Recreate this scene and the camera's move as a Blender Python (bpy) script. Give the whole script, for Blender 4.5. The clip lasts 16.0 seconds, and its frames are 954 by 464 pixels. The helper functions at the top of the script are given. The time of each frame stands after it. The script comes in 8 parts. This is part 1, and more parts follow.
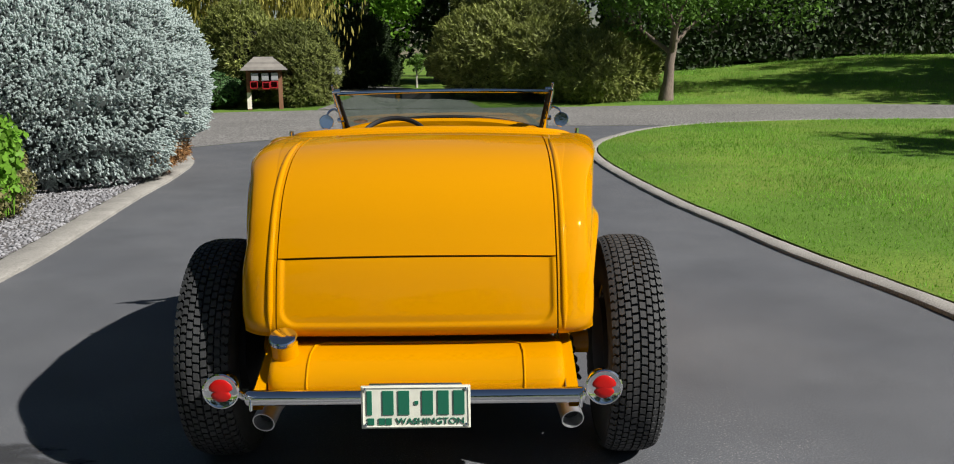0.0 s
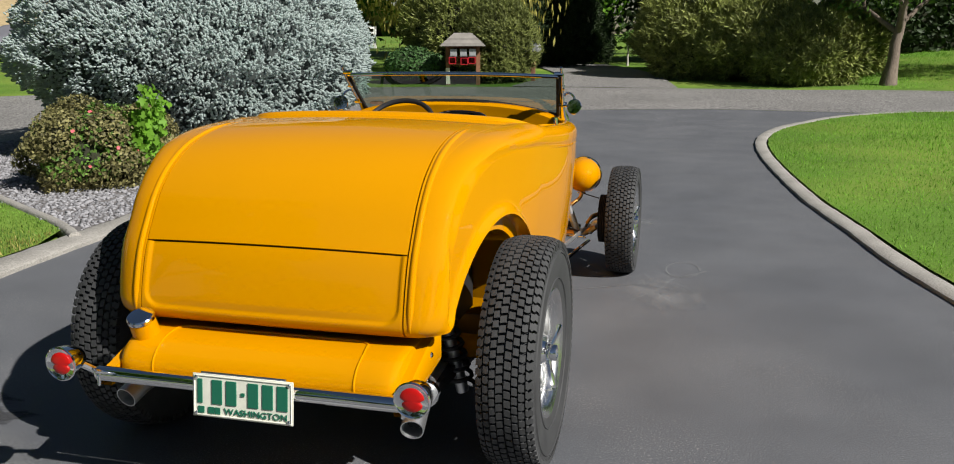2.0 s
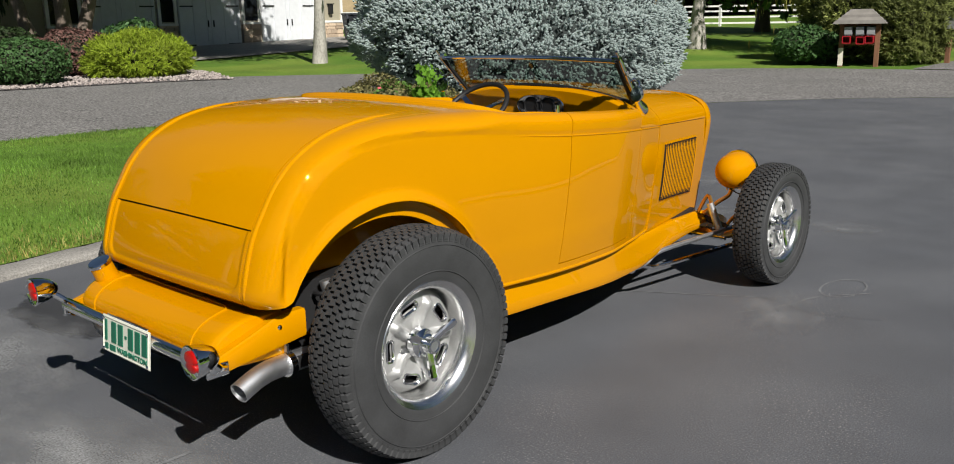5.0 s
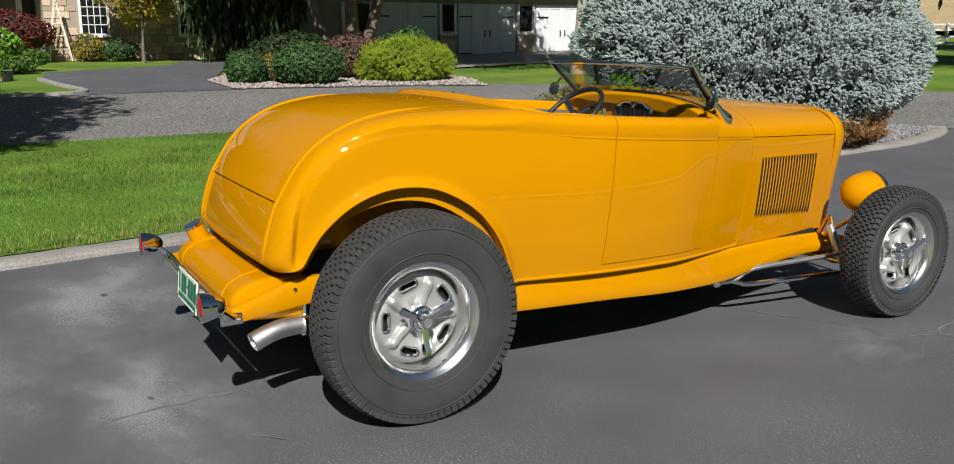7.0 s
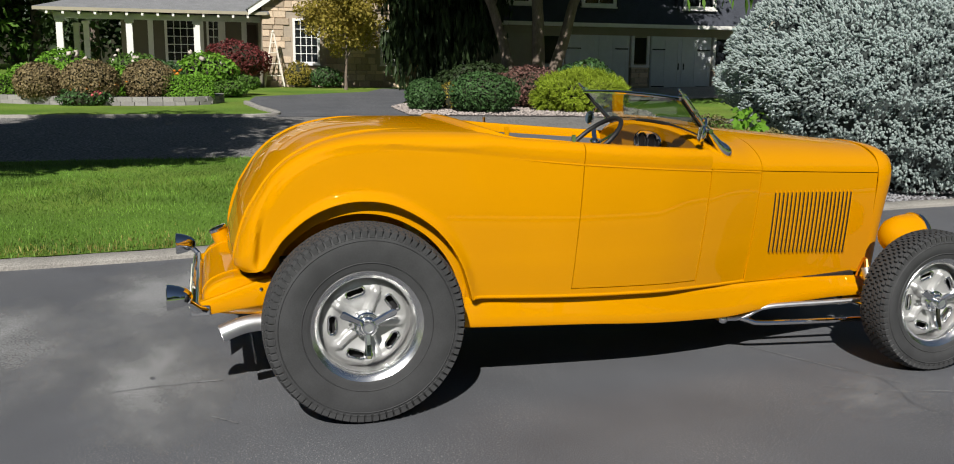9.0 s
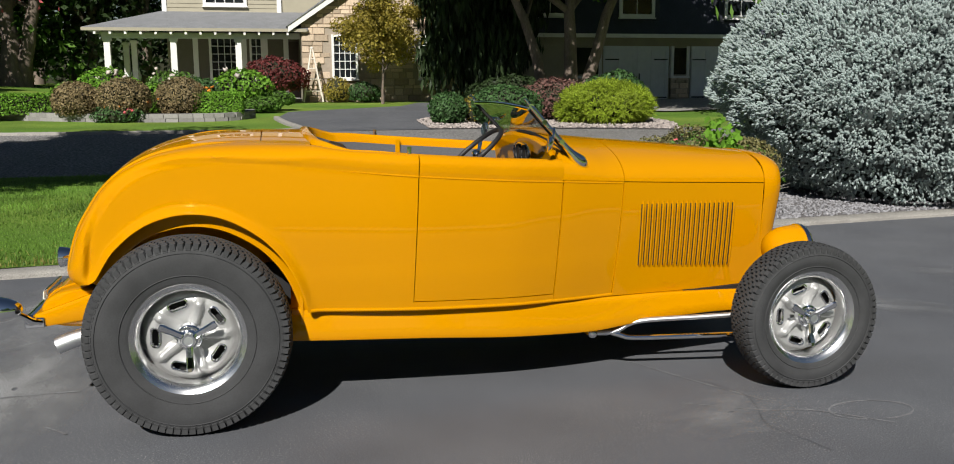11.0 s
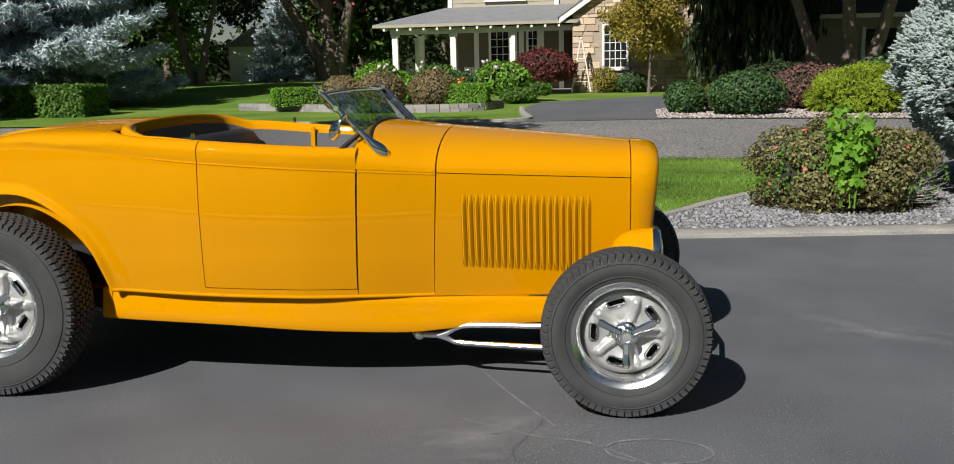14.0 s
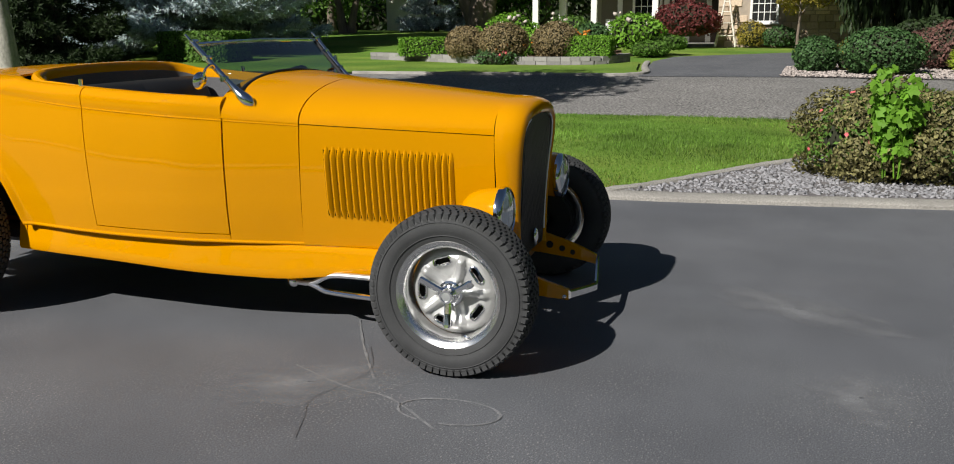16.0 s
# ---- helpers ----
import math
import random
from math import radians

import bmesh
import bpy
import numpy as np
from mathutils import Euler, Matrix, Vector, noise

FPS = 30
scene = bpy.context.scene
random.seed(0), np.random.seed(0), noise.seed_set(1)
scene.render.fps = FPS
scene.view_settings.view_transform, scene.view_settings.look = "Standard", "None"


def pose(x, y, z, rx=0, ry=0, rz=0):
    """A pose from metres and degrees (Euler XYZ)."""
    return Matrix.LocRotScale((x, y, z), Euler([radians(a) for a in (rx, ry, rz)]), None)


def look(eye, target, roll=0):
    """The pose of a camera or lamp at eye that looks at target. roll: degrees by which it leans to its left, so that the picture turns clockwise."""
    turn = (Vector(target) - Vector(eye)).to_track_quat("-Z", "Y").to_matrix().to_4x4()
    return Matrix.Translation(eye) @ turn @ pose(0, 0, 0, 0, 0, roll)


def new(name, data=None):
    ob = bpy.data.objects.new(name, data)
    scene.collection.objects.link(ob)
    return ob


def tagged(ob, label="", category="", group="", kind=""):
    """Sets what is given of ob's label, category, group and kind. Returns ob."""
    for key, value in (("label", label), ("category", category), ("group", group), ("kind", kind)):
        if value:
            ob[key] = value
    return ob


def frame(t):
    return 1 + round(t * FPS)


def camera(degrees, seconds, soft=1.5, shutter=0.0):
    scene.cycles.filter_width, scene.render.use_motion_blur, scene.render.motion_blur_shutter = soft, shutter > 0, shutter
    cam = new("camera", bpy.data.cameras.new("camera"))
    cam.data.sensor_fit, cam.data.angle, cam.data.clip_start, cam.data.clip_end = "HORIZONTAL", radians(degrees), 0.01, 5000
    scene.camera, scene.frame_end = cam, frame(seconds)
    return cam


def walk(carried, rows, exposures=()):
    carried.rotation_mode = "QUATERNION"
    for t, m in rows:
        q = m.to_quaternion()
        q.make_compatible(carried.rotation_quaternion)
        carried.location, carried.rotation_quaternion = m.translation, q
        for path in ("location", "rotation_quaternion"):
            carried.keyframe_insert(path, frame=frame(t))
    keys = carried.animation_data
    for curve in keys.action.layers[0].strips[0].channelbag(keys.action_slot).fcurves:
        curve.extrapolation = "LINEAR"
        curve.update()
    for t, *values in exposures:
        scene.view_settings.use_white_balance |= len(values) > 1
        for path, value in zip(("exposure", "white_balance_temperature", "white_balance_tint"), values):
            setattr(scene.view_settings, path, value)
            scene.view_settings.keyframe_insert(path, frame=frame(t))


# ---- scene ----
cam = camera(55.5, 16.0, soft=1.0)
METRES, TILT, LEAN, TURN = 9.68, -4.4, 0.8, 0.0
START = (0.201, -3.255, 1.451)
ROWS = [
    (0.0, 0.0, 0.0, 0.0, 0.01, -6.59, -0.11),
    (0.5, 0.0263, 0.0114, 0.0004, 1.58, -7.34, -1.55),
    (1.0, 0.0606, 0.0046, 0.0014, 10.12, -7.61, -0.62),
    (1.5, 0.0884, 0.0086, 0.0025, 12.05, -7.86, -0.83),
    (2.0, 0.1163, 0.0337, 0.0062, 14.85, -8.28, -1.75),
    (2.5, 0.1532, 0.046, 0.0085, 26.38, -9.34, -1.01),
    (3.0, 0.1722, 0.0637, 0.0097, 29.67, -9.7, -1.15),
    (5.5, 0.3008, 0.1386, 0.0166, 46.1, -10.64, -2.71),
    (6.0, 0.3159, 0.1505, 0.0161, 48.95, -10.5, -3.15),
    (6.5, 0.3262, 0.1697, 0.0156, 51.61, -10.18, -4.57),
    (7.0, 0.3551, 0.1913, 0.0166, 60.26, -10.85, -4.12),
    (7.5, 0.3633, 0.2136, 0.0175, 61.35, -10.97, -4.65),
    (8.0, 0.3679, 0.2355, 0.02, 63.0, -10.8, -5.69),
    (8.5, 0.3946, 0.258, 0.0209, 70.63, -10.41, -5.85),
    (11.0, 0.4326, 0.3721, 0.0296, 77.42, -9.46, -4.31),
    (11.5, 0.4391, 0.4133, 0.0322, 79.9, -9.6, -4.2),
    (12.0, 0.4314, 0.4516, 0.0336, 81.71, -10.0, -4.18),
    (12.5, 0.4337, 0.4922, 0.0352, 84.57, -10.01, -4.4),
    (13.0, 0.4363, 0.5297, 0.0395, 88.25, -10.51, -4.07),
    (13.5, 0.4206, 0.5641, 0.04, 90.01, -10.99, -3.89),
    (14.0, 0.4191, 0.6026, 0.0413, 97.66, -11.35, -3.02),
    (14.5, 0.4109, 0.6398, 0.044, 101.57, -11.83, -2.72),
    (15.0, 0.3974, 0.668, 0.0468, 103.37, -12.62, -3.42),
    (15.5, 0.3985, 0.7058, 0.0493, 107.08, -14.5, -3.3),
    (16.0, 0.3888, 0.7321, 0.0498, 108.3, -14.92, -3.44),
]
walk(cam, [(t, pose(*START, TILT, LEAN, TURN) @ pose(METRES * x, METRES * y, METRES * z, 90 + pitch, roll, yaw)) for t, x, y, z, yaw, pitch, roll in ROWS],
     exposures=[(0.0, 0.47), (2.0, 0.48), (3.0, 0.38), (5.5, 0.25), (9.0, 0.25), (12.5, 0.30), (16.0, 0.32)])

# ---- world and sun ----
SUN_DIR = Vector((1.12, -0.50, 1.0)).normalized()
world = bpy.data.worlds.new("sky")
scene.world = world
world.use_nodes = True
_wn = world.node_tree
_sky = _wn.nodes.new("ShaderNodeTexSky")
_sky.sky_type = "NISHITA"
_sky.sun_disc = False
_sky.sun_elevation = math.asin(SUN_DIR.z)
_sky.sun_rotation = math.atan2(SUN_DIR.x, SUN_DIR.y)
_sky.air_density, _sky.dust_density, _sky.ozone_density = 1.0, 0.3, 1.0
_wn.links.new(_sky.outputs[0], _wn.nodes["Background"].inputs[0])
_wn.nodes["Background"].inputs[1].default_value = 0.029
sun_lamp = new("sun", bpy.data.lights.new("sun", "SUN"))
sun_lamp.data.energy, sun_lamp.data.angle, sun_lamp.data.color = 5.0, radians(0.53), (1.0, 0.965, 0.905)
sun_lamp.matrix_world = look(SUN_DIR * 30, (0, 0, 0))
scene.view_settings.exposure = 0.3

# ---- materials ----


def material(name, color, rough=0.5, metal=0.0, coat=0.0, vary=0.0, scale=8.0, bump=0.0, bump_scale=60.0, random_amount=0.0, spec=0.5,
             island=0.0, fine=0.0, fine_scale=180.0, second=None, coat_rough=0.03, stretch=None):
    """A surface with noise at two scales in its colour and relief; object and island randomness where asked for."""
    m = bpy.data.materials.new(name)
    m.use_nodes = True
    nt = m.node_tree
    b = nt.nodes["Principled BSDF"]
    b.inputs["Roughness"].default_value = rough
    b.inputs["Metallic"].default_value = metal
    b.inputs["Coat Weight"].default_value = coat
    b.inputs["Coat Roughness"].default_value = coat_rough
    b.inputs["Specular IOR Level"].default_value = spec
    base = nt.nodes.new("ShaderNodeRGB")
    base.outputs[0].default_value = (*color, 1)
    out = base.outputs[0]
    tc = nt.nodes.new("ShaderNodeTexCoord")
    src = tc.outputs["Object"]
    if stretch:
        mp = nt.nodes.new("ShaderNodeMapping")
        mp.inputs["Scale"].default_value = stretch
        nt.links.new(src, mp.inputs[0])
        src = mp.outputs[0]

    def noise_tex(sc, detail=4.0):
        n = nt.nodes.new("ShaderNodeTexNoise")
        n.inputs["Scale"].default_value, n.inputs["Detail"].default_value = sc, detail
        nt.links.new(src, n.inputs["Vector"])
        return n.outputs["Fac"]

    def scaled(fac, amount, colour):
        r = nt.nodes.new("ShaderNodeMapRange")
        r.inputs["From Min"].default_value, r.inputs["From Max"].default_value = 0.25, 0.75
        r.inputs["To Min"].default_value, r.inputs["To Max"].default_value = 1 - amount, 1 + amount
        nt.links.new(fac, r.inputs["Value"])
        mx = nt.nodes.new("ShaderNodeVectorMath")
        mx.operation = "SCALE"
        nt.links.new(colour, mx.inputs[0])
        nt.links.new(r.outputs[0], mx.inputs["Scale"])
        return mx.outputs[0]

    if second:
        mix = nt.nodes.new("ShaderNodeMix")
        mix.data_type = "RGBA"
        rp = nt.nodes.new("ShaderNodeMapRange")
        rp.inputs["From Min"].default_value, rp.inputs["From Max"].default_value = 0.42, 0.6
        nt.links.new(noise_tex(second[1]), rp.inputs["Value"])
        nt.links.new(rp.outputs[0], mix.inputs[0])
        nt.links.new(out, mix.inputs[6])
        mix.inputs[7].default_value = (*second[0], 1)
        out = mix.outputs[2]
    if vary:
        out = scaled(noise_tex(scale), vary, out)
    if fine:
        out = scaled(noise_tex(fine_scale, 2.0), fine, out)
    if random_amount:
        oi = nt.nodes.new("ShaderNodeObjectInfo")
        r = nt.nodes.new("ShaderNodeMapRange")
        r.inputs["To Min"].default_value, r.inputs["To Max"].default_value = 0.25, 0.75
        nt.links.new(oi.outputs["Random"], r.inputs["Value"])
        out = scaled(r.outputs[0], random_amount, out)
    if island:
        ge = nt.nodes.new("ShaderNodeNewGeometry")
        r = nt.nodes.new("ShaderNodeMapRange")
        r.inputs["To Min"].default_value, r.inputs["To Max"].default_value = 0.25, 0.75
        nt.links.new(ge.outputs["Random Per Island"], r.inputs["Value"])
        out = scaled(r.outputs[0], island, out)
    nt.links.new(out, b.inputs["Base Color"])
    if bump:
        bp = nt.nodes.new("ShaderNodeBump")
        bp.inputs["Strength"].default_value, bp.inputs["Distance"].default_value = min(1.0, bump * 20), bump
        nt.links.new(noise_tex(bump_scale, 6.0), bp.inputs["Height"])
        nt.links.new(bp.outputs[0], b.inputs["Normal"])
    return m


def leaf_material(name, color, back=0.35, rough=0.55, island=0.35, vary=0.25, scale=1.5):
    """Leaves: a rough surface mixed with light that comes through."""
    m = material(name, color, rough=rough, island=island, vary=vary, scale=scale, spec=0.25)
    nt = m.node_tree
    b = nt.nodes["Principled BSDF"]
    tr = nt.nodes.new("ShaderNodeBsdfTranslucent")
    mx = nt.nodes.new("ShaderNodeMixShader")
    mx.inputs[0].default_value = back
    nt.links.new(b.inputs["Base Color"].links[0].from_socket, tr.inputs[0])
    nt.links.new(b.outputs[0], mx.inputs[1])
    nt.links.new(tr.outputs[0], mx.inputs[2])
    nt.links.new(mx.outputs[0], nt.nodes["Material Output"].inputs[0])
    return m


M = {}
M["paint"] = material("yellow_paint", (0.575, 0.241, 0.0), rough=0.6, coat=0.80, coat_rough=0.02, vary=0.015, scale=3.0, spec=0.0)
M["paint"].node_tree.nodes["Principled BSDF"].inputs["Coat IOR"].default_value = 1.42
M["chrome"] = material("chrome", (0.82, 0.83, 0.85), rough=0.06, metal=1.0)
M["alloy"] = material("cast_alloy", (0.50, 0.50, 0.495), rough=0.46, metal=0.55, vary=0.06, scale=30, bump=0.0006, bump_scale=300)
M["polished"] = material("polished_alloy", (0.85, 0.85, 0.86), rough=0.12, metal=1.0)
M["spun"] = material("spun_alloy", (0.80, 0.80, 0.80), rough=0.24, metal=1.0, vary=0.05, scale=40)
M["pipe"] = material("pipe_metal", (0.70, 0.71, 0.73), rough=0.45, metal=1.0, vary=0.12, scale=20)
M["rubber"] = material("tyre_rubber", (0.036, 0.037, 0.039), rough=0.75, vary=0.25, scale=9, fine=0.12, bump=0.001, bump_scale=160)
M["black"] = material("black_vinyl", (0.012, 0.012, 0.013), rough=0.55, bump=0.0008, bump_scale=220, fine=0.2)
# for dark parts, and for shade painted in gaps, slots and holes
M["dark"] = material("dark_part_and_shade", (0.010, 0.010, 0.011), rough=0.7, vary=0.3)
M["grey_vinyl"] = material("grey_carpet", (0.095, 0.095, 0.10), rough=0.85, fine=0.2, bump=0.001, bump_scale=250)
M["red_lens"] = material("red_lens", (0.44, 0.006, 0.005), rough=0.3, coat=0.35, spec=0.3)
M["white_plate"] = material("plate_white", (0.72, 0.72, 0.62), rough=0.45, vary=0.08, scale=25)
M["green_paint"] = material("plate_green", (0.01, 0.13, 0.075), rough=0.45)
M["copper"] = material("brass_fitting", (0.75, 0.42, 0.12), rough=0.3, metal=1.0)
M["lamp_glass"] = material("lamp_glass", (0.55, 0.62, 0.7), rough=0.08, metal=0.7)
M["grille"] = material("grille_bars", (0.035, 0.036, 0.040), rough=0.45, metal=0.2)


def glass_material(name, tint):
    m = bpy.data.materials.new(name)
    m.use_nodes = True
    nt = m.node_tree
    t = nt.nodes.new("ShaderNodeBsdfTransparent")
    t.inputs[0].default_value = (*tint, 1)
    g = nt.nodes.new("ShaderNodeBsdfGlossy")
    g.inputs["Roughness"].default_value = 0.02
    f = nt.nodes.new("ShaderNodeLayerWeight")
    f.inputs[0].default_value = 0.5
    pw = nt.nodes.new("ShaderNodeMath")
    pw.operation = "POWER"
    pw.inputs[1].default_value = 4.0
    nt.links.new(f.outputs["Facing"], pw.inputs[0])
    ma = nt.nodes.new("ShaderNodeMath")
    ma.operation = "MULTIPLY_ADD"
    ma.inputs[1].default_value, ma.inputs[2].default_value = 0.80, 0.17
    nt.links.new(pw.outputs[0], ma.inputs[0])
    mx = nt.nodes.new("ShaderNodeMixShader")
    nt.links.new(ma.outputs[0], mx.inputs[0])
    nt.links.new(t.outputs[0], mx.inputs[1])
    nt.links.new(g.outputs[0], mx.inputs[2])
    nt.links.new(mx.outputs[0], nt.nodes["Material Output"].inputs[0])
    return m


M["glass"] = glass_material("windscreen_glass", (0.43, 0.53, 0.47))
M["dark_glass"] = material("window_glass", (0.012, 0.015, 0.018), rough=0.06, spec=0.6)

M["asphalt"] = material("driveway_asphalt", (0.090, 0.094, 0.105), rough=0.80, vary=0.12, scale=2.4, fine=0.50, fine_scale=190, bump=0.0010, bump_scale=260, spec=0.4, second=((0.106, 0.110, 0.121), 0.7))


def speckled(m, color, patch, share):
    """Pale stone grains showing through the seal in uneven patches."""
    nt = m.node_tree
    b = nt.nodes["Principled BSDF"]
    src = b.inputs["Base Color"].links[0].from_socket
    tc = nt.nodes.new("ShaderNodeTexCoord")

    def masked(scale, lo, hi, detail):
        n = nt.nodes.new("ShaderNodeTexNoise")
        n.inputs["Scale"].default_value, n.inputs["Detail"].default_value = scale, detail
        r = nt.nodes.new("ShaderNodeMapRange")
        r.inputs["From Min"].default_value, r.inputs["From Max"].default_value = lo, hi
        nt.links.new(tc.outputs["Object"], n.inputs["Vector"])
        nt.links.new(n.outputs["Fac"], r.inputs["Value"])
        return r.outputs[0]

    mul = nt.nodes.new("ShaderNodeMath")
    mul.operation = "MULTIPLY"
    nt.links.new(masked(120.0, 0.59, 0.70, 2.0), mul.inputs[0])
    nt.links.new(masked(patch, 0.36, 0.66, 5.0), mul.inputs[1])
    amount = nt.nodes.new("ShaderNodeMath")
    amount.operation = "MULTIPLY"
    amount.inputs[1].default_value = share
    nt.links.new(mul.outputs[0], amount.inputs[0])
    mix = nt.nodes.new("ShaderNodeMix")
    mix.data_type = "RGBA"
    nt.links.new(amount.outputs[0], mix.inputs[0])
    nt.links.new(src, mix.inputs[6])
    mix.inputs[7].default_value = (*color, 1)
    nt.links.new(mix.outputs[2], b.inputs["Base Color"])


speckled(M["asphalt"], (0.34, 0.33, 0.32), 1.3, 0.85)
M["road"] = material("road_asphalt", (0.178, 0.171, 0.164), rough=0.9, vary=0.14, scale=0.5, fine=0.9, fine_scale=26, bump=0.006, bump_scale=90)
M["concrete"] = material("kerb_concrete", (0.29, 0.275, 0.25), rough=0.9, vary=0.18, scale=3, fine=0.40, fine_scale=95, bump=0.003, bump_scale=110)
M["gravel_bed"] = material("gravel_soil", (0.14, 0.13, 0.13), rough=0.95, vary=0.2, scale=2, fine=0.5, fine_scale=45, bump=0.02, bump_scale=45)
M["stone_chip"] = material("gravel_stone", (0.235, 0.232, 0.245), rough=0.9, island=0.38)
M["pale_chip"] = material("pale_gravel", (0.37, 0.32, 0.295), rough=0.9, island=0.35)
M["turf"] = material("turf", (0.100, 0.190, 0.024), rough=0.9, vary=0.22, scale=0.6, second=((0.155, 0.225, 0.035), 0.35), fine=0.35, fine_scale=60, bump=0.02, bump_scale=70, spec=0.2)
M["grass"] = leaf_material("grass_blade", (0.185, 0.385, 0.040), back=0.40, island=0.40, vary=0.30, scale=0.8)
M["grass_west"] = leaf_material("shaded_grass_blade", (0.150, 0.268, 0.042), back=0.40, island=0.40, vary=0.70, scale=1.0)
M["dry_grass"] = leaf_material("dry_grass_blade", (0.34, 0.30, 0.09), back=0.3, island=0.4, vary=0.3, scale=0.9)
M["soil"] = material("bark_mulch", (0.10, 0.055, 0.03), rough=0.95, vary=0.3, scale=4, fine=0.5, fine_scale=40, bump=0.02, bump_scale=40)


# ---- mesh helpers ----


class Geo:
    """Vertices and faces of one mesh in the making."""

    def __init__(self):
        self.v, self.f = [], []

    def add(self, verts, faces):
        n = len(self.v)
        self.v.extend([tuple(p) for p in verts])
        self.f.extend([tuple(i + n for i in q) for q in faces])
        return self

    def grid(self, pts, close_u=False, close_v=False):
        """pts[i][j] rows of points, joined to quads."""
        nu, nv = len(pts), len(pts[0])
        n = len(self.v)
        for row in pts:
            self.v.extend([tuple(p) for p in row])
        for i in range(nu if close_u else nu - 1):
            for j in range(nv if close_v else nv - 1):
                a, b = i, (i + 1) % nu
                c, d = j, (j + 1) % nv
                self.f.append((n + a * nv + c, n + b * nv + c, n + b * nv + d, n + a * nv + d))
        return self

    def box(self, x0, x1, y0, y1, z0, z1, m=None):
        vs = [Vector((x, y, z)) for x in (x0, x1) for y in (y0, y1) for z in (z0, z1)]
        if m is not None:
            vs = [m @ p for p in vs]
        return self.add(vs, [(0, 1, 3, 2), (4, 6, 7, 5), (0, 4, 5, 1), (2, 3, 7, 6), (0, 2, 6, 4), (1, 5, 7, 3)])

    def tube(self, path, radius, seg=10, cap=True):
        path = [Vector(p) for p in path]
        radii = radius if isinstance(radius, (list, tuple)) else [radius] * len(path)
        rings, ref = [], None
        for i, p in enumerate(path):
            d = (path[min(i + 1, len(path) - 1)] - path[max(i - 1, 0)]).normalized()
            if ref is None:
                ref = d.orthogonal().normalized()
            ref = (ref - d * ref.dot(d)).normalized()
            w = d.cross(ref)
            rings.append([p + (ref * math.cos(a) + w * math.sin(a)) * radii[i] for a in [math.tau * k / seg for k in range(seg)]])
        n = len(self.v)
        self.grid(rings, close_v=True)
        if cap:
            self.f.append(tuple(range(n + seg - 1, n - 1, -1)))
            e = n + (len(path) - 1) * seg
            self.f.append(tuple(range(e, e + seg)))
        return self

    def revolve(self, profile, seg=48, m=None, close=False):
        """profile of (r, h) turned about the local x axis at distance r; h lies along x."""
        rings = []
        for k in range(seg):
            a = math.tau * k / seg
            ring = [Vector((h, r * math.cos(a), r * math.sin(a))) for r, h in profile]
            rings.append([m @ p for p in ring] if m is not None else ring)
        return self.grid(rings, close_u=True, close_v=close)

    def ball(self, c, r, seg=16, rings=10, scale=(1, 1, 1)):
        pts = []
        for i in range(rings + 1):
            t = math.pi * i / rings
            pts.append([(c[0] + r * scale[0] * math.sin(t) * math.cos(a), c[1] + r * scale[1] * math.sin(t) * math.sin(a), c[2] + r * scale[2] * math.cos(t))
                        for a in [math.tau * k / seg for k in range(seg)]])
        return self.grid(pts, close_v=True)

    def mirrored(self):
        g = Geo()
        g.v = [(-x, y, z) for x, y, z in self.v]
        g.f = [tuple(reversed(q)) for q in self.f]
        return g

    def mesh(self, name, mat, smooth=35.0, solid=0.0, clean=True):
        me = bpy.data.meshes.new(name)
        me.from_pydata(self.v, [], self.f)
        if clean:
            bm = bmesh.new()
            bm.from_mesh(me)
            bmesh.ops.remove_doubles(bm, verts=bm.verts, dist=1e-5)
            bmesh.ops.recalc_face_normals(bm, faces=bm.faces)
            bm.to_mesh(me)
            bm.free()
        if mat is not None:
            me.materials.append(mat)
        if smooth:
            me.shade_smooth()
            me.set_sharp_from_angle(angle=radians(smooth))
        return me


def part(name, g, mat, parent=None, label="", smooth=35.0, solid=0.0, bevel=0.0, clean=True, crisp=True):
    """One mesh object under a thing or under a part."""
    me = g if isinstance(g, bpy.types.Mesh) else g.mesh(name, mat, smooth, clean=clean)
    ob = new(name, me)
    if parent is not None:
        ob.parent = parent
    if solid:
        md = ob.modifiers.new("thickness", "SOLIDIFY")
        md.thickness, md.offset = solid, -1.0
        if crisp:
            es = ob.modifiers.new("crisp", "EDGE_SPLIT")
            es.split_angle = radians(40)
    if bevel:
        md = ob.modifiers.new("edge", "BEVEL")
        md.width, md.segments, md.limit_method = bevel, 2, "ANGLE"
    if label:
        tagged(ob, label)
    return ob


def thing(name, label, category, group="", at=(0, 0, 0), turn=0.0):
    ob = new(name)
    ob.empty_display_size = 0.1
    ob.matrix_world = pose(*at, 0, 0, turn)
    return tagged(ob, label, category, group)


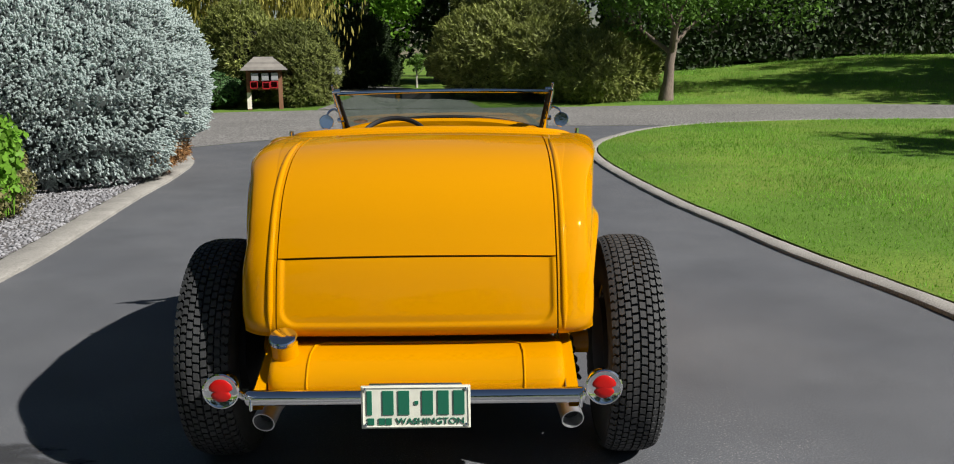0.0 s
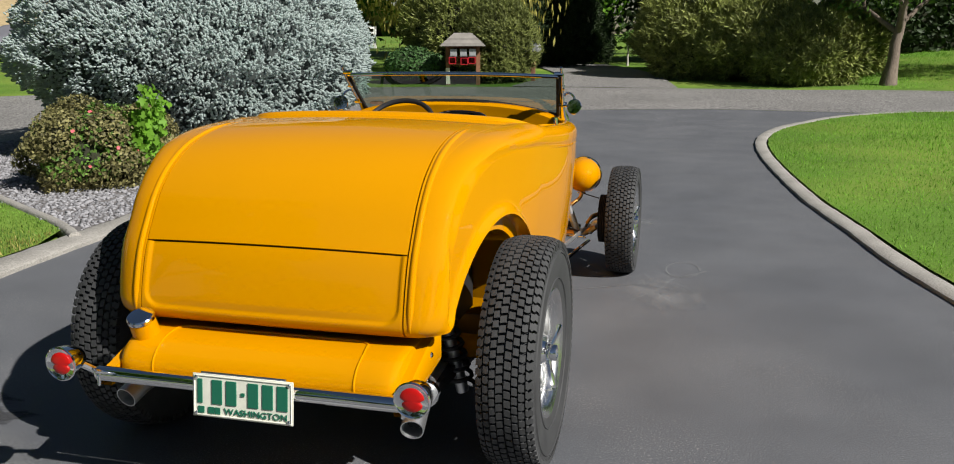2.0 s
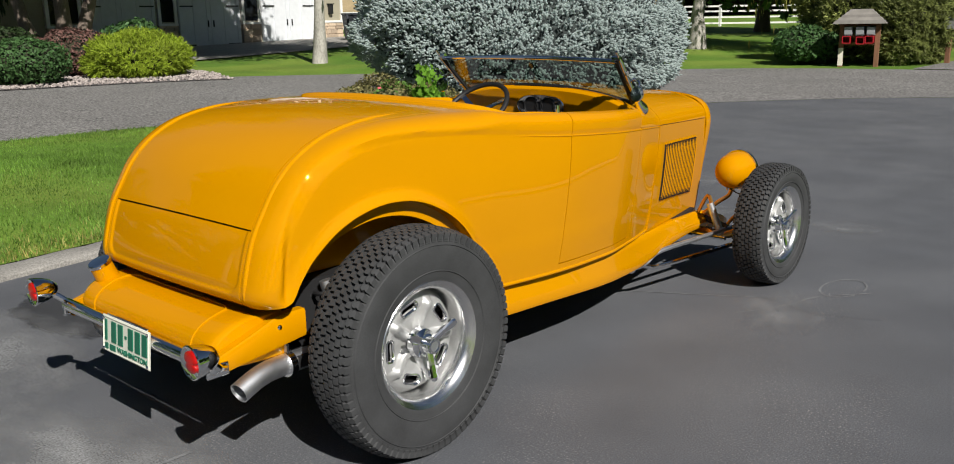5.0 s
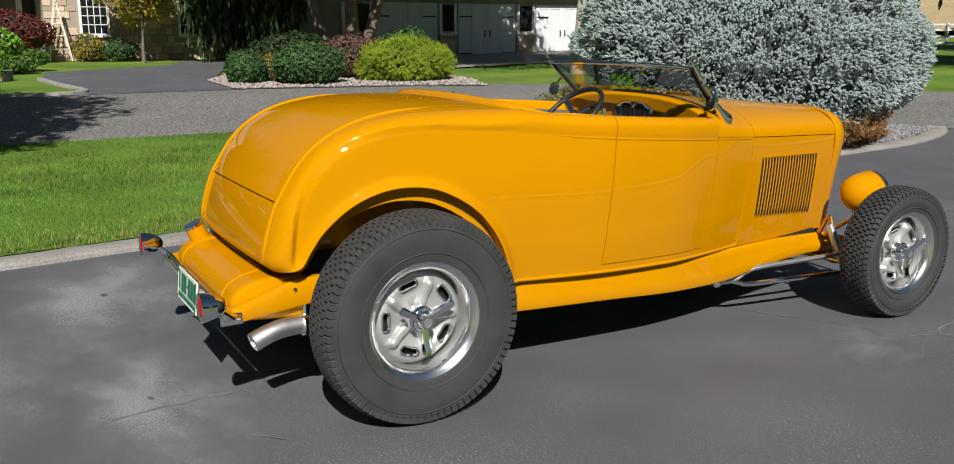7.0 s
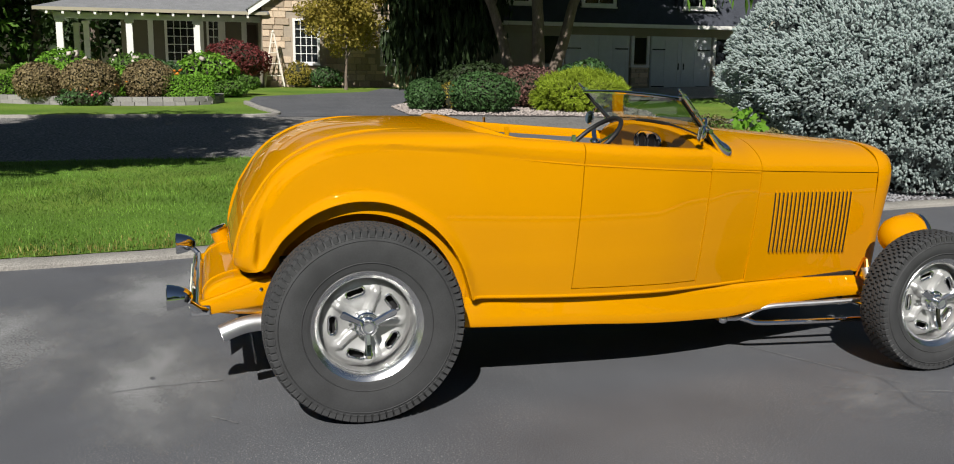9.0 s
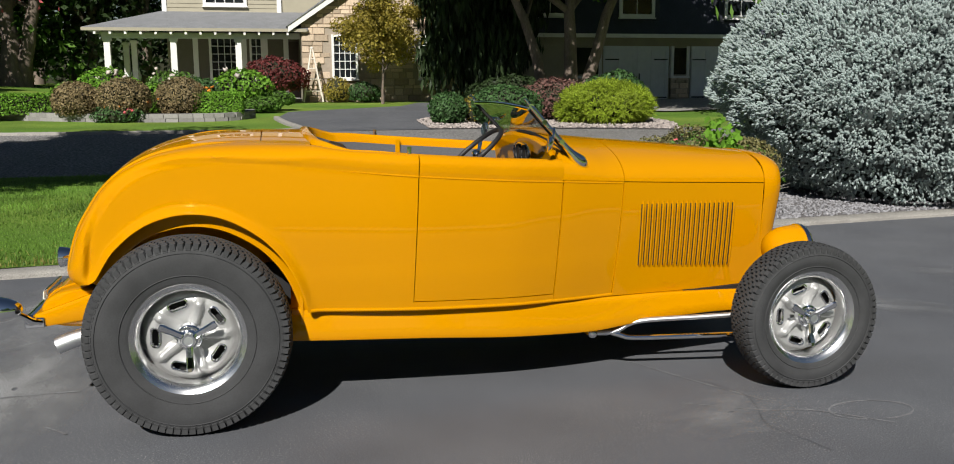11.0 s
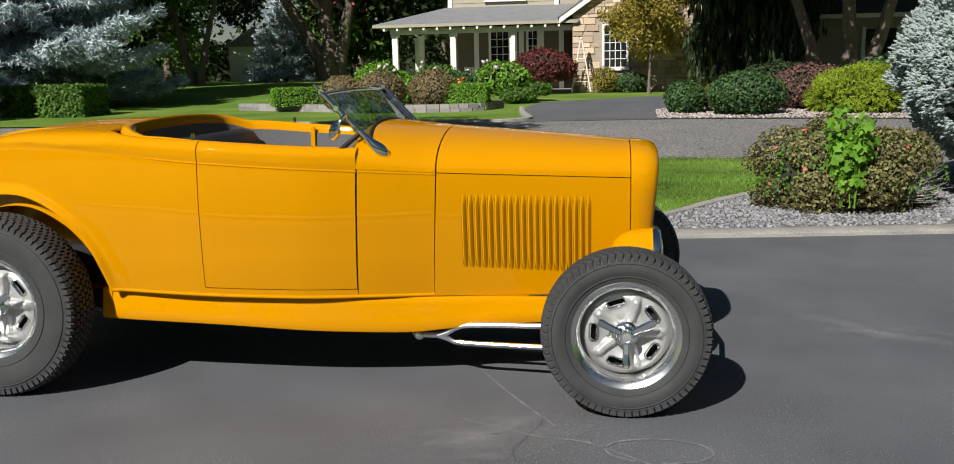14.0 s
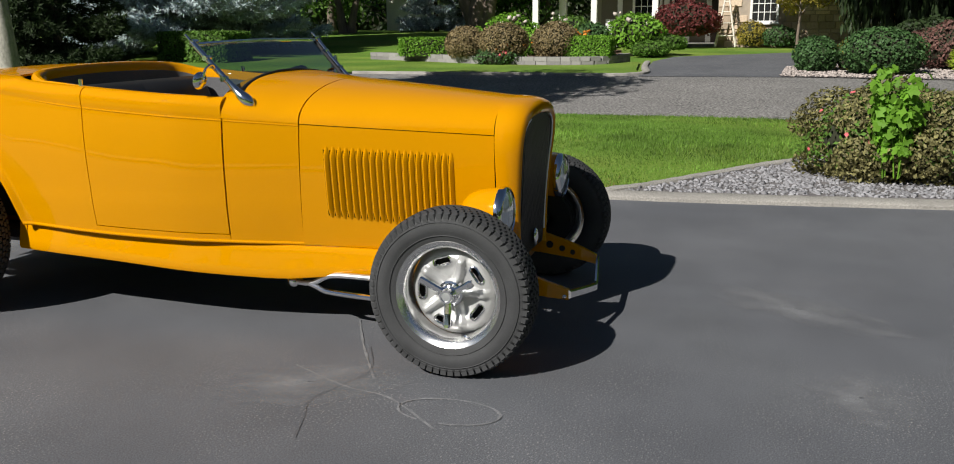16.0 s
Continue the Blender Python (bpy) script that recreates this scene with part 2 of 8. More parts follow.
def curve1(xs, ys):
    """A smooth monotone-ish curve through the points (xs, ys)."""
    xs, ys = list(map(float, xs)), list(map(float, ys))
    n = len(xs)
    d = [(ys[i + 1] - ys[i]) / (xs[i + 1] - xs[i]) for i in range(n - 1)]
    m = [d[0]] + [(0 if d[i - 1] * d[i] <= 0 else 2 * d[i - 1] * d[i] / (d[i - 1] + d[i])) for i in range(1, n - 1)] + [d[-1]]

    def f(x):
        if x <= xs[0]:
            return ys[0] + m[0] * (x - xs[0])
        if x >= xs[-1]:
            return ys[-1] + m[-1] * (x - xs[-1])
        i = max(k for k in range(n - 1) if xs[k] <= x)
        h = xs[i + 1] - xs[i]
        t = (x - xs[i]) / h
        return ((1 + 2 * t) * (1 - t) ** 2 * ys[i] + t * (1 - t) ** 2 * h * m[i] + t * t * (3 - 2 * t) * ys[i + 1] + t * t * (t - 1) * h * m[i + 1])

    return f


def spline(points, n):
    """n points at even steps along a smooth curve through the given ones."""
    pts = [Vector(p) for p in points]
    out = []
    for i in range(len(pts) - 1):
        p0, p1, p2, p3 = pts[max(i - 1, 0)], pts[i], pts[i + 1], pts[min(i + 2, len(pts) - 1)]
        for k in range(16):
            t = k / 16
            out.append(0.5 * ((2 * p1) + (p2 - p0) * t + (2 * p0 - 5 * p1 + 4 * p2 - p3) * t * t + (3 * p1 - p0 - 3 * p2 + p3) * t ** 3))
    out.append(pts[-1])
    ln = [0.0]
    for a, b in zip(out, out[1:]):
        ln.append(ln[-1] + (b - a).length)
    res, j = [], 0
    for k in range(n):
        s = ln[-1] * k / (n - 1)
        while j < len(out) - 2 and ln[j + 1] < s:
            j += 1
        t = (s - ln[j]) / max(1e-9, ln[j + 1] - ln[j])
        res.append(out[j].lerp(out[j + 1], min(1, t)))
    return res


def fast_mesh(name, co, faces, mat, smooth=False):
    """A mesh from number arrays: faces is (n, 3) or (n, 4)."""
    me = bpy.data.meshes.new(name)
    co, faces = np.asarray(co, np.float32), np.asarray(faces, np.int32)
    k = faces.shape[1]
    me.vertices.add(len(co))
    me.vertices.foreach_set("co", co.ravel())
    me.loops.add(faces.size)
    me.loops.foreach_set("vertex_index", faces.ravel())
    me.polygons.add(len(faces))
    me.polygons.foreach_set("loop_start", np.arange(0, faces.size, k, dtype=np.int32))
    me.update(calc_edges=True)
    if smooth:
        me.shade_smooth()
    me.materials.append(mat)
    return me


def strew(name, tpl_v, tpl_f, place, axis_x, axis_y, axis_z, mat, smooth=False):
    """Copies of a small template joined into one mesh; axes are (n, 3), already scaled."""
    tv, tf = np.asarray(tpl_v, np.float32), np.asarray(tpl_f, np.int32)
    co = place[:, None, :] + tv[None, :, 0:1] * axis_x[:, None, :] + tv[None, :, 1:2] * axis_y[:, None, :] + tv[None, :, 2:3] * axis_z[:, None, :]
    fs = tf[None] + (np.arange(len(place)) * len(tv))[:, None, None]
    return fast_mesh(name, co.reshape(-1, 3), fs.reshape(-1, tf.shape[1]), mat, smooth)


def unit(a):
    return a / np.maximum(1e-9, np.linalg.norm(a, axis=1, keepdims=True))


def frames_of(normal, rng):
    """Two random axes square to each normal."""
    r = unit(rng.normal(size=normal.shape))
    a = unit(np.cross(normal, r))
    return a, np.cross(normal, a)

# ---- ground ----


def gz(x, y):
    """Height of the ground: level by the car, rising gently to the house, to the north and to the lawn in the east."""
    w = max(0.0, -x - 9.5)
    z = min(w, 7.0) * 0.036 + max(0.0, min(w - 7.0, 16.0)) * 0.019
    z += min(max(0.0, y - 13.0), 14.0) * 0.022
    e = max(0.0, y - 19.0 + 0.2 * max(0.0, 8 - x)) * max(0.0, min(1.0, (x - 3.0) / 12.0))
    u, v = max(0.0, min(1.0, (-x - 24.0) / 16.0)), max(0.0, min(1.0, (-4.0 - y) / 7.0))
    z += 0.55 * u * u * (3 - 2 * u) * v * v * (3 - 2 * v)
    z += 1.6 * (1 - math.exp(-e / 14.0))
    return z


def sheet(name, outline, lift, mat, label, step=2.5, category=""):
    """A level patch of the setting that follows the ground."""
    bm = bmesh.new()
    bm.faces.new([bm.verts.new((x, y, 0)) for x, y in outline])
    xs, ys = [p[0] for p in outline], [p[1] for p in outline]
    for axis, lo, hi in ((0, min(xs), max(xs)), (1, min(ys), max(ys))):
        k = max(step, (hi - lo) / 60)
        c = lo + k
        while c < hi:
            co, no = [0, 0, 0], [0, 0, 0]
            co[axis], no[axis] = c, 1
            bmesh.ops.bisect_plane(bm, geom=bm.verts[:] + bm.edges[:] + bm.faces[:], plane_co=co, plane_no=no)
            c += k
    bmesh.ops.triangulate(bm, faces=bm.faces)
    for v in bm.verts:
        v.co.z = gz(v.co.x, v.co.y) + lift
    bmesh.ops.recalc_face_normals(bm, faces=bm.faces)
    me = bpy.data.meshes.new(name)
    bm.to_mesh(me)
    bm.free()
    if me.polygons and me.polygons[0].normal.z < 0:
        me.flip_normals()
    me.materials.append(mat)
    me.shade_smooth()
    return tagged(new(name, me), label, category, kind="structure")


def smooth_line(pts, n):
    return [(p.x, p.y) for p in spline([(x, y, 0) for x, y in pts], n)]


def kerb(name, line, width, height, mat, label, side=1, gap=1.6):
    """A cast kerb along a line: rounded top, joints every so often. The line is the edge by the asphalt."""
    pts = spline([(x, y, 0) for x, y in line], max(8, int(len(line) * 14)))
    prof = [(0.0, -0.05), (0.0, height * 0.72), (0.018, height), (width * 0.5, height * 1.04), (width - 0.02, height), (width, height * 0.75), (width, -0.05)]
    rows, rng = [], random.Random(5)
    for i, p in enumerate(pts):
        d = (pts[min(i + 1, len(pts) - 1)] - pts[max(0, i - 1)]).normalized()
        s = Vector((-d.y, d.x, 0)) * side
        jig = rng.uniform(-0.004, 0.004)
        rows.append([(p.x + s.x * (a + jig), p.y + s.y * (a + jig), gz(p.x, p.y) + h + rng.uniform(-0.003, 0.003)) for a, h in prof])
    g = Geo().grid(rows)
    m_ = len(prof)
    g.f.append(tuple(range(m_)))
    g.f.append(tuple(range(len(g.v) - 1, len(g.v) - 1 - m_, -1)))
    ob = part(name, g, mat, smooth=50)
    return tagged(ob, label, "kerb", kind="structure")


KERB_L = [(-1.9, -9.0), (-2.25, -5.0), (-2.45, -1.8), (-2.64, -0.4), (-2.86, 1.0), (-2.98, 2.2), (-3.05, 3.3), (-3.2, 4.6), (-3.4, 6.2), (-3.58, 8.0), (-3.85, 9.6), (-4.35, 10.9)]
TIP = (-4.85, 11.65)
KERB_R = [(3.6, -7.0), (3.2, -2.0), (2.82, 1.4), (2.62, 2.45), (2.45, 3.2), (2.28, 4.3), (2.07, 5.6), (1.88, 7.6), (1.80, 9.2), (1.84, 10.4), (2.05, 11.6), (2.5, 12.8), (3.3, 14.1), (4.5, 15.0), (6.2, 15.5), (9.0, 15.6), (13.0, 15.3), (24.0, 14.0)]
ROAD_NEAR = [(-9.6, -40.0), (-9.5, -12.0), (-9.45, -3.0), (-9.5, 2.0), (-9.3, 4.6), (-8.6, 6.6), (-7.6, 8.6), (-6.3, 10.4), TIP]
ROAD_FAR = [(-16.4, -40.0), (-16.3, -12.0), (-16.2, -4.5), (-16.7, 1.0), (-16.7, 5.0), (-16.2, 9.0), (-14.4, 12.6), (-12.2, 15.6), (-9.0, 18.3), (-6.0, 19.5), (-2.0, 19.9), (4.0, 19.9), (10.0, 19.3), (25.0, 17.2)]
WEDGE = [(-3.20, 2.52), (-3.6, 2.85), (-4.3, 3.3), (-5.0, 3.75), (-5.75, 4.35), (-6.5, 5.0), (-6.95, 5.7), (-7.55, 6.5), (-8.35, 6.95)]



def ground_sheet():
    xs = [-900, -400, -200, -120, -80, -60, -50, -44, -38, -34, -30, -26, -22, -19, -16.5, -14, -12, -9.5, -6, -3, 0, 3, 5, 7, 9, 12, 15, 18, 24, 30, 40, 55, 80, 120, 200, 400, 900]
    ys = [-900, -400, -200, -100, -50, -30, -20, -12, -6, -2, 2, 6, 9, 13, 16, 18, 19, 20, 21, 22, 23.5, 25, 27, 30, 34, 38, 44, 52, 65, 90, 130, 200, 400, 900]
    g = Geo().grid([[(x, y, gz(x, y) - 0.03) for y in ys] for x in xs])
    me = g.mesh("ground", M["turf"], 80)
    if me.polygons[0].normal.z < 0:
        me.flip_normals()
    return tagged(new("ground", me), "mown green lawn running out to the horizon", "lawn", kind="structure")


ground_sheet()
kl = smooth_line(KERB_L, 40)
kr = smooth_line(KERB_R, 60)
rn = smooth_line(ROAD_NEAR, 40)
rf = smooth_line(ROAD_FAR, 60)
wd = smooth_line(WEDGE, 24)
END = [(-4.85, 11.6), (-3.9, 12.85), (-2.8, 13.75), (-1.4, 14.5), (1.2, 15.1), (3.0, 15.0), (4.3, 14.9)]
drive_outline = kl + smooth_line(END, 14) + [p for p in reversed(kr) if p[1] < 14.85 and p[0] < 4.4]
sheet("driveway", drive_outline, 0.0, M["asphalt"], "dark sealed asphalt driveway with faint scuffs and stains")
road_outline = rn + list(smooth_line(END, 14))[1:] + [p for p in kr if p[0] > 4.4] + [(25.0, 14.0)] + list(reversed(rf))
sheet("road", road_outline, 0.004, M["road"], "worn grey chip-sealed asphalt lane")


def inset(line, dist):
    """The line moved to its left by dist."""
    out = []
    for i, (x, y) in enumerate(line):
        a, b = line[max(0, i - 1)], line[min(len(line) - 1, i + 1)]
        dx, dy = b[0] - a[0], b[1] - a[1]
        n = math.hypot(dx, dy) or 1
        out.append((x - dy / n * dist, y + dx / n * dist))
    return out


kl_in = inset(kl, 0.27)
lawn_outline = [p for p in kl_in if p[1] < 2.5] + wd[1:] + [p for p in reversed(rn) if p[1] < 6.9]
LAWN_W = [(x, y) for x, y in lawn_outline]
sheet("lawn_west", LAWN_W, 0.035, M["turf"], "small mown green lawn between driveway and lane")
bed_outline = [p for p in kl_in if p[1] > 2.5] + [(-4.9, 11.4)] + [p for p in reversed(rn) if p[1] > 7.1] + list(reversed(wd))[1:]
sheet("gravel_bed", bed_outline, 0.03, M["gravel_bed"], "planting bed covered with grey crushed gravel")
kr_in = inset(kr, -0.165)
LAWN_E = [p for p in kr_in] + [(24, -7)]
sheet("lawn_east", LAWN_E, 0.030, M["turf"], "large mown green lawn with a curved edge")
kerb("kerb_west", KERB_L + [TIP], 0.27, 0.035, M["concrete"], "low cast concrete kerb beside the driveway", side=1)
kerb("kerb_east", KERB_R, 0.145, 0.032, M["concrete"], "curved pale concrete kerb along the lawn", side=-1)
kerb("kerb_bed", WEDGE, 0.085, 0.062, M["concrete"], "curved concrete edging between lawn and gravel", side=-1)

# ---- the roadster: body ----
# y runs forward from the rear axle, x to the car's right, z up from the ground
car = thing("roadster", "bright yellow open two-seat hot rod roadster with fenderless wide tyres", "car")
half_w = curve1([-0.52, -0.3, 0.0, 0.5, 0.94, 1.3, 1.6, 1.911, 2.3, 2.72], [0.548, 0.580, 0.622, 0.677, 0.703, 0.68, 0.612, 0.521, 0.425, 0.328])
belt_z = curve1([0.3, 0.61, 0.94, 1.58, 1.91, 2.72], [1.075, 1.045, 1.01, 0.962, 0.936, 0.888])
OUT = [(-0.462, 0.575), (-0.490, 0.605), (-0.482, 0.67), (-0.445, 0.79), (-0.395, 0.88), (-0.335, 0.965), (-0.25, 1.038), (-0.12, 1.098), (0.06, 1.131), (0.28, 1.138), (0.50, 1.133),
       (0.565, 1.123), (0.64, 1.112), (0.78, 1.101), (0.94, 1.090), (1.25, 1.068), (1.60, 1.048)]
INN = [(-0.40, 0.585), (-0.372, 0.60), (-0.335, 0.66), (-0.29, 0.722), (-0.20, 0.80), (-0.10, 0.848), (0.01, 0.866), (0.13, 0.85), (0.25, 0.79), (0.34, 0.71), (0.415, 0.595), (0.47, 0.436)]
BEAD = [(-0.40, 0.64), (-0.385, 0.78), (-0.35, 0.88), (-0.28, 0.975), (-0.18, 1.04), (-0.04, 1.073), (0.12, 1.083), (0.35, 1.068), (0.61, 1.042), (0.94, 1.010), (1.58, 0.962), (1.92, 0.936)]
_beadp = np.array([(p.x, p.y) for p in spline([(a, b, 0) for a, b in BEAD], 260)])
_innp = np.array([(p.x, p.y) for p in spline([(a, b, 0) for a, b in INN], 160)])


def dist_to(line, y, z):
    return float(np.sqrt(np.min((line[:, 0] - y) ** 2 + (line[:, 1] - z) ** 2)))


def roll_r(y, z):
    t = min(1.0, max(0.0, (y - 0.40) / 0.22))
    t = t * t * (3 - 2 * t)
    return 0.125 * (1 - t) + 0.045 * t


def side_x(y, z, d=1.0, r=0.05, rx=0.05):
    """Half width of the body's skin at (y, z); d: the way in from the upper outline, which is rolled over with radius r."""
    w = half_w(y) - 0.066 * max(0.0, (0.93 - z) / 0.55) ** 1.7 * (0.25 + 0.75 * max(0.0, min(1.0, (y + 0.30) / 0.6)))
    if d < r:
        w -= rx - rx * math.sqrt(max(0.0, 1 - ((r - d) / r) ** 2))
    i = int(np.argmin((_beadp[:, 0] - y) ** 2 + (_beadp[:, 1] - z) ** 2))
    j = min(max(i, 1), len(_beadp) - 2)
    ty, tz = _beadp[j + 1] - _beadp[j - 1]
    sd = ((z - _beadp[i, 1]) * ty - (y - _beadp[i, 0]) * tz) / math.hypot(ty, tz)
    fade = min(1.0, max(0.30, 1.0 - 1.5 * y)) * min(1.0, max(0.0, (z - 0.575) / 0.06))
    w += fade * ((0.0125 + 0.0085 * max(0.0, min(1.0, 1.3 - 2.2 * y))) / (1 + math.exp(-max(-30, min(30, (sd - 0.004) / 0.0062)))) - 0.0030 * math.exp(-((sd + 0.006) / 0.011) ** 2) - 0.0085)
    if y < 0.55:
        a = dist_to(_innp, y, z)
        w += (0.012 + 0.012 * max(0.0, min(1.0, (y + 0.35) / 0.25))) * math.exp(-(a / 0.026) ** 2)
    return w


DX = 0.447


def roll_d(y):
    t = min(1.0, max(0.0, (y - 0.30) / 0.30))
    return 0.070 * (1 - t) + 0.045 * t


def roll_x(y, z):
    """How far the rolled edge draws in, so that it ends at the rumble lid's side."""
    return max(0.03, min(roll_r(y, z), side_x(y, z) - DX - 0.006))


def skin(ys_out, inner, rows, rolled=True):
    """A patch of the side between an outer and an inner line of (y, z)."""
    pts = []
    for (y0, z0), (y1, z1) in zip(ys_out, inner):
        ln = math.hypot(y1 - y0, z1 - z0)
        r = min(roll_d(y0), 0.9 * ln) if rolled else 0.0
        rx0 = roll_x(y0, z0) if rolled else 0.0
        ds = [r * (1 - math.cos(math.pi / 2 * k / 9)) for k in range(9)] if rolled else []
        ds += [r + (ln - r) * k / rows for k in range(rows + 1)]
        col = []
        for d in ds:
            v = d / ln
            y, z = y0 + (y1 - y0) * v, z0 + (z1 - z0) * v
            col.append((side_x(y, z, d if rolled else 1.0, r, rx0), y, z))
        pts.append(col)
    return pts


def both(name, g, mat, parent, label="", **kw):
    """The same part on the car's right and left."""
    a = part(name, g, mat, parent, label, **kw)
    b = part(name, g.mirrored(), mat, parent, label, **kw)
    return a, b


def xy2(line, n):
    return [(p.x, p.y) for p in spline([(a, b, 0) for a, b in line], n)]


body = part("body", Geo().box(-0.42, 0.42, -0.30, 0.40, 0.42, 0.60), M["dark"], car, "dark floor and inner structure")
# quarter panel: fan from the shoulder to the wheel arch, then straight down to the sill
SILL = lambda y: 0.452 - 0.045 * max(0.0, min(1.0, (y - 0.47) / 1.4))
DOOR_R, DOOR_F, COWL_F = 0.937, 1.589, 1.905
outer = xy2(OUT[:11] + [OUT[11], (0.60, 1.117)], 120)
inner = xy2(INN, 120)
g = Geo().grid(skin(outer, inner, 130))
n_mid = 14
mid_out = [(0.60 + (DOOR_R - 0.003 - 0.60) * k / n_mid, 1.148) for k in range(n_mid + 1)]
top_line = curve1([0.60, 0.66, 0.78, 0.94, 1.25, 1.60], [1.117, 1.110, 1.101, 1.090, 1.068, 1.048])
mid_out = [(y, top_line(y)) for y, _ in mid_out]
mid_in = [(0.47 + (DOOR_R - 0.03 - 0.47) * k / n_mid, SILL(0.47 + (DOOR_R - 0.03 - 0.47) * k / n_mid) - 0.016) for k in range(n_mid + 1)]
g.grid(skin(mid_out, mid_in, 130))
both("quarter_panel", g, M["paint"], body, "smooth yellow rear quarter with raised bead and arched wheel opening", solid=0.012, smooth=50)

# deck: the outline swept across the car
DN = 601
deck_line = xy2(OUT[:11], DN)
deck_step = sum(math.dist(a, b) for a, b in zip(deck_line, deck_line[1:])) / (DN - 1)


def pressing(x, s):
    """Depth of the sunk field of the tail panel: x across, s the way up from its lower edge; rounded lower corners."""
    rc = 0.055
    qx, qs = abs(x) - (DX - 0.012 - rc), (0.052 + rc) - s
    d = math.hypot(max(qx, 0.0), max(qs, 0.0)) - rc if qs > 0 or qx > 0 else -rc
    t = max(0.0, min(1.0, -d / 0.013))
    return 0.0075 * t * t * (3 - 2 * t)


def deck_pts(i0, i1, x0, x1, n, shrink=0.0, tuck=False, pressed=False):
    rows = []
    for i in sorted(set(list(range(i0, i1 + 1, 2 if pressed else 6)) + [i1])):
        y, z = deck_line[i]
        a, b = deck_line[max(0, i - 1)], deck_line[min(len(deck_line) - 1, i + 1)]
        ty, tz = b[0] - a[0], b[1] - a[1]
        ln = math.hypot(ty, tz)
        ny, nz = -tz / ln, ty / ln
        edge = max(DX + 0.005, side_x(y, z) - roll_x(y, z) + 0.002)
        row = []
        for k in range(n + 1):
            x = (x0 if x0 is not None else -edge) + ((x1 if x1 is not None else edge) - (x0 if x0 is not None else -edge)) * k / n
            c = 0.020 * (1 - min(1.0, abs(x) / edge) ** 2.2) - shrink
            c *= min(1.0, 0.15 + i * deck_step / 0.10)
            if pressed:
                c -= pressing(x, i * deck_step)
            row.append((x, y + ny * c, z + nz * c))
        if tuck:
            row += [(edge + e, y - ny * dp, z - nz * dp) for e, dp in ((0.012, 0.006), (0.030, 0.013), (0.050, 0.024))]
        rows.append(row)
    return rows


i_gap = min(range(DN), key=lambda i: abs(deck_line[i][1] - 0.822) + abs(deck_line[i][0] + 0.43))
i_top = min(range(DN), key=lambda i: abs(deck_line[i][0] - 0.30))
part("deck_lid", Geo().grid(deck_pts(i_gap + 1, i_top - 1, -DX + 0.003, DX - 0.003, 40)), M["paint"], body, "yellow rumble lid curving down the tail", solid=0.010, smooth=50)
part("tail_panel", Geo().grid(deck_pts(0, i_gap - 1, -DX + 0.003, DX - 0.003, 180, pressed=True)), M["paint"], body, "yellow lower tail panel with a sunk field and rolled edge", solid=0.010, smooth=50)
both("deck_side", Geo().grid(deck_pts(0, DN - 1, DX + 0.002, None, 8, tuck=True)), M["paint"], body, solid=0.010, smooth=50)
part("tulip_panel", Geo().grid(deck_pts(i_top + 1, DN - 1, -DX - 0.001, DX + 0.001, 40)), M["paint"], body, solid=0.010, smooth=50)
# added dark sheet below the lid: painted shade for its seams
part("tail_liner", Geo().grid(deck_pts(10, DN - 12, -0.50, 0.50, 12, 0.030)), M["dark"], body, smooth=60)
# slim ridge beside the lid's seam
pts = []
for i in range(14, DN - 70, 8):
    q = deck_pts(i, i, DX + 0.020, DX + 0.0201, 1, 0.005)[0][0]
    pts.append(q)
both("deck_ridge", Geo().tube(pts, [0.0115 * min(1.0, 0.25 + 0.2 * k, 0.06 * (len(pts) - 1 - k)) for k in range(len(pts))], 14), M["paint"], body, smooth=60)

# doors with their gaps
def door_panel():
    n = 26
    ys = [DOOR_R + 0.0018 + (DOOR_F - DOOR_R - 0.0035) * k / n for k in range(n + 1)]
    top = [(y, top_line(y)) for y in ys]
    bot = [(DOOR_R - 0.0252 + (DOOR_F - 0.0325 - DOOR_R + 0.0252) * k / n, SILL(y) + 0.026) for k, y in enumerate(ys)]
    return Geo().grid(skin(top, bot, 120))


doors = both("door", door_panel(), M["paint"], body, "plain yellow door with slim shut lines", solid=0.012, smooth=50)
# the strip under the door and the side of the cowl
n = 20
ys = [DOOR_R - 0.03 + (DOOR_F - DOOR_R) * k / n for k in range(n + 1)]
g = Geo().grid(skin([(y, SILL(y) + 0.020) for y in ys], [(y, SILL(y) - 0.018) for y in ys], 3, rolled=False))
both("sill_strip", g, M["paint"], body, solid=0.012)
n = 14
ys = [DOOR_F + 0.0014 + (COWL_F - DOOR_F - 0.0040) * k / n for k in range(n + 1)]
g = Geo().grid(skin([(y, belt_z(y)) for y in ys], [(y - 0.03, SILL(y) - 0.016) for k, y in enumerate(ys)], 26, rolled=False))
both("cowl_side", g, M["paint"], body, solid=0.012, smooth=50)

# rolled lower edge of the body
pts = []
for k in range(41):
    y = 0.475 + (COWL_F - 0.03 - 0.475) * k / 40
    z = SILL(y) - 0.010
    pts.append((side_x(y, z) - 0.002, y, z))
both("sill_bead", Geo().tube(pts, 0.0085, 12), M["paint"], body, smooth=60)
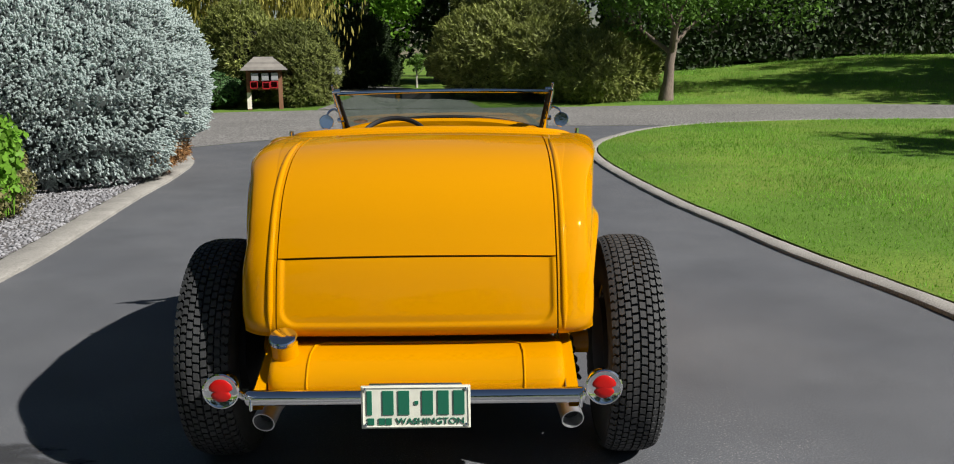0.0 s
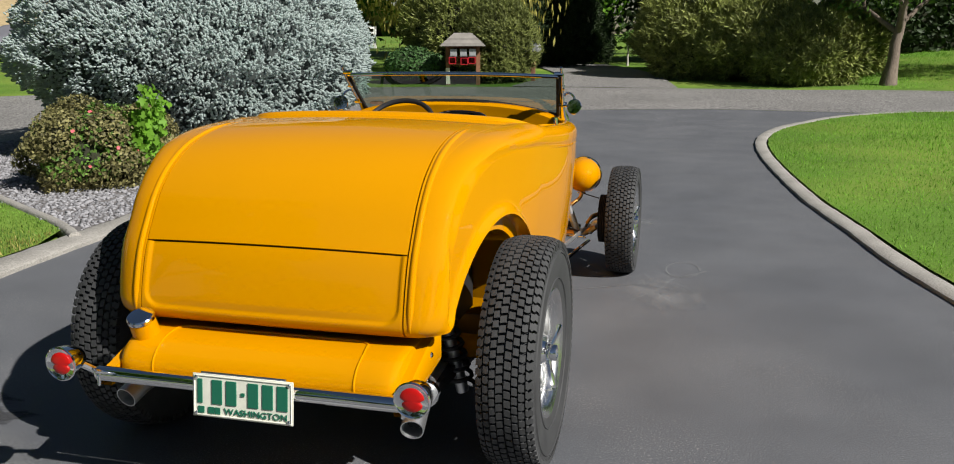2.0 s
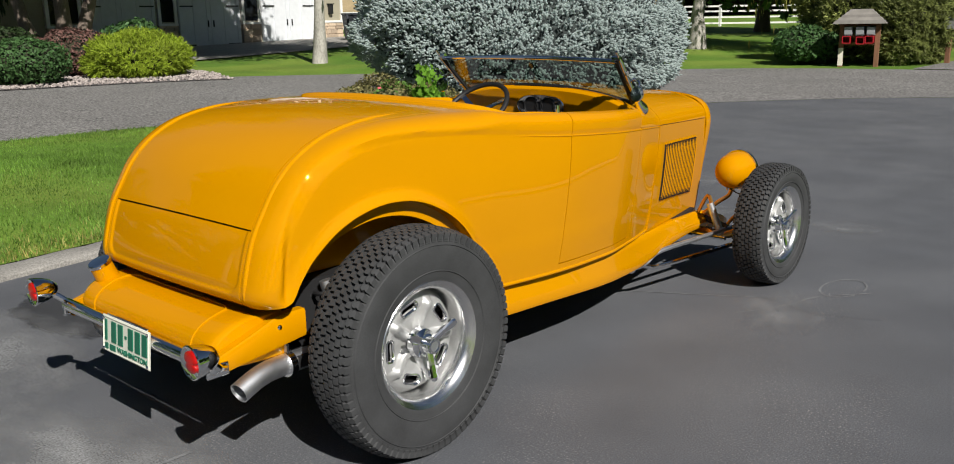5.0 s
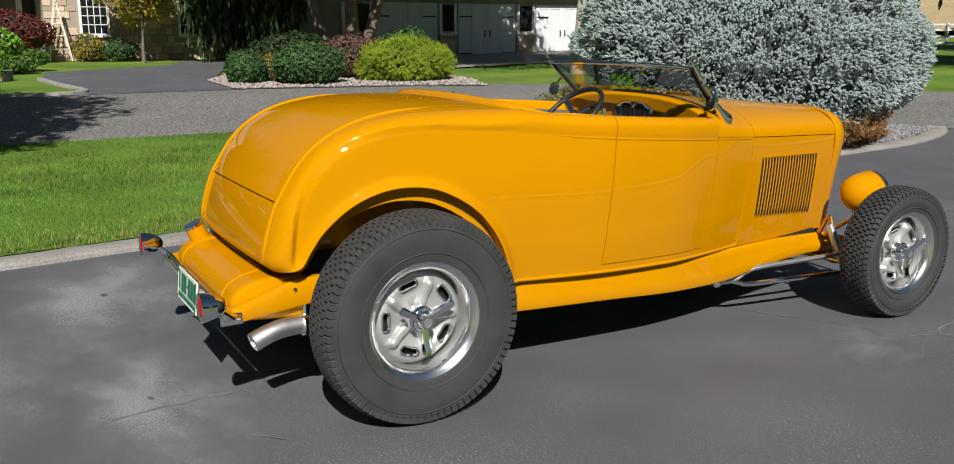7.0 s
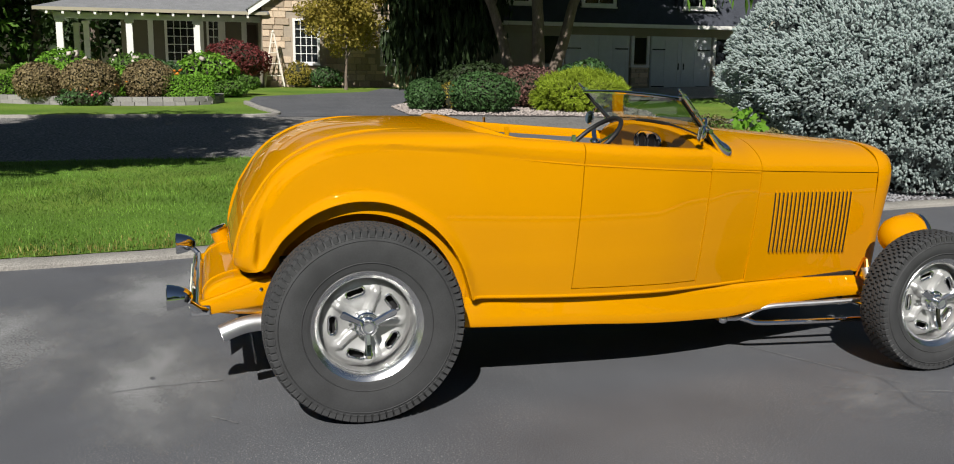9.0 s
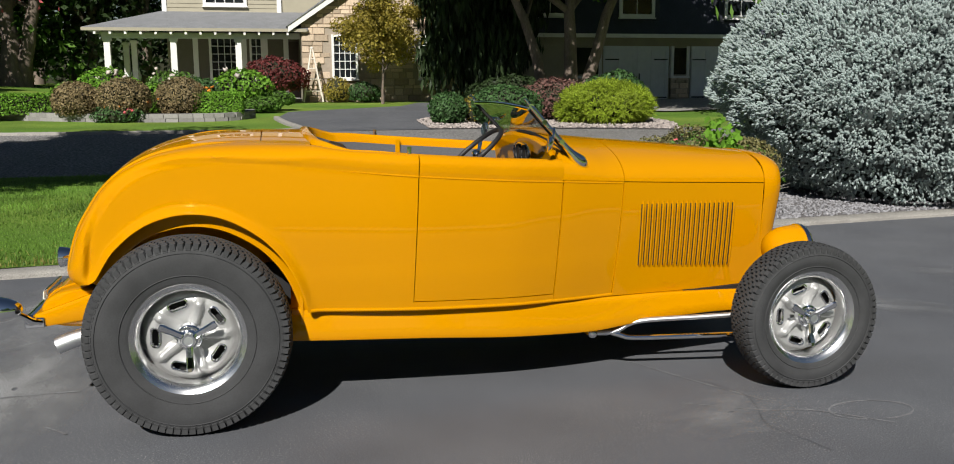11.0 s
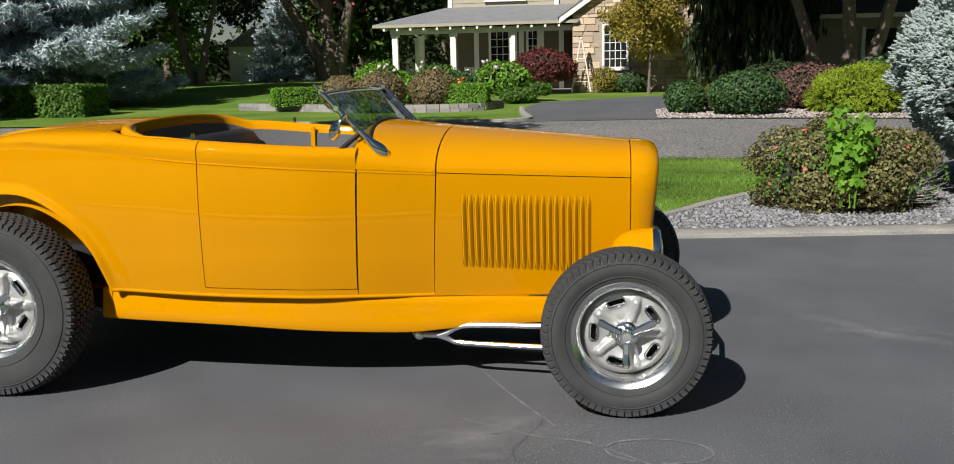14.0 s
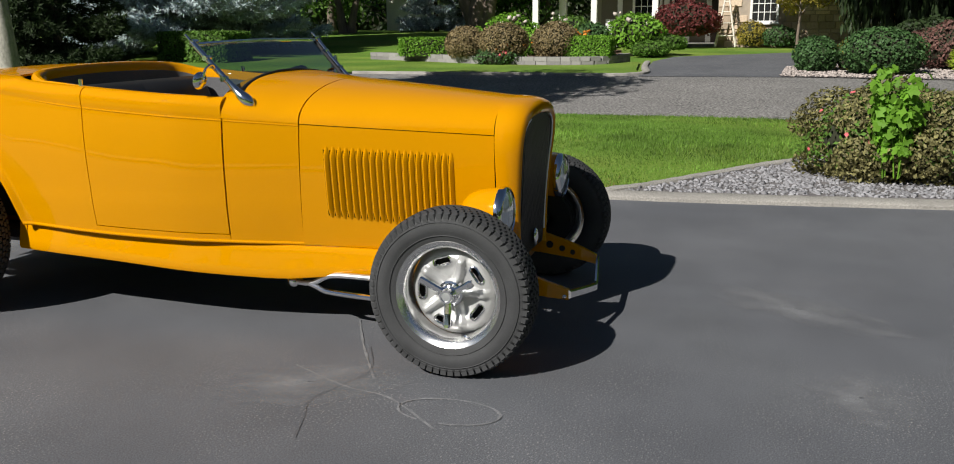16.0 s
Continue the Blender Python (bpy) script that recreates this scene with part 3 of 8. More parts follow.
# added dark sheet that paints the shade behind the shut lines
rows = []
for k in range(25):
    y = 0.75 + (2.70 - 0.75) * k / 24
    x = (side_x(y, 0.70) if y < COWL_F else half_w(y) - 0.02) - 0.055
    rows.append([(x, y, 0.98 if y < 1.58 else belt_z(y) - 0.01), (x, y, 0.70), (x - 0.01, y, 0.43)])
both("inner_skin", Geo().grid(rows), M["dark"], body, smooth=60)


def belt_tube(y0, y1, n):
    pts = []
    for k in range(n + 1):
        y = y0 + (y1 - y0) * k / n
        z = float(np.interp(y, _beadp[110:, 0], _beadp[110:, 1])) - 0.010
        pts.append((side_x(y, z) - 0.001, y, z))
    return Geo().tube(pts, [min(0.0042, 0.0002 + 0.014 * max(0.0, p[1] - 0.50)) for p in pts], 8)


both("belt_moulding", belt_tube(0.50, DOOR_R - 0.004, 30), M["paint"], body)
both("belt_moulding", belt_tube(DOOR_R + 0.003, DOOR_F - 0.003, 24), M["paint"], body)
both("belt_moulding", belt_tube(DOOR_F + 0.005, COWL_F - 0.005, 14), M["paint"], body)

# cowl and bonnet tops: rounded sections from belt to belt
crest = curve1([1.55, 1.65, 1.91, 2.27, 2.70, 2.80], [1.135, 1.128, 1.103, 1.072, 1.030, 1.022])


def top_section(y, n=36, drop=0.0):
    power = 1.95 + 0.3 * max(0.0, min(1.0, (y - 1.6) / 1.1)) + 0.55 * max(0.0, 1 - (y - 1.575) / 0.26)
    w, zb, zc = half_w(y) + 0.006 * 0, belt_z(y), crest(y)
    row = []
    for k in range(n + 1):
        a = math.pi * k / n
        c, s = math.cos(a), math.sin(a)
        row.append((w * math.copysign(abs(c) ** (2 / power), c), y, zb + (zc - zb - drop) * s ** (2 / power)))
    return row


part("cowl", Geo().grid([top_section(y) for y in [1.575 + (COWL_F - 0.003 - 1.575) * k / 12 for k in range(13)]]), M["paint"], body, "rounded yellow scuttle ahead of the cockpit", solid=0.012, smooth=50)
bonnet = part("bonnet", Geo().grid([top_section(y) for y in [COWL_F + 0.003 + (2.715 - COWL_F) * k / 30 for k in range(31)]]), M["paint"], car, "long yellow three-piece bonnet", solid=0.008, smooth=50)
# added dark shell below the bonnet: painted shade for its gaps
part("bonnet_liner", Geo().grid([[(x * 0.97, y, z - 0.02) for x, _, z in top_section(y)] for y in (1.60, 1.9, 2.3, 2.74)]), M["dark"], bonnet, smooth=60)


def hood_x(y, z):
    zb = belt_z(y)
    return half_w(y) - 0.056 * max(0.0, (zb - z) / 0.56) ** 1.6


HOOD_B = lambda y: 0.392 - 0.030 * (y - 1.9) / 0.8
n = 24
ys = [COWL_F + 0.003 + (2.715 - COWL_F) * k / n for k in range(n + 1)]
rows = []
for k, y in enumerate(ys):
    row = []
    for j in range(21):
        yy = y - 0.032 * (j / 20) * (1 - k / n)
        z = belt_z(yy) - 0.004 + (HOOD_B(yy) - belt_z(yy) + 0.004) * j / 20
        row.append((hood_x(yy, z), yy, z))
    rows.append(row)
g = Geo().grid(rows)
hood_sides = both("bonnet_side", g, M["paint"], bonnet, "flat yellow side with a block of upright louvres", solid=0.008, smooth=50)
# louvres: pressed half-drops; a dark strip along the rear paints the slot's shade
LOU = 20
for side, owner in zip((1, -1), hood_sides):
    for i in range(LOU):
        t = i / (LOU - 1)
        y = 2.015 + 0.525 * t
        z1, z0 = 0.838 - 0.026 * t, 0.520 - 0.048 * t
        rows = []
        m_ = 14
        for j in range(m_ + 1):
            z = z0 + (z1 - z0) * j / m_
            e = min(1.0, min(j, m_ - j) / 1.6) ** 0.6
            x = hood_x(y, z)
            prof = [(-0.0100, 0.0), (-0.0092, 0.0125), (-0.004, 0.0140), (0.002, 0.0085), (0.0085, 0.0)]
            rows.append([(side * (x + 0.0015 + h * e), y + dy * (0.55 + 0.45 * e), z) for dy, h in prof])
        part("louvre", Geo().grid(rows), M["paint"], owner, smooth=40)
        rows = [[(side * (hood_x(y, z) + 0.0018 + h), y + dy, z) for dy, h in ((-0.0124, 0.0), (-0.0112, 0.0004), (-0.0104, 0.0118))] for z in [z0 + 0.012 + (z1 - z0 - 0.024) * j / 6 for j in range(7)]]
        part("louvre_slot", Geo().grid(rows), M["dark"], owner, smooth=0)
# grille shell
SHELL = [(0.252, 0.315), (0.268, 0.42), (0.290, 0.58), (0.312, 0.74), (0.324, 0.84), (0.318, 0.905), (0.285, 0.965), (0.215, 1.002), (0.11, 1.020), (0.0, 1.026)]


def shell_lean(z):
    """The shell's front leans forward towards its crown."""
    return 0.040 * max(0.0, (z - 0.50) / 0.50) ** 1.4


def shell_ring(y, sx, top, bottom=0.0, n=30):
    h = [(p.x, p.y) for p in spline([(a, b, 0) for a, b in SHELL], n)]
    right = [(x * sx, z - top * max(0.0, (z - 0.6) / 0.42) ** 2) for x, z in h]
    full = right + [(-x, z) for x, z in reversed(right[:-1])]
    k = max(0.0, min(1.0, (y - 2.73) / 0.06))
    return [(x, y + k * shell_lean(z), z) for x, z in full]


g = Geo().grid([shell_ring(2.722, 1.03, -0.006), shell_ring(2.745, 1.025, -0.004), shell_ring(2.77, 1.00, 0.002), shell_ring(2.793, 0.955, 0.016), shell_ring(2.806, 0.91, 0.034), shell_ring(2.811, 0.865, 0.054), shell_ring(2.804, 0.835, 0.066), shell_ring(2.785, 0.825, 0.070)])
shell = part("grille_shell", g, M["paint"], car, "yellow rounded grille surround", smooth=60, solid=0.006)
g = Geo()
inner_ring = [(x * 0.82, z - 0.07 * max(0.0, (z - 0.6) / 0.42) ** 2) for x, z in [(p.x, p.y) for p in spline([(a, b, 0) for a, b in SHELL], 30)]]
bars = Geo()
for k in range(-17, 18):
    x = k * 0.0145
    ztop = max([z for (xx, z) in inner_ring if xx >= abs(x)] or [0.4])
    zlow = 0.32
    if abs(x) > 0.205:
        zlow = min([z for (xx, z) in inner_ring if xx >= abs(x)] or [0.4])
    if ztop - zlow > 0.05:
        bars.box(x - 0.0035, x + 0.0035, 2.775, 2.796, zlow, ztop)
bars.v = [(x, y + (shell_lean(z) if z > 0.5 else 0.0), z) for x, y, z in bars.v]
part("grille_insert", bars, M["grille"], shell, "dark upright grille bars", smooth=0)
part("grille_backing", Geo().add([(x, 2.766 + shell_lean(z), z) for x, z in inner_ring] + [(-x, 2.766 + shell_lean(z), z) for x, z in reversed(inner_ring)], [tuple(range(2 * len(inner_ring)))]), M["dark"], shell, smooth=0)
for sgn in (1, -1):
    pts = [(sgn * (x - 0.004), 2.800 + shell_lean(z), z) for x, z in inner_ring[2:24]]
    part("grille_edge", Geo().tube(pts, 0.0055, 8), M["pipe"], shell, "bright grille edge strip", smooth=60)
part("crank_cover", Geo().ball((0, 2.815, 0.385), 0.034, 16, 10, (0.7, 0.4, 1.3)), M["chrome"], shell)

# ---- the roadster: wheels ----


def wheel(name, R, width, rim_r, offset, cap, at, mirror=False, label=""):
    """A wheel whose outer face looks to +x (or -x): rim > tyre, tread, spinner. at: the centre of the tyre."""
    hw = width / 2
    sx = -1 if mirror else 1
    root = part(name, Geo().revolve([(rim_r * 0.98, -hw * 0.72), (rim_r * 0.90, -hw * 0.70), (rim_r * 0.86, -hw * 0.3), (rim_r * 0.84, hw * 0.35), (rim_r * 0.86, hw * 0.55), (rim_r * 0.90, hw * 0.72),
                                  (rim_r * 0.955, hw * 0.80), (rim_r * 1.0, hw * 0.86), (rim_r * 1.015, hw * 0.82), (rim_r * 1.0, hw * 0.72)], 64), M["spun"], car, label, smooth=40)
    # tyre carcass
    bulge = hw * 1.0
    prof = [(rim_r * 0.97, -hw * 0.74), (rim_r * 1.05, -hw * 0.92), (R * 0.80, -bulge), (R * 0.89, -bulge * 0.98), (R * 0.928, -hw * 0.90), (R * 0.955, -hw * 0.66), (R * 0.964, 0), (R * 0.955, hw * 0.66),
            (R * 0.928, hw * 0.90), (R * 0.885, bulge * 0.955), (R * 0.83, bulge * 0.995), (R * 0.77, bulge * 1.0), (rim_r + (R - rim_r) * 0.32, bulge * 0.965), (rim_r + (R - rim_r) * 0.20, bulge * 0.92), (rim_r * 1.065, hw * 0.87), (rim_r * 1.02, hw * 0.85), (rim_r * 0.985, hw * 0.78)]
    tyre = part("tyre", Geo().revolve(prof, 96), M["rubber"], root, "wide black rubber tyre", smooth=50)
    # raised rings on the sidewall
    g = Geo()
    for rr, hh in ((rim_r + (R - rim_r) * 0.20, 0.918), (R * 0.865, 0.966)):
        g.revolve([(rr - 0.003, hw * hh), (rr, hw * hh + 0.004), (rr + 0.003, hw * hh)], 96)
    part("sidewall_ring", g, M["rubber"], root)
    # tread blocks
    n = int(math.tau * R / 0.031)
    g = Geo()

    def block(us, offs, k, lo, hi):
        """One raised block of rubber: across at us, its ends set over by offs (in steps of the pattern)."""
        m_ = len(us)
        vs = []
        for u, o in zip(us, offs):
            for a in (math.tau * (k + lo + o) / n, math.tau * (k + hi + o) / n):
                crown = 0.042 * max(0.0, (abs(u) - 0.30) / 0.68) ** 2
                for r in (R * (0.950 - crown), R * (1.0 - crown)):
                    vs.append((u * hw, r * math.cos(a), r * math.sin(a)))
        fs = [(0, 2, 3, 1), (4 * m_ - 4, 4 * m_ - 3, 4 * m_ - 1, 4 * m_ - 2)]
        for j in range(m_ - 1):
            p, q = 4 * j, 4 * j + 4
            fs += [(p + 1, p + 3, q + 3, q + 1), (p, p + 1, q + 1, q), (p + 2, q + 2, q + 3, p + 3)]
        g.add(vs, fs)

    for k in range(n):
        for s in (1, -1):
            block([s * u for u in (0.75, 0.82, 0.90, 0.975)], (0.0, 0.20, 0.02, 0.18), k, 0.13, 0.82)
            block([s * u for u in (0.52, 0.61, 0.70)], (0.0, 0.08, 0.02), k + (0.3 if s > 0 else 0.75), 0.14, 0.84)
            block([s * u for u in (0.29, 0.38, 0.47)], (0.0, 0.03, 0.08), k + (0.7 if s > 0 else 0.1), 0.13, 0.85)
            block([s * u for u in (0.035, 0.14, 0.24)], (0.0, 0.05, 0.10), k + (0.1 if s > 0 else 0.55), 0.13, 0.85)
    # shoulder lugs
    for s in (-1, 1):
        for k in range(n):
            a0, a1 = math.tau * (k + 0.30) / n, math.tau * (k + 0.98) / n
            quad = [(s * hw * h, r * math.cos(a), r * math.sin(a)) for h, r in ((0.93, R * 0.945), (0.968, R * 0.893)) for a in (a0, a1)]
            quad2 = [(s * hw * (h - 0.05), (r - R * 0.012) * math.cos(a), (r - R * 0.012) * math.sin(a)) for h, r in ((0.93, R * 0.945), (0.968, R * 0.893)) for a in (a0, a1)]
            g.add(quad + quad2, [(0, 1, 3, 2), (0, 4, 5, 1), (2, 3, 7, 6), (0, 2, 6, 4), (1, 5, 7, 3)])
    part("tread", g, M["rubber"], root, "blocky rubber tread", smooth=0, clean=False)
    # dished centre with slots and spokes
    hub_h = hw * offset
    rr = rim_r * 0.86
    seg = 150

    def slot(a, r):
        """True inside one of the five oval openings."""
        k = round((a / math.tau * 5) - 0.5)
        c = (k + 0.5) * math.tau / 5
        da = abs((a - c + math.pi) % math.tau - math.pi)
        t = abs(r / rim_r - 0.60) / 0.068
        u = max(0.0, da * r / rim_r - 0.10) / 0.068
        return t * t + u * u < 1

    def dish(a, r):
        q = r / rim_r
        base = hub_h - 0.040 + 0.022 * math.exp(-((q - 0.62) / 0.16) ** 2) - 0.030 * max(0.0, (q - 0.74) / 0.12)
        k = round(a / math.tau * 5)
        c = k * math.tau / 5
        w = abs((a - c + math.pi) % math.tau - math.pi) * q
        spoke = 0.022 * max(0.0, 1 - (w / (0.115 - 0.05 * q)) ** 4) if w < (0.115 - 0.05 * q) else 0.0
        spoke *= max(0.0, min(1.0, (0.74 - q) / 0.12)) * max(0.0, min(1.0, (q - 0.15) / 0.1))
        return base + spoke

    rad = [0.10, 0.16, 0.20, 0.25, 0.30, 0.36, 0.42, 0.47, 0.52, 0.545, 0.57, 0.60, 0.63, 0.655, 0.68, 0.71, 0.74, 0.78, 0.82, 0.865]
    g = Geo()
    idx = {}
    for i, q in enumerate(rad):
        for k in range(seg):
            a = math.tau * k / seg
            r = q * rim_r
            idx[i, k] = len(g.v)
            g.v.append((dish(a, r), r * math.cos(a), r * math.sin(a)))
    for i in range(len(rad) - 1):
        for k in range(seg):
            a, r = math.tau * (k + 0.5) / seg, (rad[i] + rad[i + 1]) / 2 * rim_r
            if not slot(a, r):
                g.f.append((idx[i, k], idx[i + 1, k], idx[i + 1, (k + 1) % seg], idx[i, (k + 1) % seg]))
    part("wheel_centre", g, M["alloy"], root, "cast five-spoke centre with oval slots", smooth=45, solid=0.010)
    for k in range(5):
        c = (k + 0.5) * math.tau / 5
        ring = []
        for j in range(24):
            b = math.tau * j / 24
            u, t = math.cos(b), math.sin(b)
            da = (0.10 * (1 if u > 0 else -1) + 0.074 * u)
            r = rim_r * (0.60 + 0.074 * t)
            a = c + da / 0.60
            ring.append((dish(a, r) + 0.001, r * math.cos(a), r * math.sin(a)))
        part("slot_rim", Geo().tube(ring + [ring[0]], 0.0042, 6, cap=False), M["polished"], root)
    part("brake_drum", Geo().revolve([(0.0, hub_h - 0.05), (rim_r * 0.72, hub_h - 0.055), (rim_r * 0.74, hub_h - 0.13), (0.0, hub_h - 0.14)], 40), M["dark"], root)
    # knock-off spinner with three blades
    part("hub_cap", Geo().revolve([(0.017, cap - 0.003), (0.019, cap), (0.025, cap), (0.028, cap - 0.006), (0.029, cap - 0.034), (0.036, cap - 0.038), (0.042, cap - 0.05), (0.050, hub_h + 0.004), (0.054, hub_h - 0.02)], 40), M["chrome"], root, "spinner hub", smooth=30)
    part("hub_badge", Geo().revolve([(0.0, cap - 0.002), (0.0185, cap - 0.003)], 30), M["pipe"], root, "plain grey hub disc")
    for k in range(3):
        a = math.radians(-90 + 120 * k)
        m = Matrix.Rotation(a, 4, "X")
        g = Geo().grid([[m @ Vector((cap + hh + dh, r, w * ww)) for ww, dh in ((-1, -0.006), (-1, 0.004), (-0.55, 0.009), (0.55, 0.009), (1, 0.004), (1, -0.006))] for r, hh, w in ((0.026, -0.030, 0.013), (0.07, -0.022, 0.013), (0.112, -0.012, 0.016), (0.124, -0.010, 0.011))])
        part("spinner_blade", g, M["chrome"], root, smooth=0, solid=0.005, crisp=False)
    g = Geo().tube([(hub_h + 0.01, rim_r * 0.87 * math.cos(-1.15), rim_r * 0.87 * math.sin(-1.15)), (hub_h + 0.035, rim_r * 0.80 * math.cos(-1.15), rim_r * 0.80 * math.sin(-1.15))], 0.005, 8)
    part("valve", g, M["chrome"], root)
    root.matrix_basis = Matrix.Translation(at) @ (Matrix.Rotation(math.pi, 4, "Z") if mirror else Matrix.Identity(4))
    return root


RX, FX = 0.7305, 0.778
for sx in (1, -1):
    wheel("rear_wheel", 0.400, 0.187, 0.222, 0.40, 0.098, (sx * RX, 0, 0.398), sx < 0, "fat rear wheel on a slotted alloy rim")
    wheel("front_wheel", 0.334, 0.165, 0.212, 0.40, 0.090, (sx * FX, 2.69, 0.333), sx < 0, "narrower front wheel on a slotted alloy rim")

# ---- the roadster: inner arches, frame, tail ----
arch = xy2(INN, 60)
rows = []
for y, z in arch:
    x = side_x(y, z)
    iy, iz = 0.02 + (y - 0.02) * 0.93, 0.44 + (z - 0.44) * 0.865
    rows.append([(x - 0.010, y, z), (x - 0.050, y * 0.998, z - 0.002), (x - 0.056, 0.5 * (y + iy), 0.5 * (z + iz)), (x - 0.056, iy, iz), (x - 0.070, iy, iz - 0.004), (0.34, iy, iz)])
both("inner_arch", Geo().grid(rows), M["paint"], body, "recessed yellow wheel house", smooth=40)
both("arch_wall", Geo().add([(0.345, y, z - 0.03) for y, z in arch] + [(0.345, 0.47, 0.36), (0.345, -0.40, 0.36)], [tuple(range(len(arch) + 2))]), M["paint"], body, smooth=0)

# unseen pan filled out to the rails to deepen the shade below
pan = [(0.50, -0.32), (0.52, 0.30), (0.565, 0.45), (0.585, 1.0), (0.57, 1.3), (0.53, 1.55), (0.48, 1.78), (0.445, 1.98), (0.385, 2.3), (0.33, 2.62)]
rows = [[(-x, y, 0.335), (x, y, 0.335), (x, y, 0.375), (-x, y, 0.375)] for x, y in pan]
both("splash_panel", Geo().box(0.345, 0.600, 0.436, 0.448, 0.335, 0.70), M["paint"], body, "yellow panel closing the wheel house", smooth=0)
chassis = part("chassis", Geo().grid(rows, close_v=True), M["dark"], car, "dark floor pan spread wide to block light underneath", smooth=30)


def rail(side):
    st = [(0.585, 0.40, 0.305, 0.440), (0.598, 0.62, 0.298, 0.436), (0.604, 1.00, 0.284, 0.426), (0.585, 1.30, 0.262, 0.412), (0.545, 1.55, 0.246, 0.400), (0.498, 1.78, 0.236, 0.390), (0.462, 1.98, 0.250, 0.386), (0.405, 2.30, 0.262, 0.374), (0.350, 2.60, 0.255, 0.355), (0.335, 2.76, 0.236, 0.335)]
    cx = curve1([s[1] for s in st], [s[0] for s in st])
    lo = curve1([s[1] for s in st], [s[2] for s in st])
    hi = curve1([s[1] for s in st], [s[3] for s in st])
    rows = []
    for k in range(41):
        y = 0.40 + 2.36 * k / 40
        x, a, b = cx(y), lo(y), hi(y)
        prof = [(-0.055, b), (-0.018, b), (-0.008, b - 0.012), (-0.006, b - 0.035), (0.004, a + 0.055), (0.010, a + 0.018), (0.004, a + 0.003), (-0.012, a), (-0.055, a)]
        rows.append([(side * (x + dx + 0.014), y, z) for dx, z in prof])
    return Geo().grid(rows, close_v=True)


for s in (1, -1):
    part("frame_rail", rail(s), M["paint"], chassis, "yellow side rail sweeping up to the front", smooth=50)
    # tapering horn past the grille, drilled on its inner face and bent in at the tip
    ys = (2.74, 2.88, 2.96, 3.045)
    hx = (0.337, 0.337, 0.335, 0.312)
    top_z, bot_z = curve1(ys, (0.340, 0.300, 0.272, 0.240)), curve1(ys, (0.230, 0.214, 0.204, 0.192))
    rows = []
    for k in range(19):
        y = 2.74 + 0.305 * k / 18
        x, a, b = float(np.interp(y, ys, hx)), bot_z(y), top_z(y)
        rows.append([(s * (x + dx), y, z) for dx, z in ((-0.012, a + 0.003), (-0.009, a), (0.007, a), (0.010, a + 0.003), (0.010, b - 0.004), (0.006, b), (-0.008, b), (-0.012, b - 0.004))])
    g = Geo().grid(rows, close_v=True)
    g.f.append(tuple(range(len(g.v) - 8, len(g.v))))
    horn = part("frame_horn", g, M["paint"], chassis, "yellow drilled frame horn", smooth=30)
    # near-black discs paint the shade of the drilled holes
    for y, z, r in ((2.805, 0.272, 0.018), (2.868, 0.256, 0.015), (2.922, 0.240, 0.013)):
        part("horn_hole", Geo().revolve([(0.0, -0.0155 * s), (r, -0.0155 * s), (r, 0.0), (0.0, 0.0)], 20, Matrix.Translation((s * 0.337, y, z))), M["dark"], horn, smooth=30)
# peaked bar dropping between the horns
rows = []
for k in range(25):
    u = -1 + k / 12
    c = 1 - math.sqrt(u * u + 0.004)
    x, y, z = 0.318 * u, 3.046 + 0.056 * c, 0.216 - 0.050 * c
    rows.append([(x, y + dy, z + dz) for dy, dz in ((-0.005, -0.017), (0.003, -0.019), (0.010, -0.014), (0.011, 0.012), (0.004, 0.018), (-0.005, 0.018))])
g = Geo().grid(rows, close_v=True)
g.f += [tuple(range(6)), tuple(range(len(g.v) - 6, len(g.v)))]
part("front_spreader", g, M["polished"], chassis, "bright peaked front cross bar", smooth=30)
for s in (1, -1):
    part("bumper_bolt", Geo().ball((s * 0.326, 3.028, 0.208), 0.011, 10, 6), M["chrome"], chassis)

# fuel tank
TANK = [(-0.34, 0.545), (-0.45, 0.546), (-0.525, 0.536), (-0.583, 0.510), (-0.612, 0.475), (-0.612, 0.440), (-0.588, 0.405), (-0.52, 0.385), (-0.34, 0.375)]
tp = [(p.x, p.y) for p in spline([(a, b, 0) for a, b in TANK], 34)]
rows = []
for x, k in ((-0.462, 0.86), (-0.455, 0.94), (-0.437, 0.985), (-0.41, 1.0), (0.41, 1.0), (0.437, 0.985), (0.455, 0.94), (0.462, 0.86)):
    rows.append([(x, -0.40 + (y + 0.40) * k, 0.485 + (z - 0.485) * k) for y, z in tp])
dense_rows = []
for a, b in zip(rows, rows[1:]):
    m_ = 14 if abs(a[0][0] - b[0][0]) > 0.3 else 1
    for k in range(m_):
        dense_rows.append([tuple(Vector(p).lerp(Vector(q), k / m_)) for p, q in zip(a, b)])
dense_rows.append(rows[-1])
g = Geo().grid(dense_rows)
g.f.append(tuple(range(0, len(tp))))
n0 = (len(dense_rows) - 1) * len(tp)
g.f.append(tuple(range(n0 + len(tp) - 1, n0 - 1, -1)))
tank = part("fuel_tank", g, M["paint"], car, "smooth yellow fuel tank below the tail", smooth=45)
pth = []
for x, i in ((-0.335, 19), (-0.335, 10), (-0.328, 7), (-0.30, 6), (0.30, 6), (0.328, 7), (0.335, 10), (0.335, 19)):
    pth.append((x, tp[i][0], tp[i][1]))
pp = []
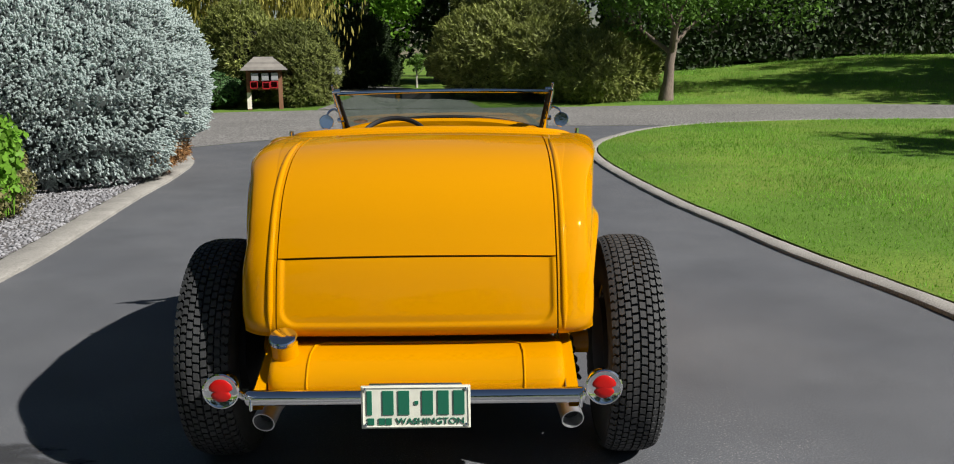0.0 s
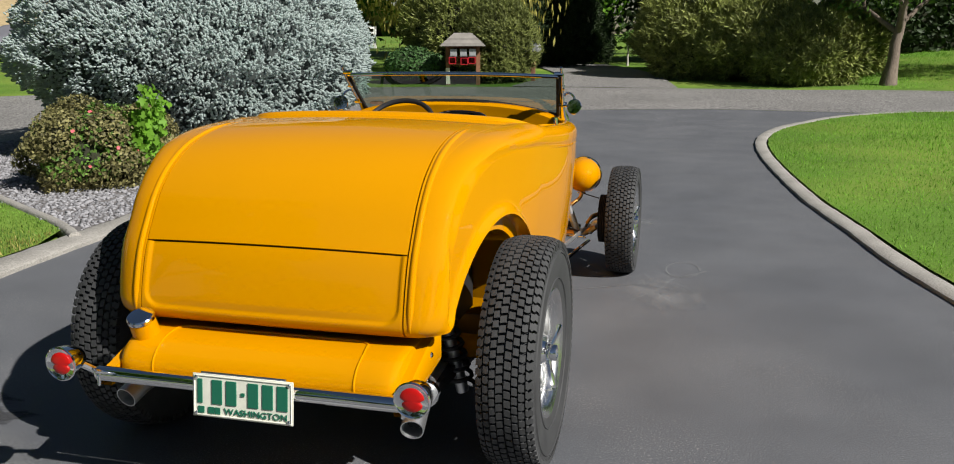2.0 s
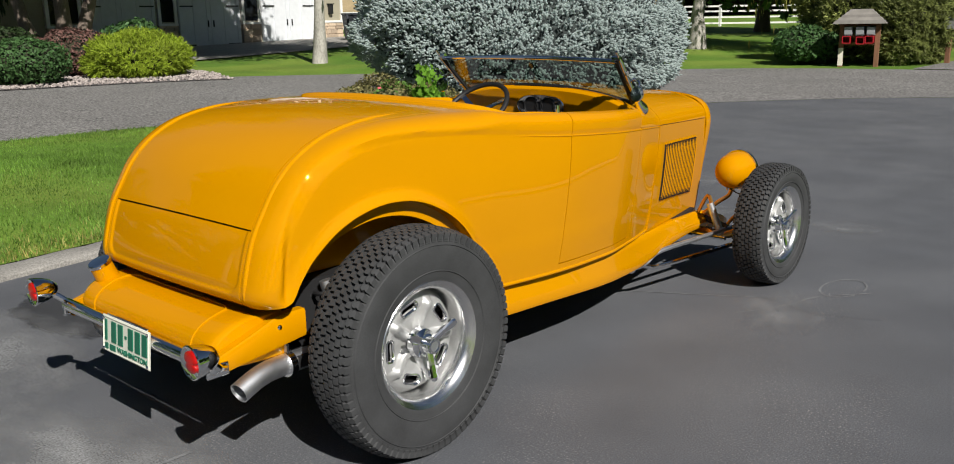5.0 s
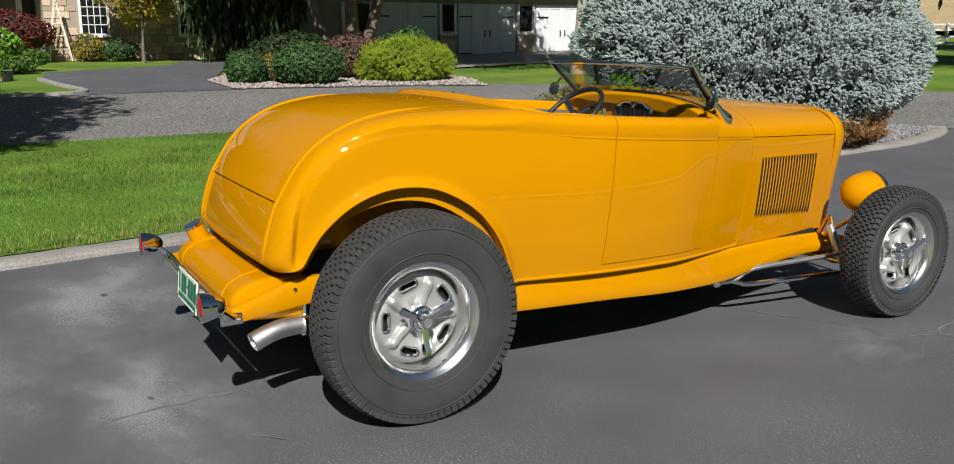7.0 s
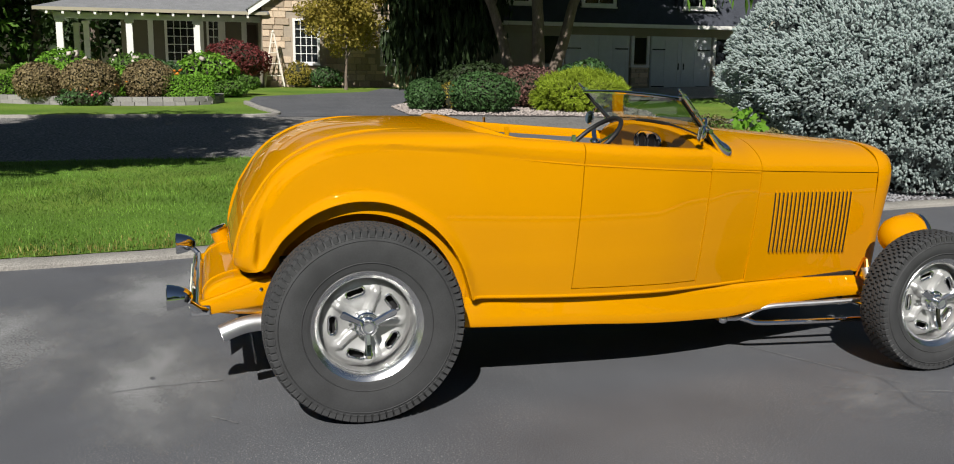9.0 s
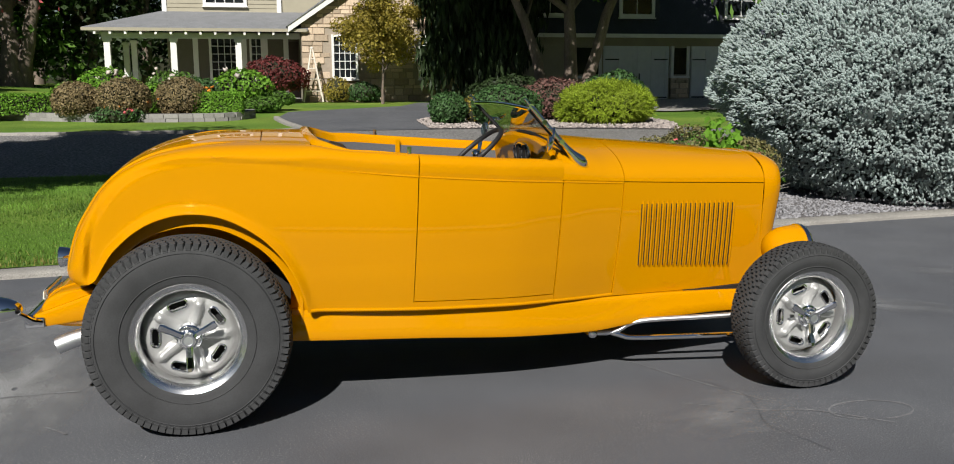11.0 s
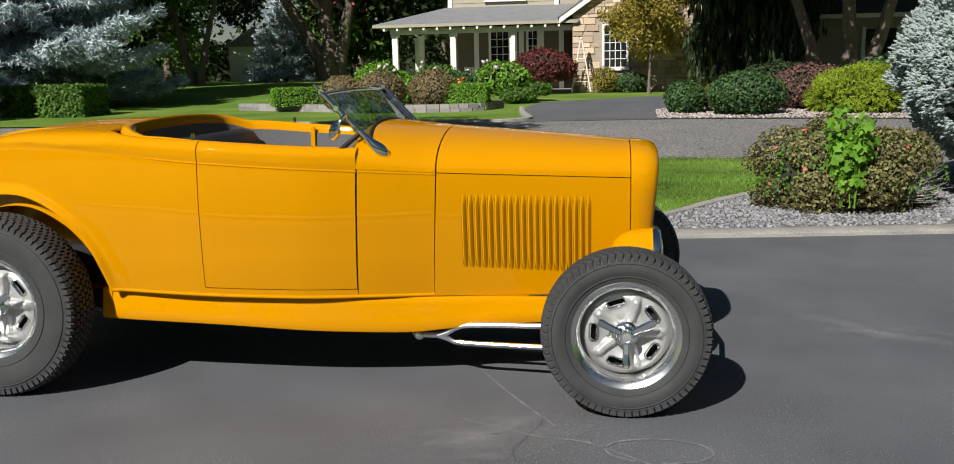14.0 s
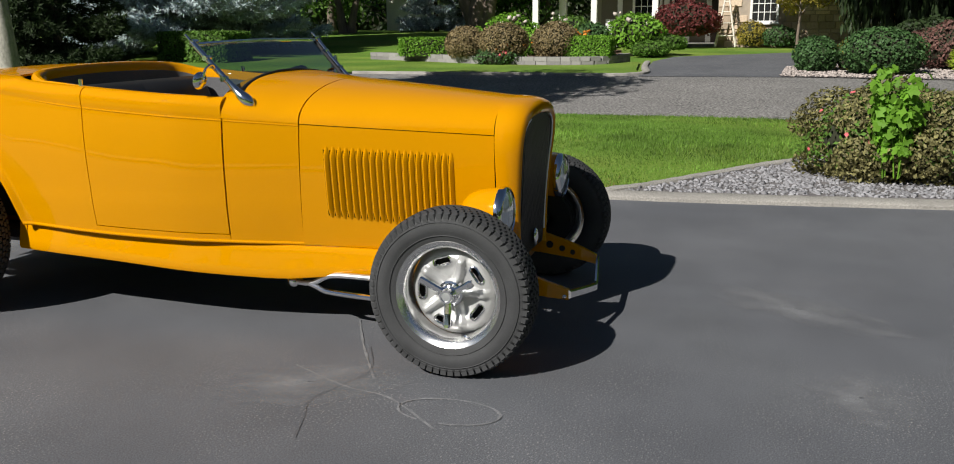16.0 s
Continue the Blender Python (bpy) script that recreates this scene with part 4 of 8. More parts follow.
for a, b in zip(pth, pth[1:]):
    ia, ib = [min(range(34), key=lambda j: abs(tp[j][0] - q[1]) + abs(tp[j][1] - q[2])) for q in (a, b)]
    m_ = 12
    for k in range(m_):
        t = k / m_
        j = ia + (ib - ia) * t
        j0 = int(j)
        f = j - j0
        q0, q1 = tp[j0], tp[min(33, j0 + 1)]
        pp.append((a[0] + (b[0] - a[0]) * t, q0[0] + (q1[0] - q0[0]) * f, q0[1] + (q1[1] - q0[1]) * f + 0.0015))
part("tank_bead", Geo().tube(pp, 0.0036, 8), M["paint"], tank)
m = Matrix.Translation((-0.415, -0.520, 0.540)) @ Matrix.Rotation(math.radians(22), 4, "X") @ Matrix.Rotation(math.radians(-90), 4, "Y")
part("filler_neck", Geo().revolve([(0.052, -0.05), (0.046, -0.02), (0.043, 0.0), (0.042, 0.052), (0.0, 0.052)], 32, m), M["paint"], tank)
part("filler_cap", Geo().revolve([(0.042, 0.050), (0.0445, 0.052), (0.0445, 0.063), (0.041, 0.067), (0.0, 0.069)], 32, m), M["chrome"], tank, "polished filler cap", smooth=30)
for s in (1, -1):
    rows = []
    for k in range(13):
        t = k / 12
        y = -0.64 + 0.36 * t
        top = 0.452 + 0.085 * min(1, t * 1.4) ** 1.1
        bot = 0.398 + 0.045 * t
        rows.append([(s * 0.468, y, bot), (s * 0.496, y, bot), (s * 0.500, y, bot + 0.012), (s * 0.500, y, top - 0.010), (s * 0.494, y, top), (s * 0.462, y, top)])
    r_ = part("rear_rail", Geo().grid(rows, close_v=True), M["paint"], chassis, "yellow tapered rail end beside the tank", smooth=40)
    part("rail_bolt", Geo().ball((s * 0.497, -0.385, 0.497), 0.010, 10, 6), M["chrome"], r_)
    # tail lamps
    c = Vector((s * 0.56, -0.735, 0.498))
    m = Matrix.Translation(c) @ Matrix.Rotation(math.radians(-90), 4, "Z")
    lamp = part("tail_lamp", Geo().revolve([(0.0, -0.085), (0.018, -0.080), (0.034, -0.062), (0.045, -0.036), (0.051, -0.010), (0.053, 0.004), (0.054, 0.010), (0.050, 0.013), (0.046, 0.010), (0.0, 0.008)], 36, m), M["chrome"], car, "chrome bullet tail lamp with red lens", smooth=40)
    out = []
    for k in range(48):
        a = math.tau * k / 48
        r = (0.0375 if math.sin(a) > 0 else 0.0345) * (1 - 0.34 * math.exp(-((math.sin(a) + 0.12) ** 2) / 0.030))
        out.append((r * math.cos(a), r * math.sin(a)))
    g = Geo()
    rows = [[(c.x + x * q, c.y - 0.007 - 0.7 * h, c.z + z * q) for x, z in out] for q, h in ((1.0, -0.002), (0.985, 0.003), (0.93, 0.006), (0.55, 0.010), (0.02, 0.011))]
    part("tail_lens", g.grid(rows, close_v=True), M["red_lens"], lamp, "red clover-shaped lens", smooth=60)
    part("lamp_arm", Geo().tube(spline([(c.x, c.y + 0.06, c.z - 0.02), (s * 0.545, -0.655, 0.462), (s * 0.525, -0.63, 0.438), (s * 0.500, -0.60, 0.425)], 10), 0.013, 10), M["chrome"], lamp)
    part("arm_plate", Geo().box(s * 0.5 - 0.004, s * 0.5 + 0.008, -0.665, -0.585, 0.400, 0.445), M["chrome"], lamp, bevel=0.006)
    # exhaust
    pipe = part("exhaust_pipe", Geo().tube(spline([(s * 0.44, 0.30, 0.33), (s * 0.455, -0.10, 0.345), (s * 0.465, -0.36, 0.350), (s * 0.478, -0.46, 0.346), (s * 0.490, -0.55, 0.318)], 26), 0.036, 20, cap=False), M["pipe"], chassis, "dull aluminium exhaust pipe", solid=0.003, smooth=60)
    # near-black disc paints the shade inside the pipe
    part("pipe_bore", Geo().revolve([(0.0, 0.0), (0.034, 0.0)], 20, Matrix.Translation((s * 0.482, -0.50, 0.336)) @ Matrix.Rotation(math.radians(-90), 4, "Z")), M["dark"], pipe, smooth=0)
    part("pipe_clamp", Geo().tube([(s * 0.467, -0.33, 0.350), (s * 0.469, -0.355, 0.350)], 0.043, 20), M["polished"], pipe)
    part("pipe_hanger", Geo().tube([(s * 0.467, -0.34, 0.39), (s * 0.470, -0.34, 0.45)], 0.012, 8), M["polished"], pipe)
    # coil-over and axle half
    part("shock_body", Geo().tube([(s * 0.52, -0.10, 0.27), (s * 0.46, -0.16, 0.60)], 0.022, 12), M["pipe"], chassis)
    coil = [(s * (0.52 - 0.06 * t) + 0.042 * math.cos(t * 44), -0.10 - 0.06 * t + 0.042 * math.sin(t * 44), 0.29 + 0.28 * t) for t in [k / 90 for k in range(91)]]
    part("coil_spring", Geo().tube(coil, 0.008, 6), M["black"], chassis)
part("rear_axle", Geo().tube([(-0.60, 0, 0.398), (-0.30, 0, 0.398), (-0.16, 0, 0.398), (-0.12, 0, 0.39), (0.12, 0, 0.39), (0.16, 0, 0.398), (0.30, 0, 0.398), (0.60, 0, 0.398)], [0.042, 0.042, 0.055, 0.13, 0.13, 0.055, 0.042, 0.042], 20), M["paint"], chassis, "yellow rear axle")
part("rear_spreader", Geo().tube([(-0.505, -0.640, 0.436), (0.505, -0.640, 0.436)], 0.024, 20), M["chrome"], chassis, "polished rear cross bar", smooth=40)
for s in (1, -1):
    part("spreader_end", Geo().ball((s * 0.507, -0.640, 0.436), 0.024, 16, 10, (0.6, 1, 1)), M["chrome"], chassis)

# number plate: raised bars in place of the figures, with the state's name below
plate = part("number_plate", Geo().box(-0.165, 0.165, -0.003, 0.0, -0.066, 0.066), M["white_plate"], car, "cream pressed number plate with green print", bevel=0.002)
plate.matrix_basis = pose(0.003, -0.668, 0.414, -6, 0, 0)
rim_ = [(-0.159, -0.004, -0.060), (0.159, -0.004, -0.060), (0.159, -0.004, 0.060), (-0.159, -0.004, 0.060), (-0.159, -0.004, -0.060)]
part("plate_rim", Geo().tube(rim_, 0.0022, 6), M["white_plate"], plate)
for k in range(6):
    x = -0.148 + k * 0.0475 + (0.024 if k > 2 else 0.0)
    wdt = 0.016 if k == 0 else 0.034
    part("figure_bar", Geo().box(x, x + wdt, -0.0062, -0.002, -0.024, 0.050), M["green_paint"], plate, bevel=0.001)
part("figure_bar", Geo().box(-0.0035, 0.008, -0.0062, -0.002, 0.008, 0.018), M["green_paint"], plate)
for x, wdt in ((-0.146, 0.020), (-0.112, 0.018), (-0.091, 0.018)):
    part("figure_bar", Geo().box(x, x + wdt, -0.0062, -0.002, -0.054, -0.034), M["green_paint"], plate)


def text_mesh(body_text, size, mat, parent, m, name="lettering", thick=0.001, width=None):
    cu = bpy.data.curves.new(name, "FONT")
    cu.body, cu.size, cu.extrude, cu.align_x, cu.align_y = body_text, size, thick, "CENTER", "CENTER"
    tmp = bpy.data.objects.new("tmp_text", cu)
    scene.collection.objects.link(tmp)
    dg = bpy.context.evaluated_depsgraph_get()
    dg.update()
    me = bpy.data.meshes.new_from_object(tmp.evaluated_get(dg))
    bpy.data.objects.remove(tmp)
    me.materials.clear()
    me.materials.append(mat)
    if width:
        xs = [v.co.x for v in me.vertices]
        k = width / (max(xs) - min(xs))
        for v in me.vertices:
            v.co.x *= k
    ob = new(name, me)
    ob.parent = parent
    ob.matrix_basis = m
    return ob


text_mesh("WASHINGTON", 0.027, M["green_paint"], plate, pose(0.044, -0.0045, -0.044, 90, 0, 0), "state_lettering", 0.0016, 0.205)
for x in (-0.152, 0.152):
    for z in (-0.055, 0.055):
        part("plate_bolt", Geo().ball((x, -0.005, z), 0.006, 10, 6), M["chrome"], plate)
part("plate_bracket", Geo().box(-0.14, 0.14, -0.001, 0.010, 0.03, 0.072), M["polished"], plate, bevel=0.003)


def arc_lettering(word, radius, first, step, size):
    """Raised letters set round a tyre's wall that looks to +x."""
    g = Geo()
    for i, ch in enumerate(word):
        ob = text_mesh(ch, size, M["rubber"], car, Matrix.Identity(4), "letter", 0.0012)
        a = math.radians(first + step * i)
        c, s_ = math.cos(a), math.sin(a)
        me = ob.data
        g.add([(v.co.z, radius * s_ + v.co.x * c + v.co.y * s_, radius * c - v.co.x * s_ + v.co.y * c) for v in me.vertices], [tuple(p.vertices) for p in me.polygons])
        bpy.data.objects.remove(ob)
        bpy.data.meshes.remove(me)
    return g


for ob in [o for o in car.children if o.name.startswith("front_wheel")]:
    g = arc_lettering("RADIAL", 0.286, -24, 5.2, 0.024)
    g.v = [(x + 0.0806, y, z) for x, y, z in g.v]
    part("tyre_lettering", g, M["rubber"], ob, "raised rubber lettering", smooth=0, clean=False)

# ---- the roadster: front end, lamps, windscreen, cockpit ----
for s in (1, -1):
    # hairpin radius rods
    hair = part("radius_rod", Geo().tube(spline([(s * 0.445, 1.815, 0.208), (s * 0.452, 1.88, 0.208), (s * 0.460, 1.93, 0.225), (s * 0.475, 2.02, 0.262), (s * 0.52, 2.35, 0.276), (s * 0.565, 2.66, 0.290)], 24), 0.0125, 10), M["pipe"], chassis, "polished hairpin radius rod")
    part("rod_lower", Geo().tube(spline([(s * 0.452, 1.88, 0.208), (s * 0.460, 1.94, 0.192), (s * 0.470, 2.00, 0.180), (s * 0.52, 2.35, 0.182), (s * 0.565, 2.66, 0.188)], 20), 0.0125, 10), M["chrome"], hair)
    part("rod_end", Geo().ball((s * 0.440, 1.795, 0.208), 0.026, 14, 10), M["chrome"], hair)
    part("rod_bracket", Geo().box(s * 0.40 - 0.02, s * 0.40 + 0.05, 1.765, 1.81, 0.200, 0.262), M["paint"], hair, bevel=0.006)
    # headlamp
    c = Vector((s * 0.505, 2.742, 0.590))
    m = Matrix.Translation(c) @ Matrix.Rotation(math.radians(90), 4, "Z")
    bucket = part("headlamp", Geo().revolve([(0.0, -0.112), (0.030, -0.108), (0.060, -0.092), (0.084, -0.064), (0.099, -0.025), (0.106, 0.015), (0.108, 0.050), (0.107, 0.062)], 40, m), M["paint"], car, "round yellow headlamp bucket with chrome bezel", smooth=60)
    part("lamp_bezel", Geo().revolve([(0.106, 0.058), (0.114, 0.060), (0.115, 0.074), (0.110, 0.088), (0.099, 0.094), (0.096, 0.088)], 40, m), M["chrome"], bucket, smooth=50)
    part("lamp_lens", Geo().revolve([(0.097, 0.088), (0.075, 0.097), (0.045, 0.104), (0.0, 0.107)], 40, m), M["lamp_glass"], bucket, "clear ribbed lens", smooth=60)
    part("lamp_stand", Geo().tube(spline([(c.x, c.y - 0.02, c.z - 0.10), (c.x - s * 0.01, 2.715, 0.452), (c.x - s * 0.055, 2.68, 0.415), (s * 0.38, 2.64, 0.345)], 14), [0.012] * 14, 10), M["copper"], bucket, "yellow curved lamp stand")
    for dx in (-0.02, 0.02):
        part("stand_bolt", Geo().ball((c.x + dx, c.y - 0.03, c.z - 0.103), 0.007, 8, 6), M["chrome"], bucket)
    part("lamp_cable", Geo().tube(spline([(c.x, c.y - 0.03, c.z - 0.10), (c.x + s * 0.05, 2.70, 0.475), (s * 0.62, 2.69, 0.46)], 10), 0.004, 6), M["black"], bucket)
    # brakes and steering bits inside the wheel
    drum = part("brake_drum_finned", Geo().revolve([(0.06, 0.0)] + [(r, h) for k in range(6) for r, h in ((0.150, -0.004 - k * 0.010), (0.150, -0.009 - k * 0.010), (0.138, -0.0095 - k * 0.010))] + [(0.06, -0.066)], 44, Matrix.Translation((s * 0.69, 2.69, 0.333)) @ (Matrix.Rotation(math.pi, 4, "Z") if s < 0 else Matrix.Identity(4))), M["dark"], chassis, "finned brake drum", smooth=30)
    part("brake_hose", Geo().tube(spline([(s * 0.63, 2.66, 0.36), (s * 0.58, 2.60, 0.34), (s * 0.53, 2.57, 0.27), (s * 0.44, 2.57, 0.29)], 14), 0.007, 8), M["black"], chassis)
    part("hose_fitting", Geo().tube(spline([(s * 0.62, 2.64, 0.37), (s * 0.59, 2.61, 0.36), (s * 0.56, 2.585, 0.315)], 8), 0.010, 8), M["copper"], chassis)
    part("front_shock", Geo().tube([(s * 0.50, 2.63, 0.24), (s * 0.44, 2.60, 0.42)], [0.022, 0.022], 12), M["pipe"], chassis)
    part("shock_mount", Geo().tube(spline([(s * 0.45, 2.60, 0.42), (s * 0.42, 2.61, 0.46), (s * 0.36, 2.62, 0.36)], 10), 0.011, 8), M["copper"], chassis)
    part("spindle", Geo().tube([(s * 0.56, 2.69, 0.24), (s * 0.60, 2.69, 0.30), (s * 0.68, 2.69, 0.333)], 0.024, 10), M["pipe"], chassis)
part("front_axle", Geo().tube(spline([(-0.60, 2.69, 0.28), (-0.52, 2.69, 0.235), (-0.40, 2.69, 0.225), (0.0, 2.69, 0.225), (0.40, 2.69, 0.225), (0.52, 2.69, 0.235), (0.60, 2.69, 0.28)], 30), 0.026, 14), M["copper"], chassis, "tubular dropped front axle")
part("tie_rod", Geo().tube([(-0.56, 2.57, 0.235), (0.56, 2.57, 0.235)], 0.011, 10), M["chrome"], chassis)
part("leaf_spring", Geo().tube(spline([(-0.50, 2.73, 0.26), (-0.25, 2.73, 0.315), (0.0, 2.73, 0.33), (0.25, 2.73, 0.315), (0.50, 2.73, 0.26)], 20), 0.018, 8), M["dark"], chassis)
part("engine_block", Geo().box(-0.24, 0.24, 1.95, 2.62, 0.30, 0.95), M["dark"], chassis, bevel=0.03)
part("oil_pan", Geo().box(-0.16, 0.16, 1.9, 2.55, 0.20, 0.32), M["dark"], chassis, bevel=0.02)

# windscreen
WSC = 0.022


def ws_pt(u, v):
    """u from -1 to 1 across, v from 0 at the foot to 1 at the top; the foot follows the rounded scuttle."""
    low_z = 1.066 + 0.070 * (1 - abs(u) ** 2.2)
    low_y = 1.632 + 0.012 * (1 - u * u)
    top_z = 1.268 + 0.010 * (1 - u * u)
    top_y = 1.442 + 0.006 * (1 - u * u)
    # the foot is cut where the slanting plane meets the scuttle
    f = (low_z - 1.066) / (1.272 - 1.066)
    y0, z0 = low_y - f * 0.19, low_z
    x = WSC + (0.512 + 0.030 * v) * u
    return Vector((x, y0 + (top_y - y0) * v, z0 + (top_z - z0) * v))


g = Geo().grid([[ws_pt(-1 + 2 * i / 24, j / 6) for j in range(7)] for i in range(25)])
pane = part("windscreen", g, M["glass"], car, "raked low windscreen in a slim bright frame", smooth=60)
pane.visible_shadow = False
edge = [ws_pt(-1 + 2 * i / 24, 1) for i in range(25)]
part("top_rail", Geo().tube(edge, 0.0095, 10), M["chrome"], pane)
part("foot_rail", Geo().tube([ws_pt(-1 + 2 * i / 24, 0.0) for i in range(25)], 0.009, 10), M["black"], pane, "black rubber foot seal")
for s in (1, -1):
    part("side_rail", Geo().tube([ws_pt(s, j / 6) for j in range(7)], 0.009, 10), M["dark"], pane)
    post_line = spline([(WSC + s * 0.562, 1.415, 1.312), (WSC + s * 0.560, 1.435, 1.290), (WSC + s * 0.548, 1.52, 1.195), (WSC + s * 0.540, 1.60, 1.112), (WSC + s * 0.538, 1.652, 1.058), (WSC + s * 0.536, 1.684, 1.032), (WSC + s * 0.530, 1.716, 1.008)], 26)
    post_rad = [0.006] * 3 + [0.0125] * 14 + [0.0135, 0.0155, 0.018, 0.022, 0.026, 0.028, 0.026, 0.018, 0.005]
    g = Geo().tube(post_line, post_rad, 14)
    post = part("windscreen_post", g, M["chrome"], pane, "chrome windscreen stanchion widening to a teardrop foot", smooth=60)
    for p in ((1.445, 1.280), (1.505, 1.212), (1.585, 1.125)):
        part("clamp", Geo().tube([(WSC + s * 0.525, *p), (WSC + s * 0.566, *p)], 0.012, 10), M["chrome"], pane)
    # round mirror on an arm
    mir = part("mirror", Geo().revolve([(0.0, -0.018), (0.022, -0.014), (0.034, -0.004), (0.038, 0.005), (0.035, 0.009), (0.0, 0.008)], 32, Matrix.Translation((WSC + s * 0.615, 1.512, 1.120)) @ Matrix.Rotation(math.radians(-90 - s * 12), 4, "Z") @ Matrix.Rotation(math.radians(-9), 4, "Y")), M["chrome"], pane, "round chrome peep mirror", smooth=40)
    part("mirror_arm", Geo().tube(spline([(WSC + s * 0.555, 1.545, 1.172), (WSC + s * 0.577, 1.545, 1.185), (WSC + s * 0.606, 1.535, 1.168), (WSC + s * 0.613, 1.525, 1.135)], 10), 0.006, 8), M["chrome"], mir)
part("sticker", Geo().revolve([(0.0, 0.0), (1.0, 0.0)], 24, Matrix.Translation(ws_pt(-0.86, 0.16) + Vector((0, -0.008, 0.003))) @ Matrix.Rotation(math.radians(-90), 4, "Z") @ Matrix.Rotation(math.radians(-45), 4, "Y") @ Matrix.Diagonal((1, 0.040, 0.013, 1))), M["soil"], pane, "small oval brown sticker", smooth=0)

# cockpit
ck = part("cockpit", Geo().box(-0.52, 0.52, 0.50, 1.62, 0.40, 0.44), M["grey_vinyl"], car, "dark grey carpeted cockpit")
lip = [(0.570, 1.565, 1.046), (0.612, 1.42, 1.056), (0.638, 1.25, 1.066), (0.650, 0.94, 1.088), (0.636, 0.76, 1.104), (0.606, 0.64, 1.110), (0.560, 0.565, 1.124), (0.49, 0.525, 1.136), (0.36, 0.508, 1.145), (0.18, 0.500, 1.151), (0.0, 0.498, 1.153)]
lip = lip + [(-x, y, z) for x, y, z in reversed(lip[:-1])]
ld = [p + Vector((0, 0, 0.013 * max(0.0, min(1.0, (0.66 - p.y) / 0.10)))) for p in spline(lip, 120)]
rows = [[(p.x, p.y - 0.022, p.z - 0.020), (p.x, p.y - 0.012, p.z - 0.004), (p.x, p.y, p.z), (p.x * 0.985, p.y + 0.012, p.z - 0.002), (p.x * 0.968, p.y + 0.020, p.z - 0.014), (p.x * 0.962, p.y + 0.022, p.z - 0.05)] for p in ld]
part("cockpit_rim", Geo().grid(rows), M["paint"], ck, "rolled yellow cockpit edge", smooth=60, solid=0.004)
rows = []
for p in ld:
    lim = half_w(p.y) - 0.10
    rows.append([(p.x * 0.958, p.y + 0.022, p.z - 0.045), (max(-lim, min(lim, p.x * 0.95)), p.y + 0.03, 0.80), (max(-lim + 0.04, min(lim - 0.04, p.x * 0.93)), p.y + 0.03, 0.42)])
part("side_trim", Geo().grid(rows), M["grey_vinyl"], ck, "dark grey trim panel", smooth=60, solid=0.01)


def cushion(name, w, prof, label):
    rows = []
    for x, k in ((-w, 0.80), (-w + 0.012, 0.93), (-w + 0.04, 1.0), (-0.01, 1.0), (-0.003, 0.985), (0.003, 0.985), (0.01, 1.0), (w - 0.04, 1.0), (w - 0.012, 0.93), (w, 0.80)):
        cy, cz = sum(p[0] for p in prof) / len(prof), sum(p[1] for p in prof) / len(prof)
        rows.append([(x, cy + (y - cy) * k, cz + (z - cz) * k) for y, z in prof])
    g = Geo().grid(rows, close_v=True)
    g.f.append(tuple(range(len(prof))))
    n0 = (len(rows) - 1) * len(prof)
    g.f.append(tuple(range(n0 + len(prof) - 1, n0 - 1, -1)))
    return part(name, g, M["black"], ck, label, smooth=50)


cushion("seat_back", 0.545, [(0.56, 0.62), (0.57, 1.00), (0.60, 1.058), (0.65, 1.075), (0.71, 1.058), (0.75, 1.00), (0.82, 0.75), (0.84, 0.62)], "black pleated bench backrest")
cushion("seat_cushion", 0.54, [(0.80, 0.58), (0.82, 0.66), (0.90, 0.70), (1.10, 0.70), (1.22, 0.68), (1.26, 0.62), (1.25, 0.50), (0.80, 0.48)], "black bench cushion")
# dash: panel below the scuttle's rear edge
rows = []
sec = top_section(1.582, 36)
for x, y, z in sec:
    rows.append([(x * 0.985, 1.572, z - 0.006), (x * 0.975, 1.562, z - 0.018), (x * 0.968, 1.564, z - 0.030), (x * 0.955, 1.568, min(z - 0.045, 0.90 if abs(x) > 0.5 else z - 0.045)), (x * 0.93, 1.578, 0.90)])
part("dashboard", Geo().grid(rows), M["paint"], ck, "painted yellow dashboard", smooth=45, solid=0.006)
gp = []
for q, h in ((1.0, 0.0), (1.0, 0.006), (0.96, 0.010), (0.93, 0.006), (0.0, 0.006)):
    gp.append([(0.045 + 0.150 * q * math.copysign(abs(math.cos(a)) ** 0.75, math.cos(a)), 1.556 - h, 1.036 + 0.056 * q * math.copysign(abs(math.sin(a)) ** 0.9, math.sin(a))) for a in [math.tau * k / 48 for k in range(48)]])
gauge = part("gauge_panel", Geo().grid(gp, close_v=True), M["polished"], ck, "oval engine-turned gauge cluster", smooth=35)
for x, r in ((-0.010, 0.043), (0.095, 0.043), (-0.070, 0.022), (0.155, 0.022), (0.043, 0.022)):
    dial = part("dial", Geo().revolve([(0.0, 0.001), (r * 0.9, 0.001), (r * 0.92, 0.006), (r, 0.006), (r, 0.0)], 28, Matrix.Translation((x, 1.549, 1.036)) @ Matrix.Rotation(math.radians(-90), 4, "Z")), M["black"], gauge, smooth=30)
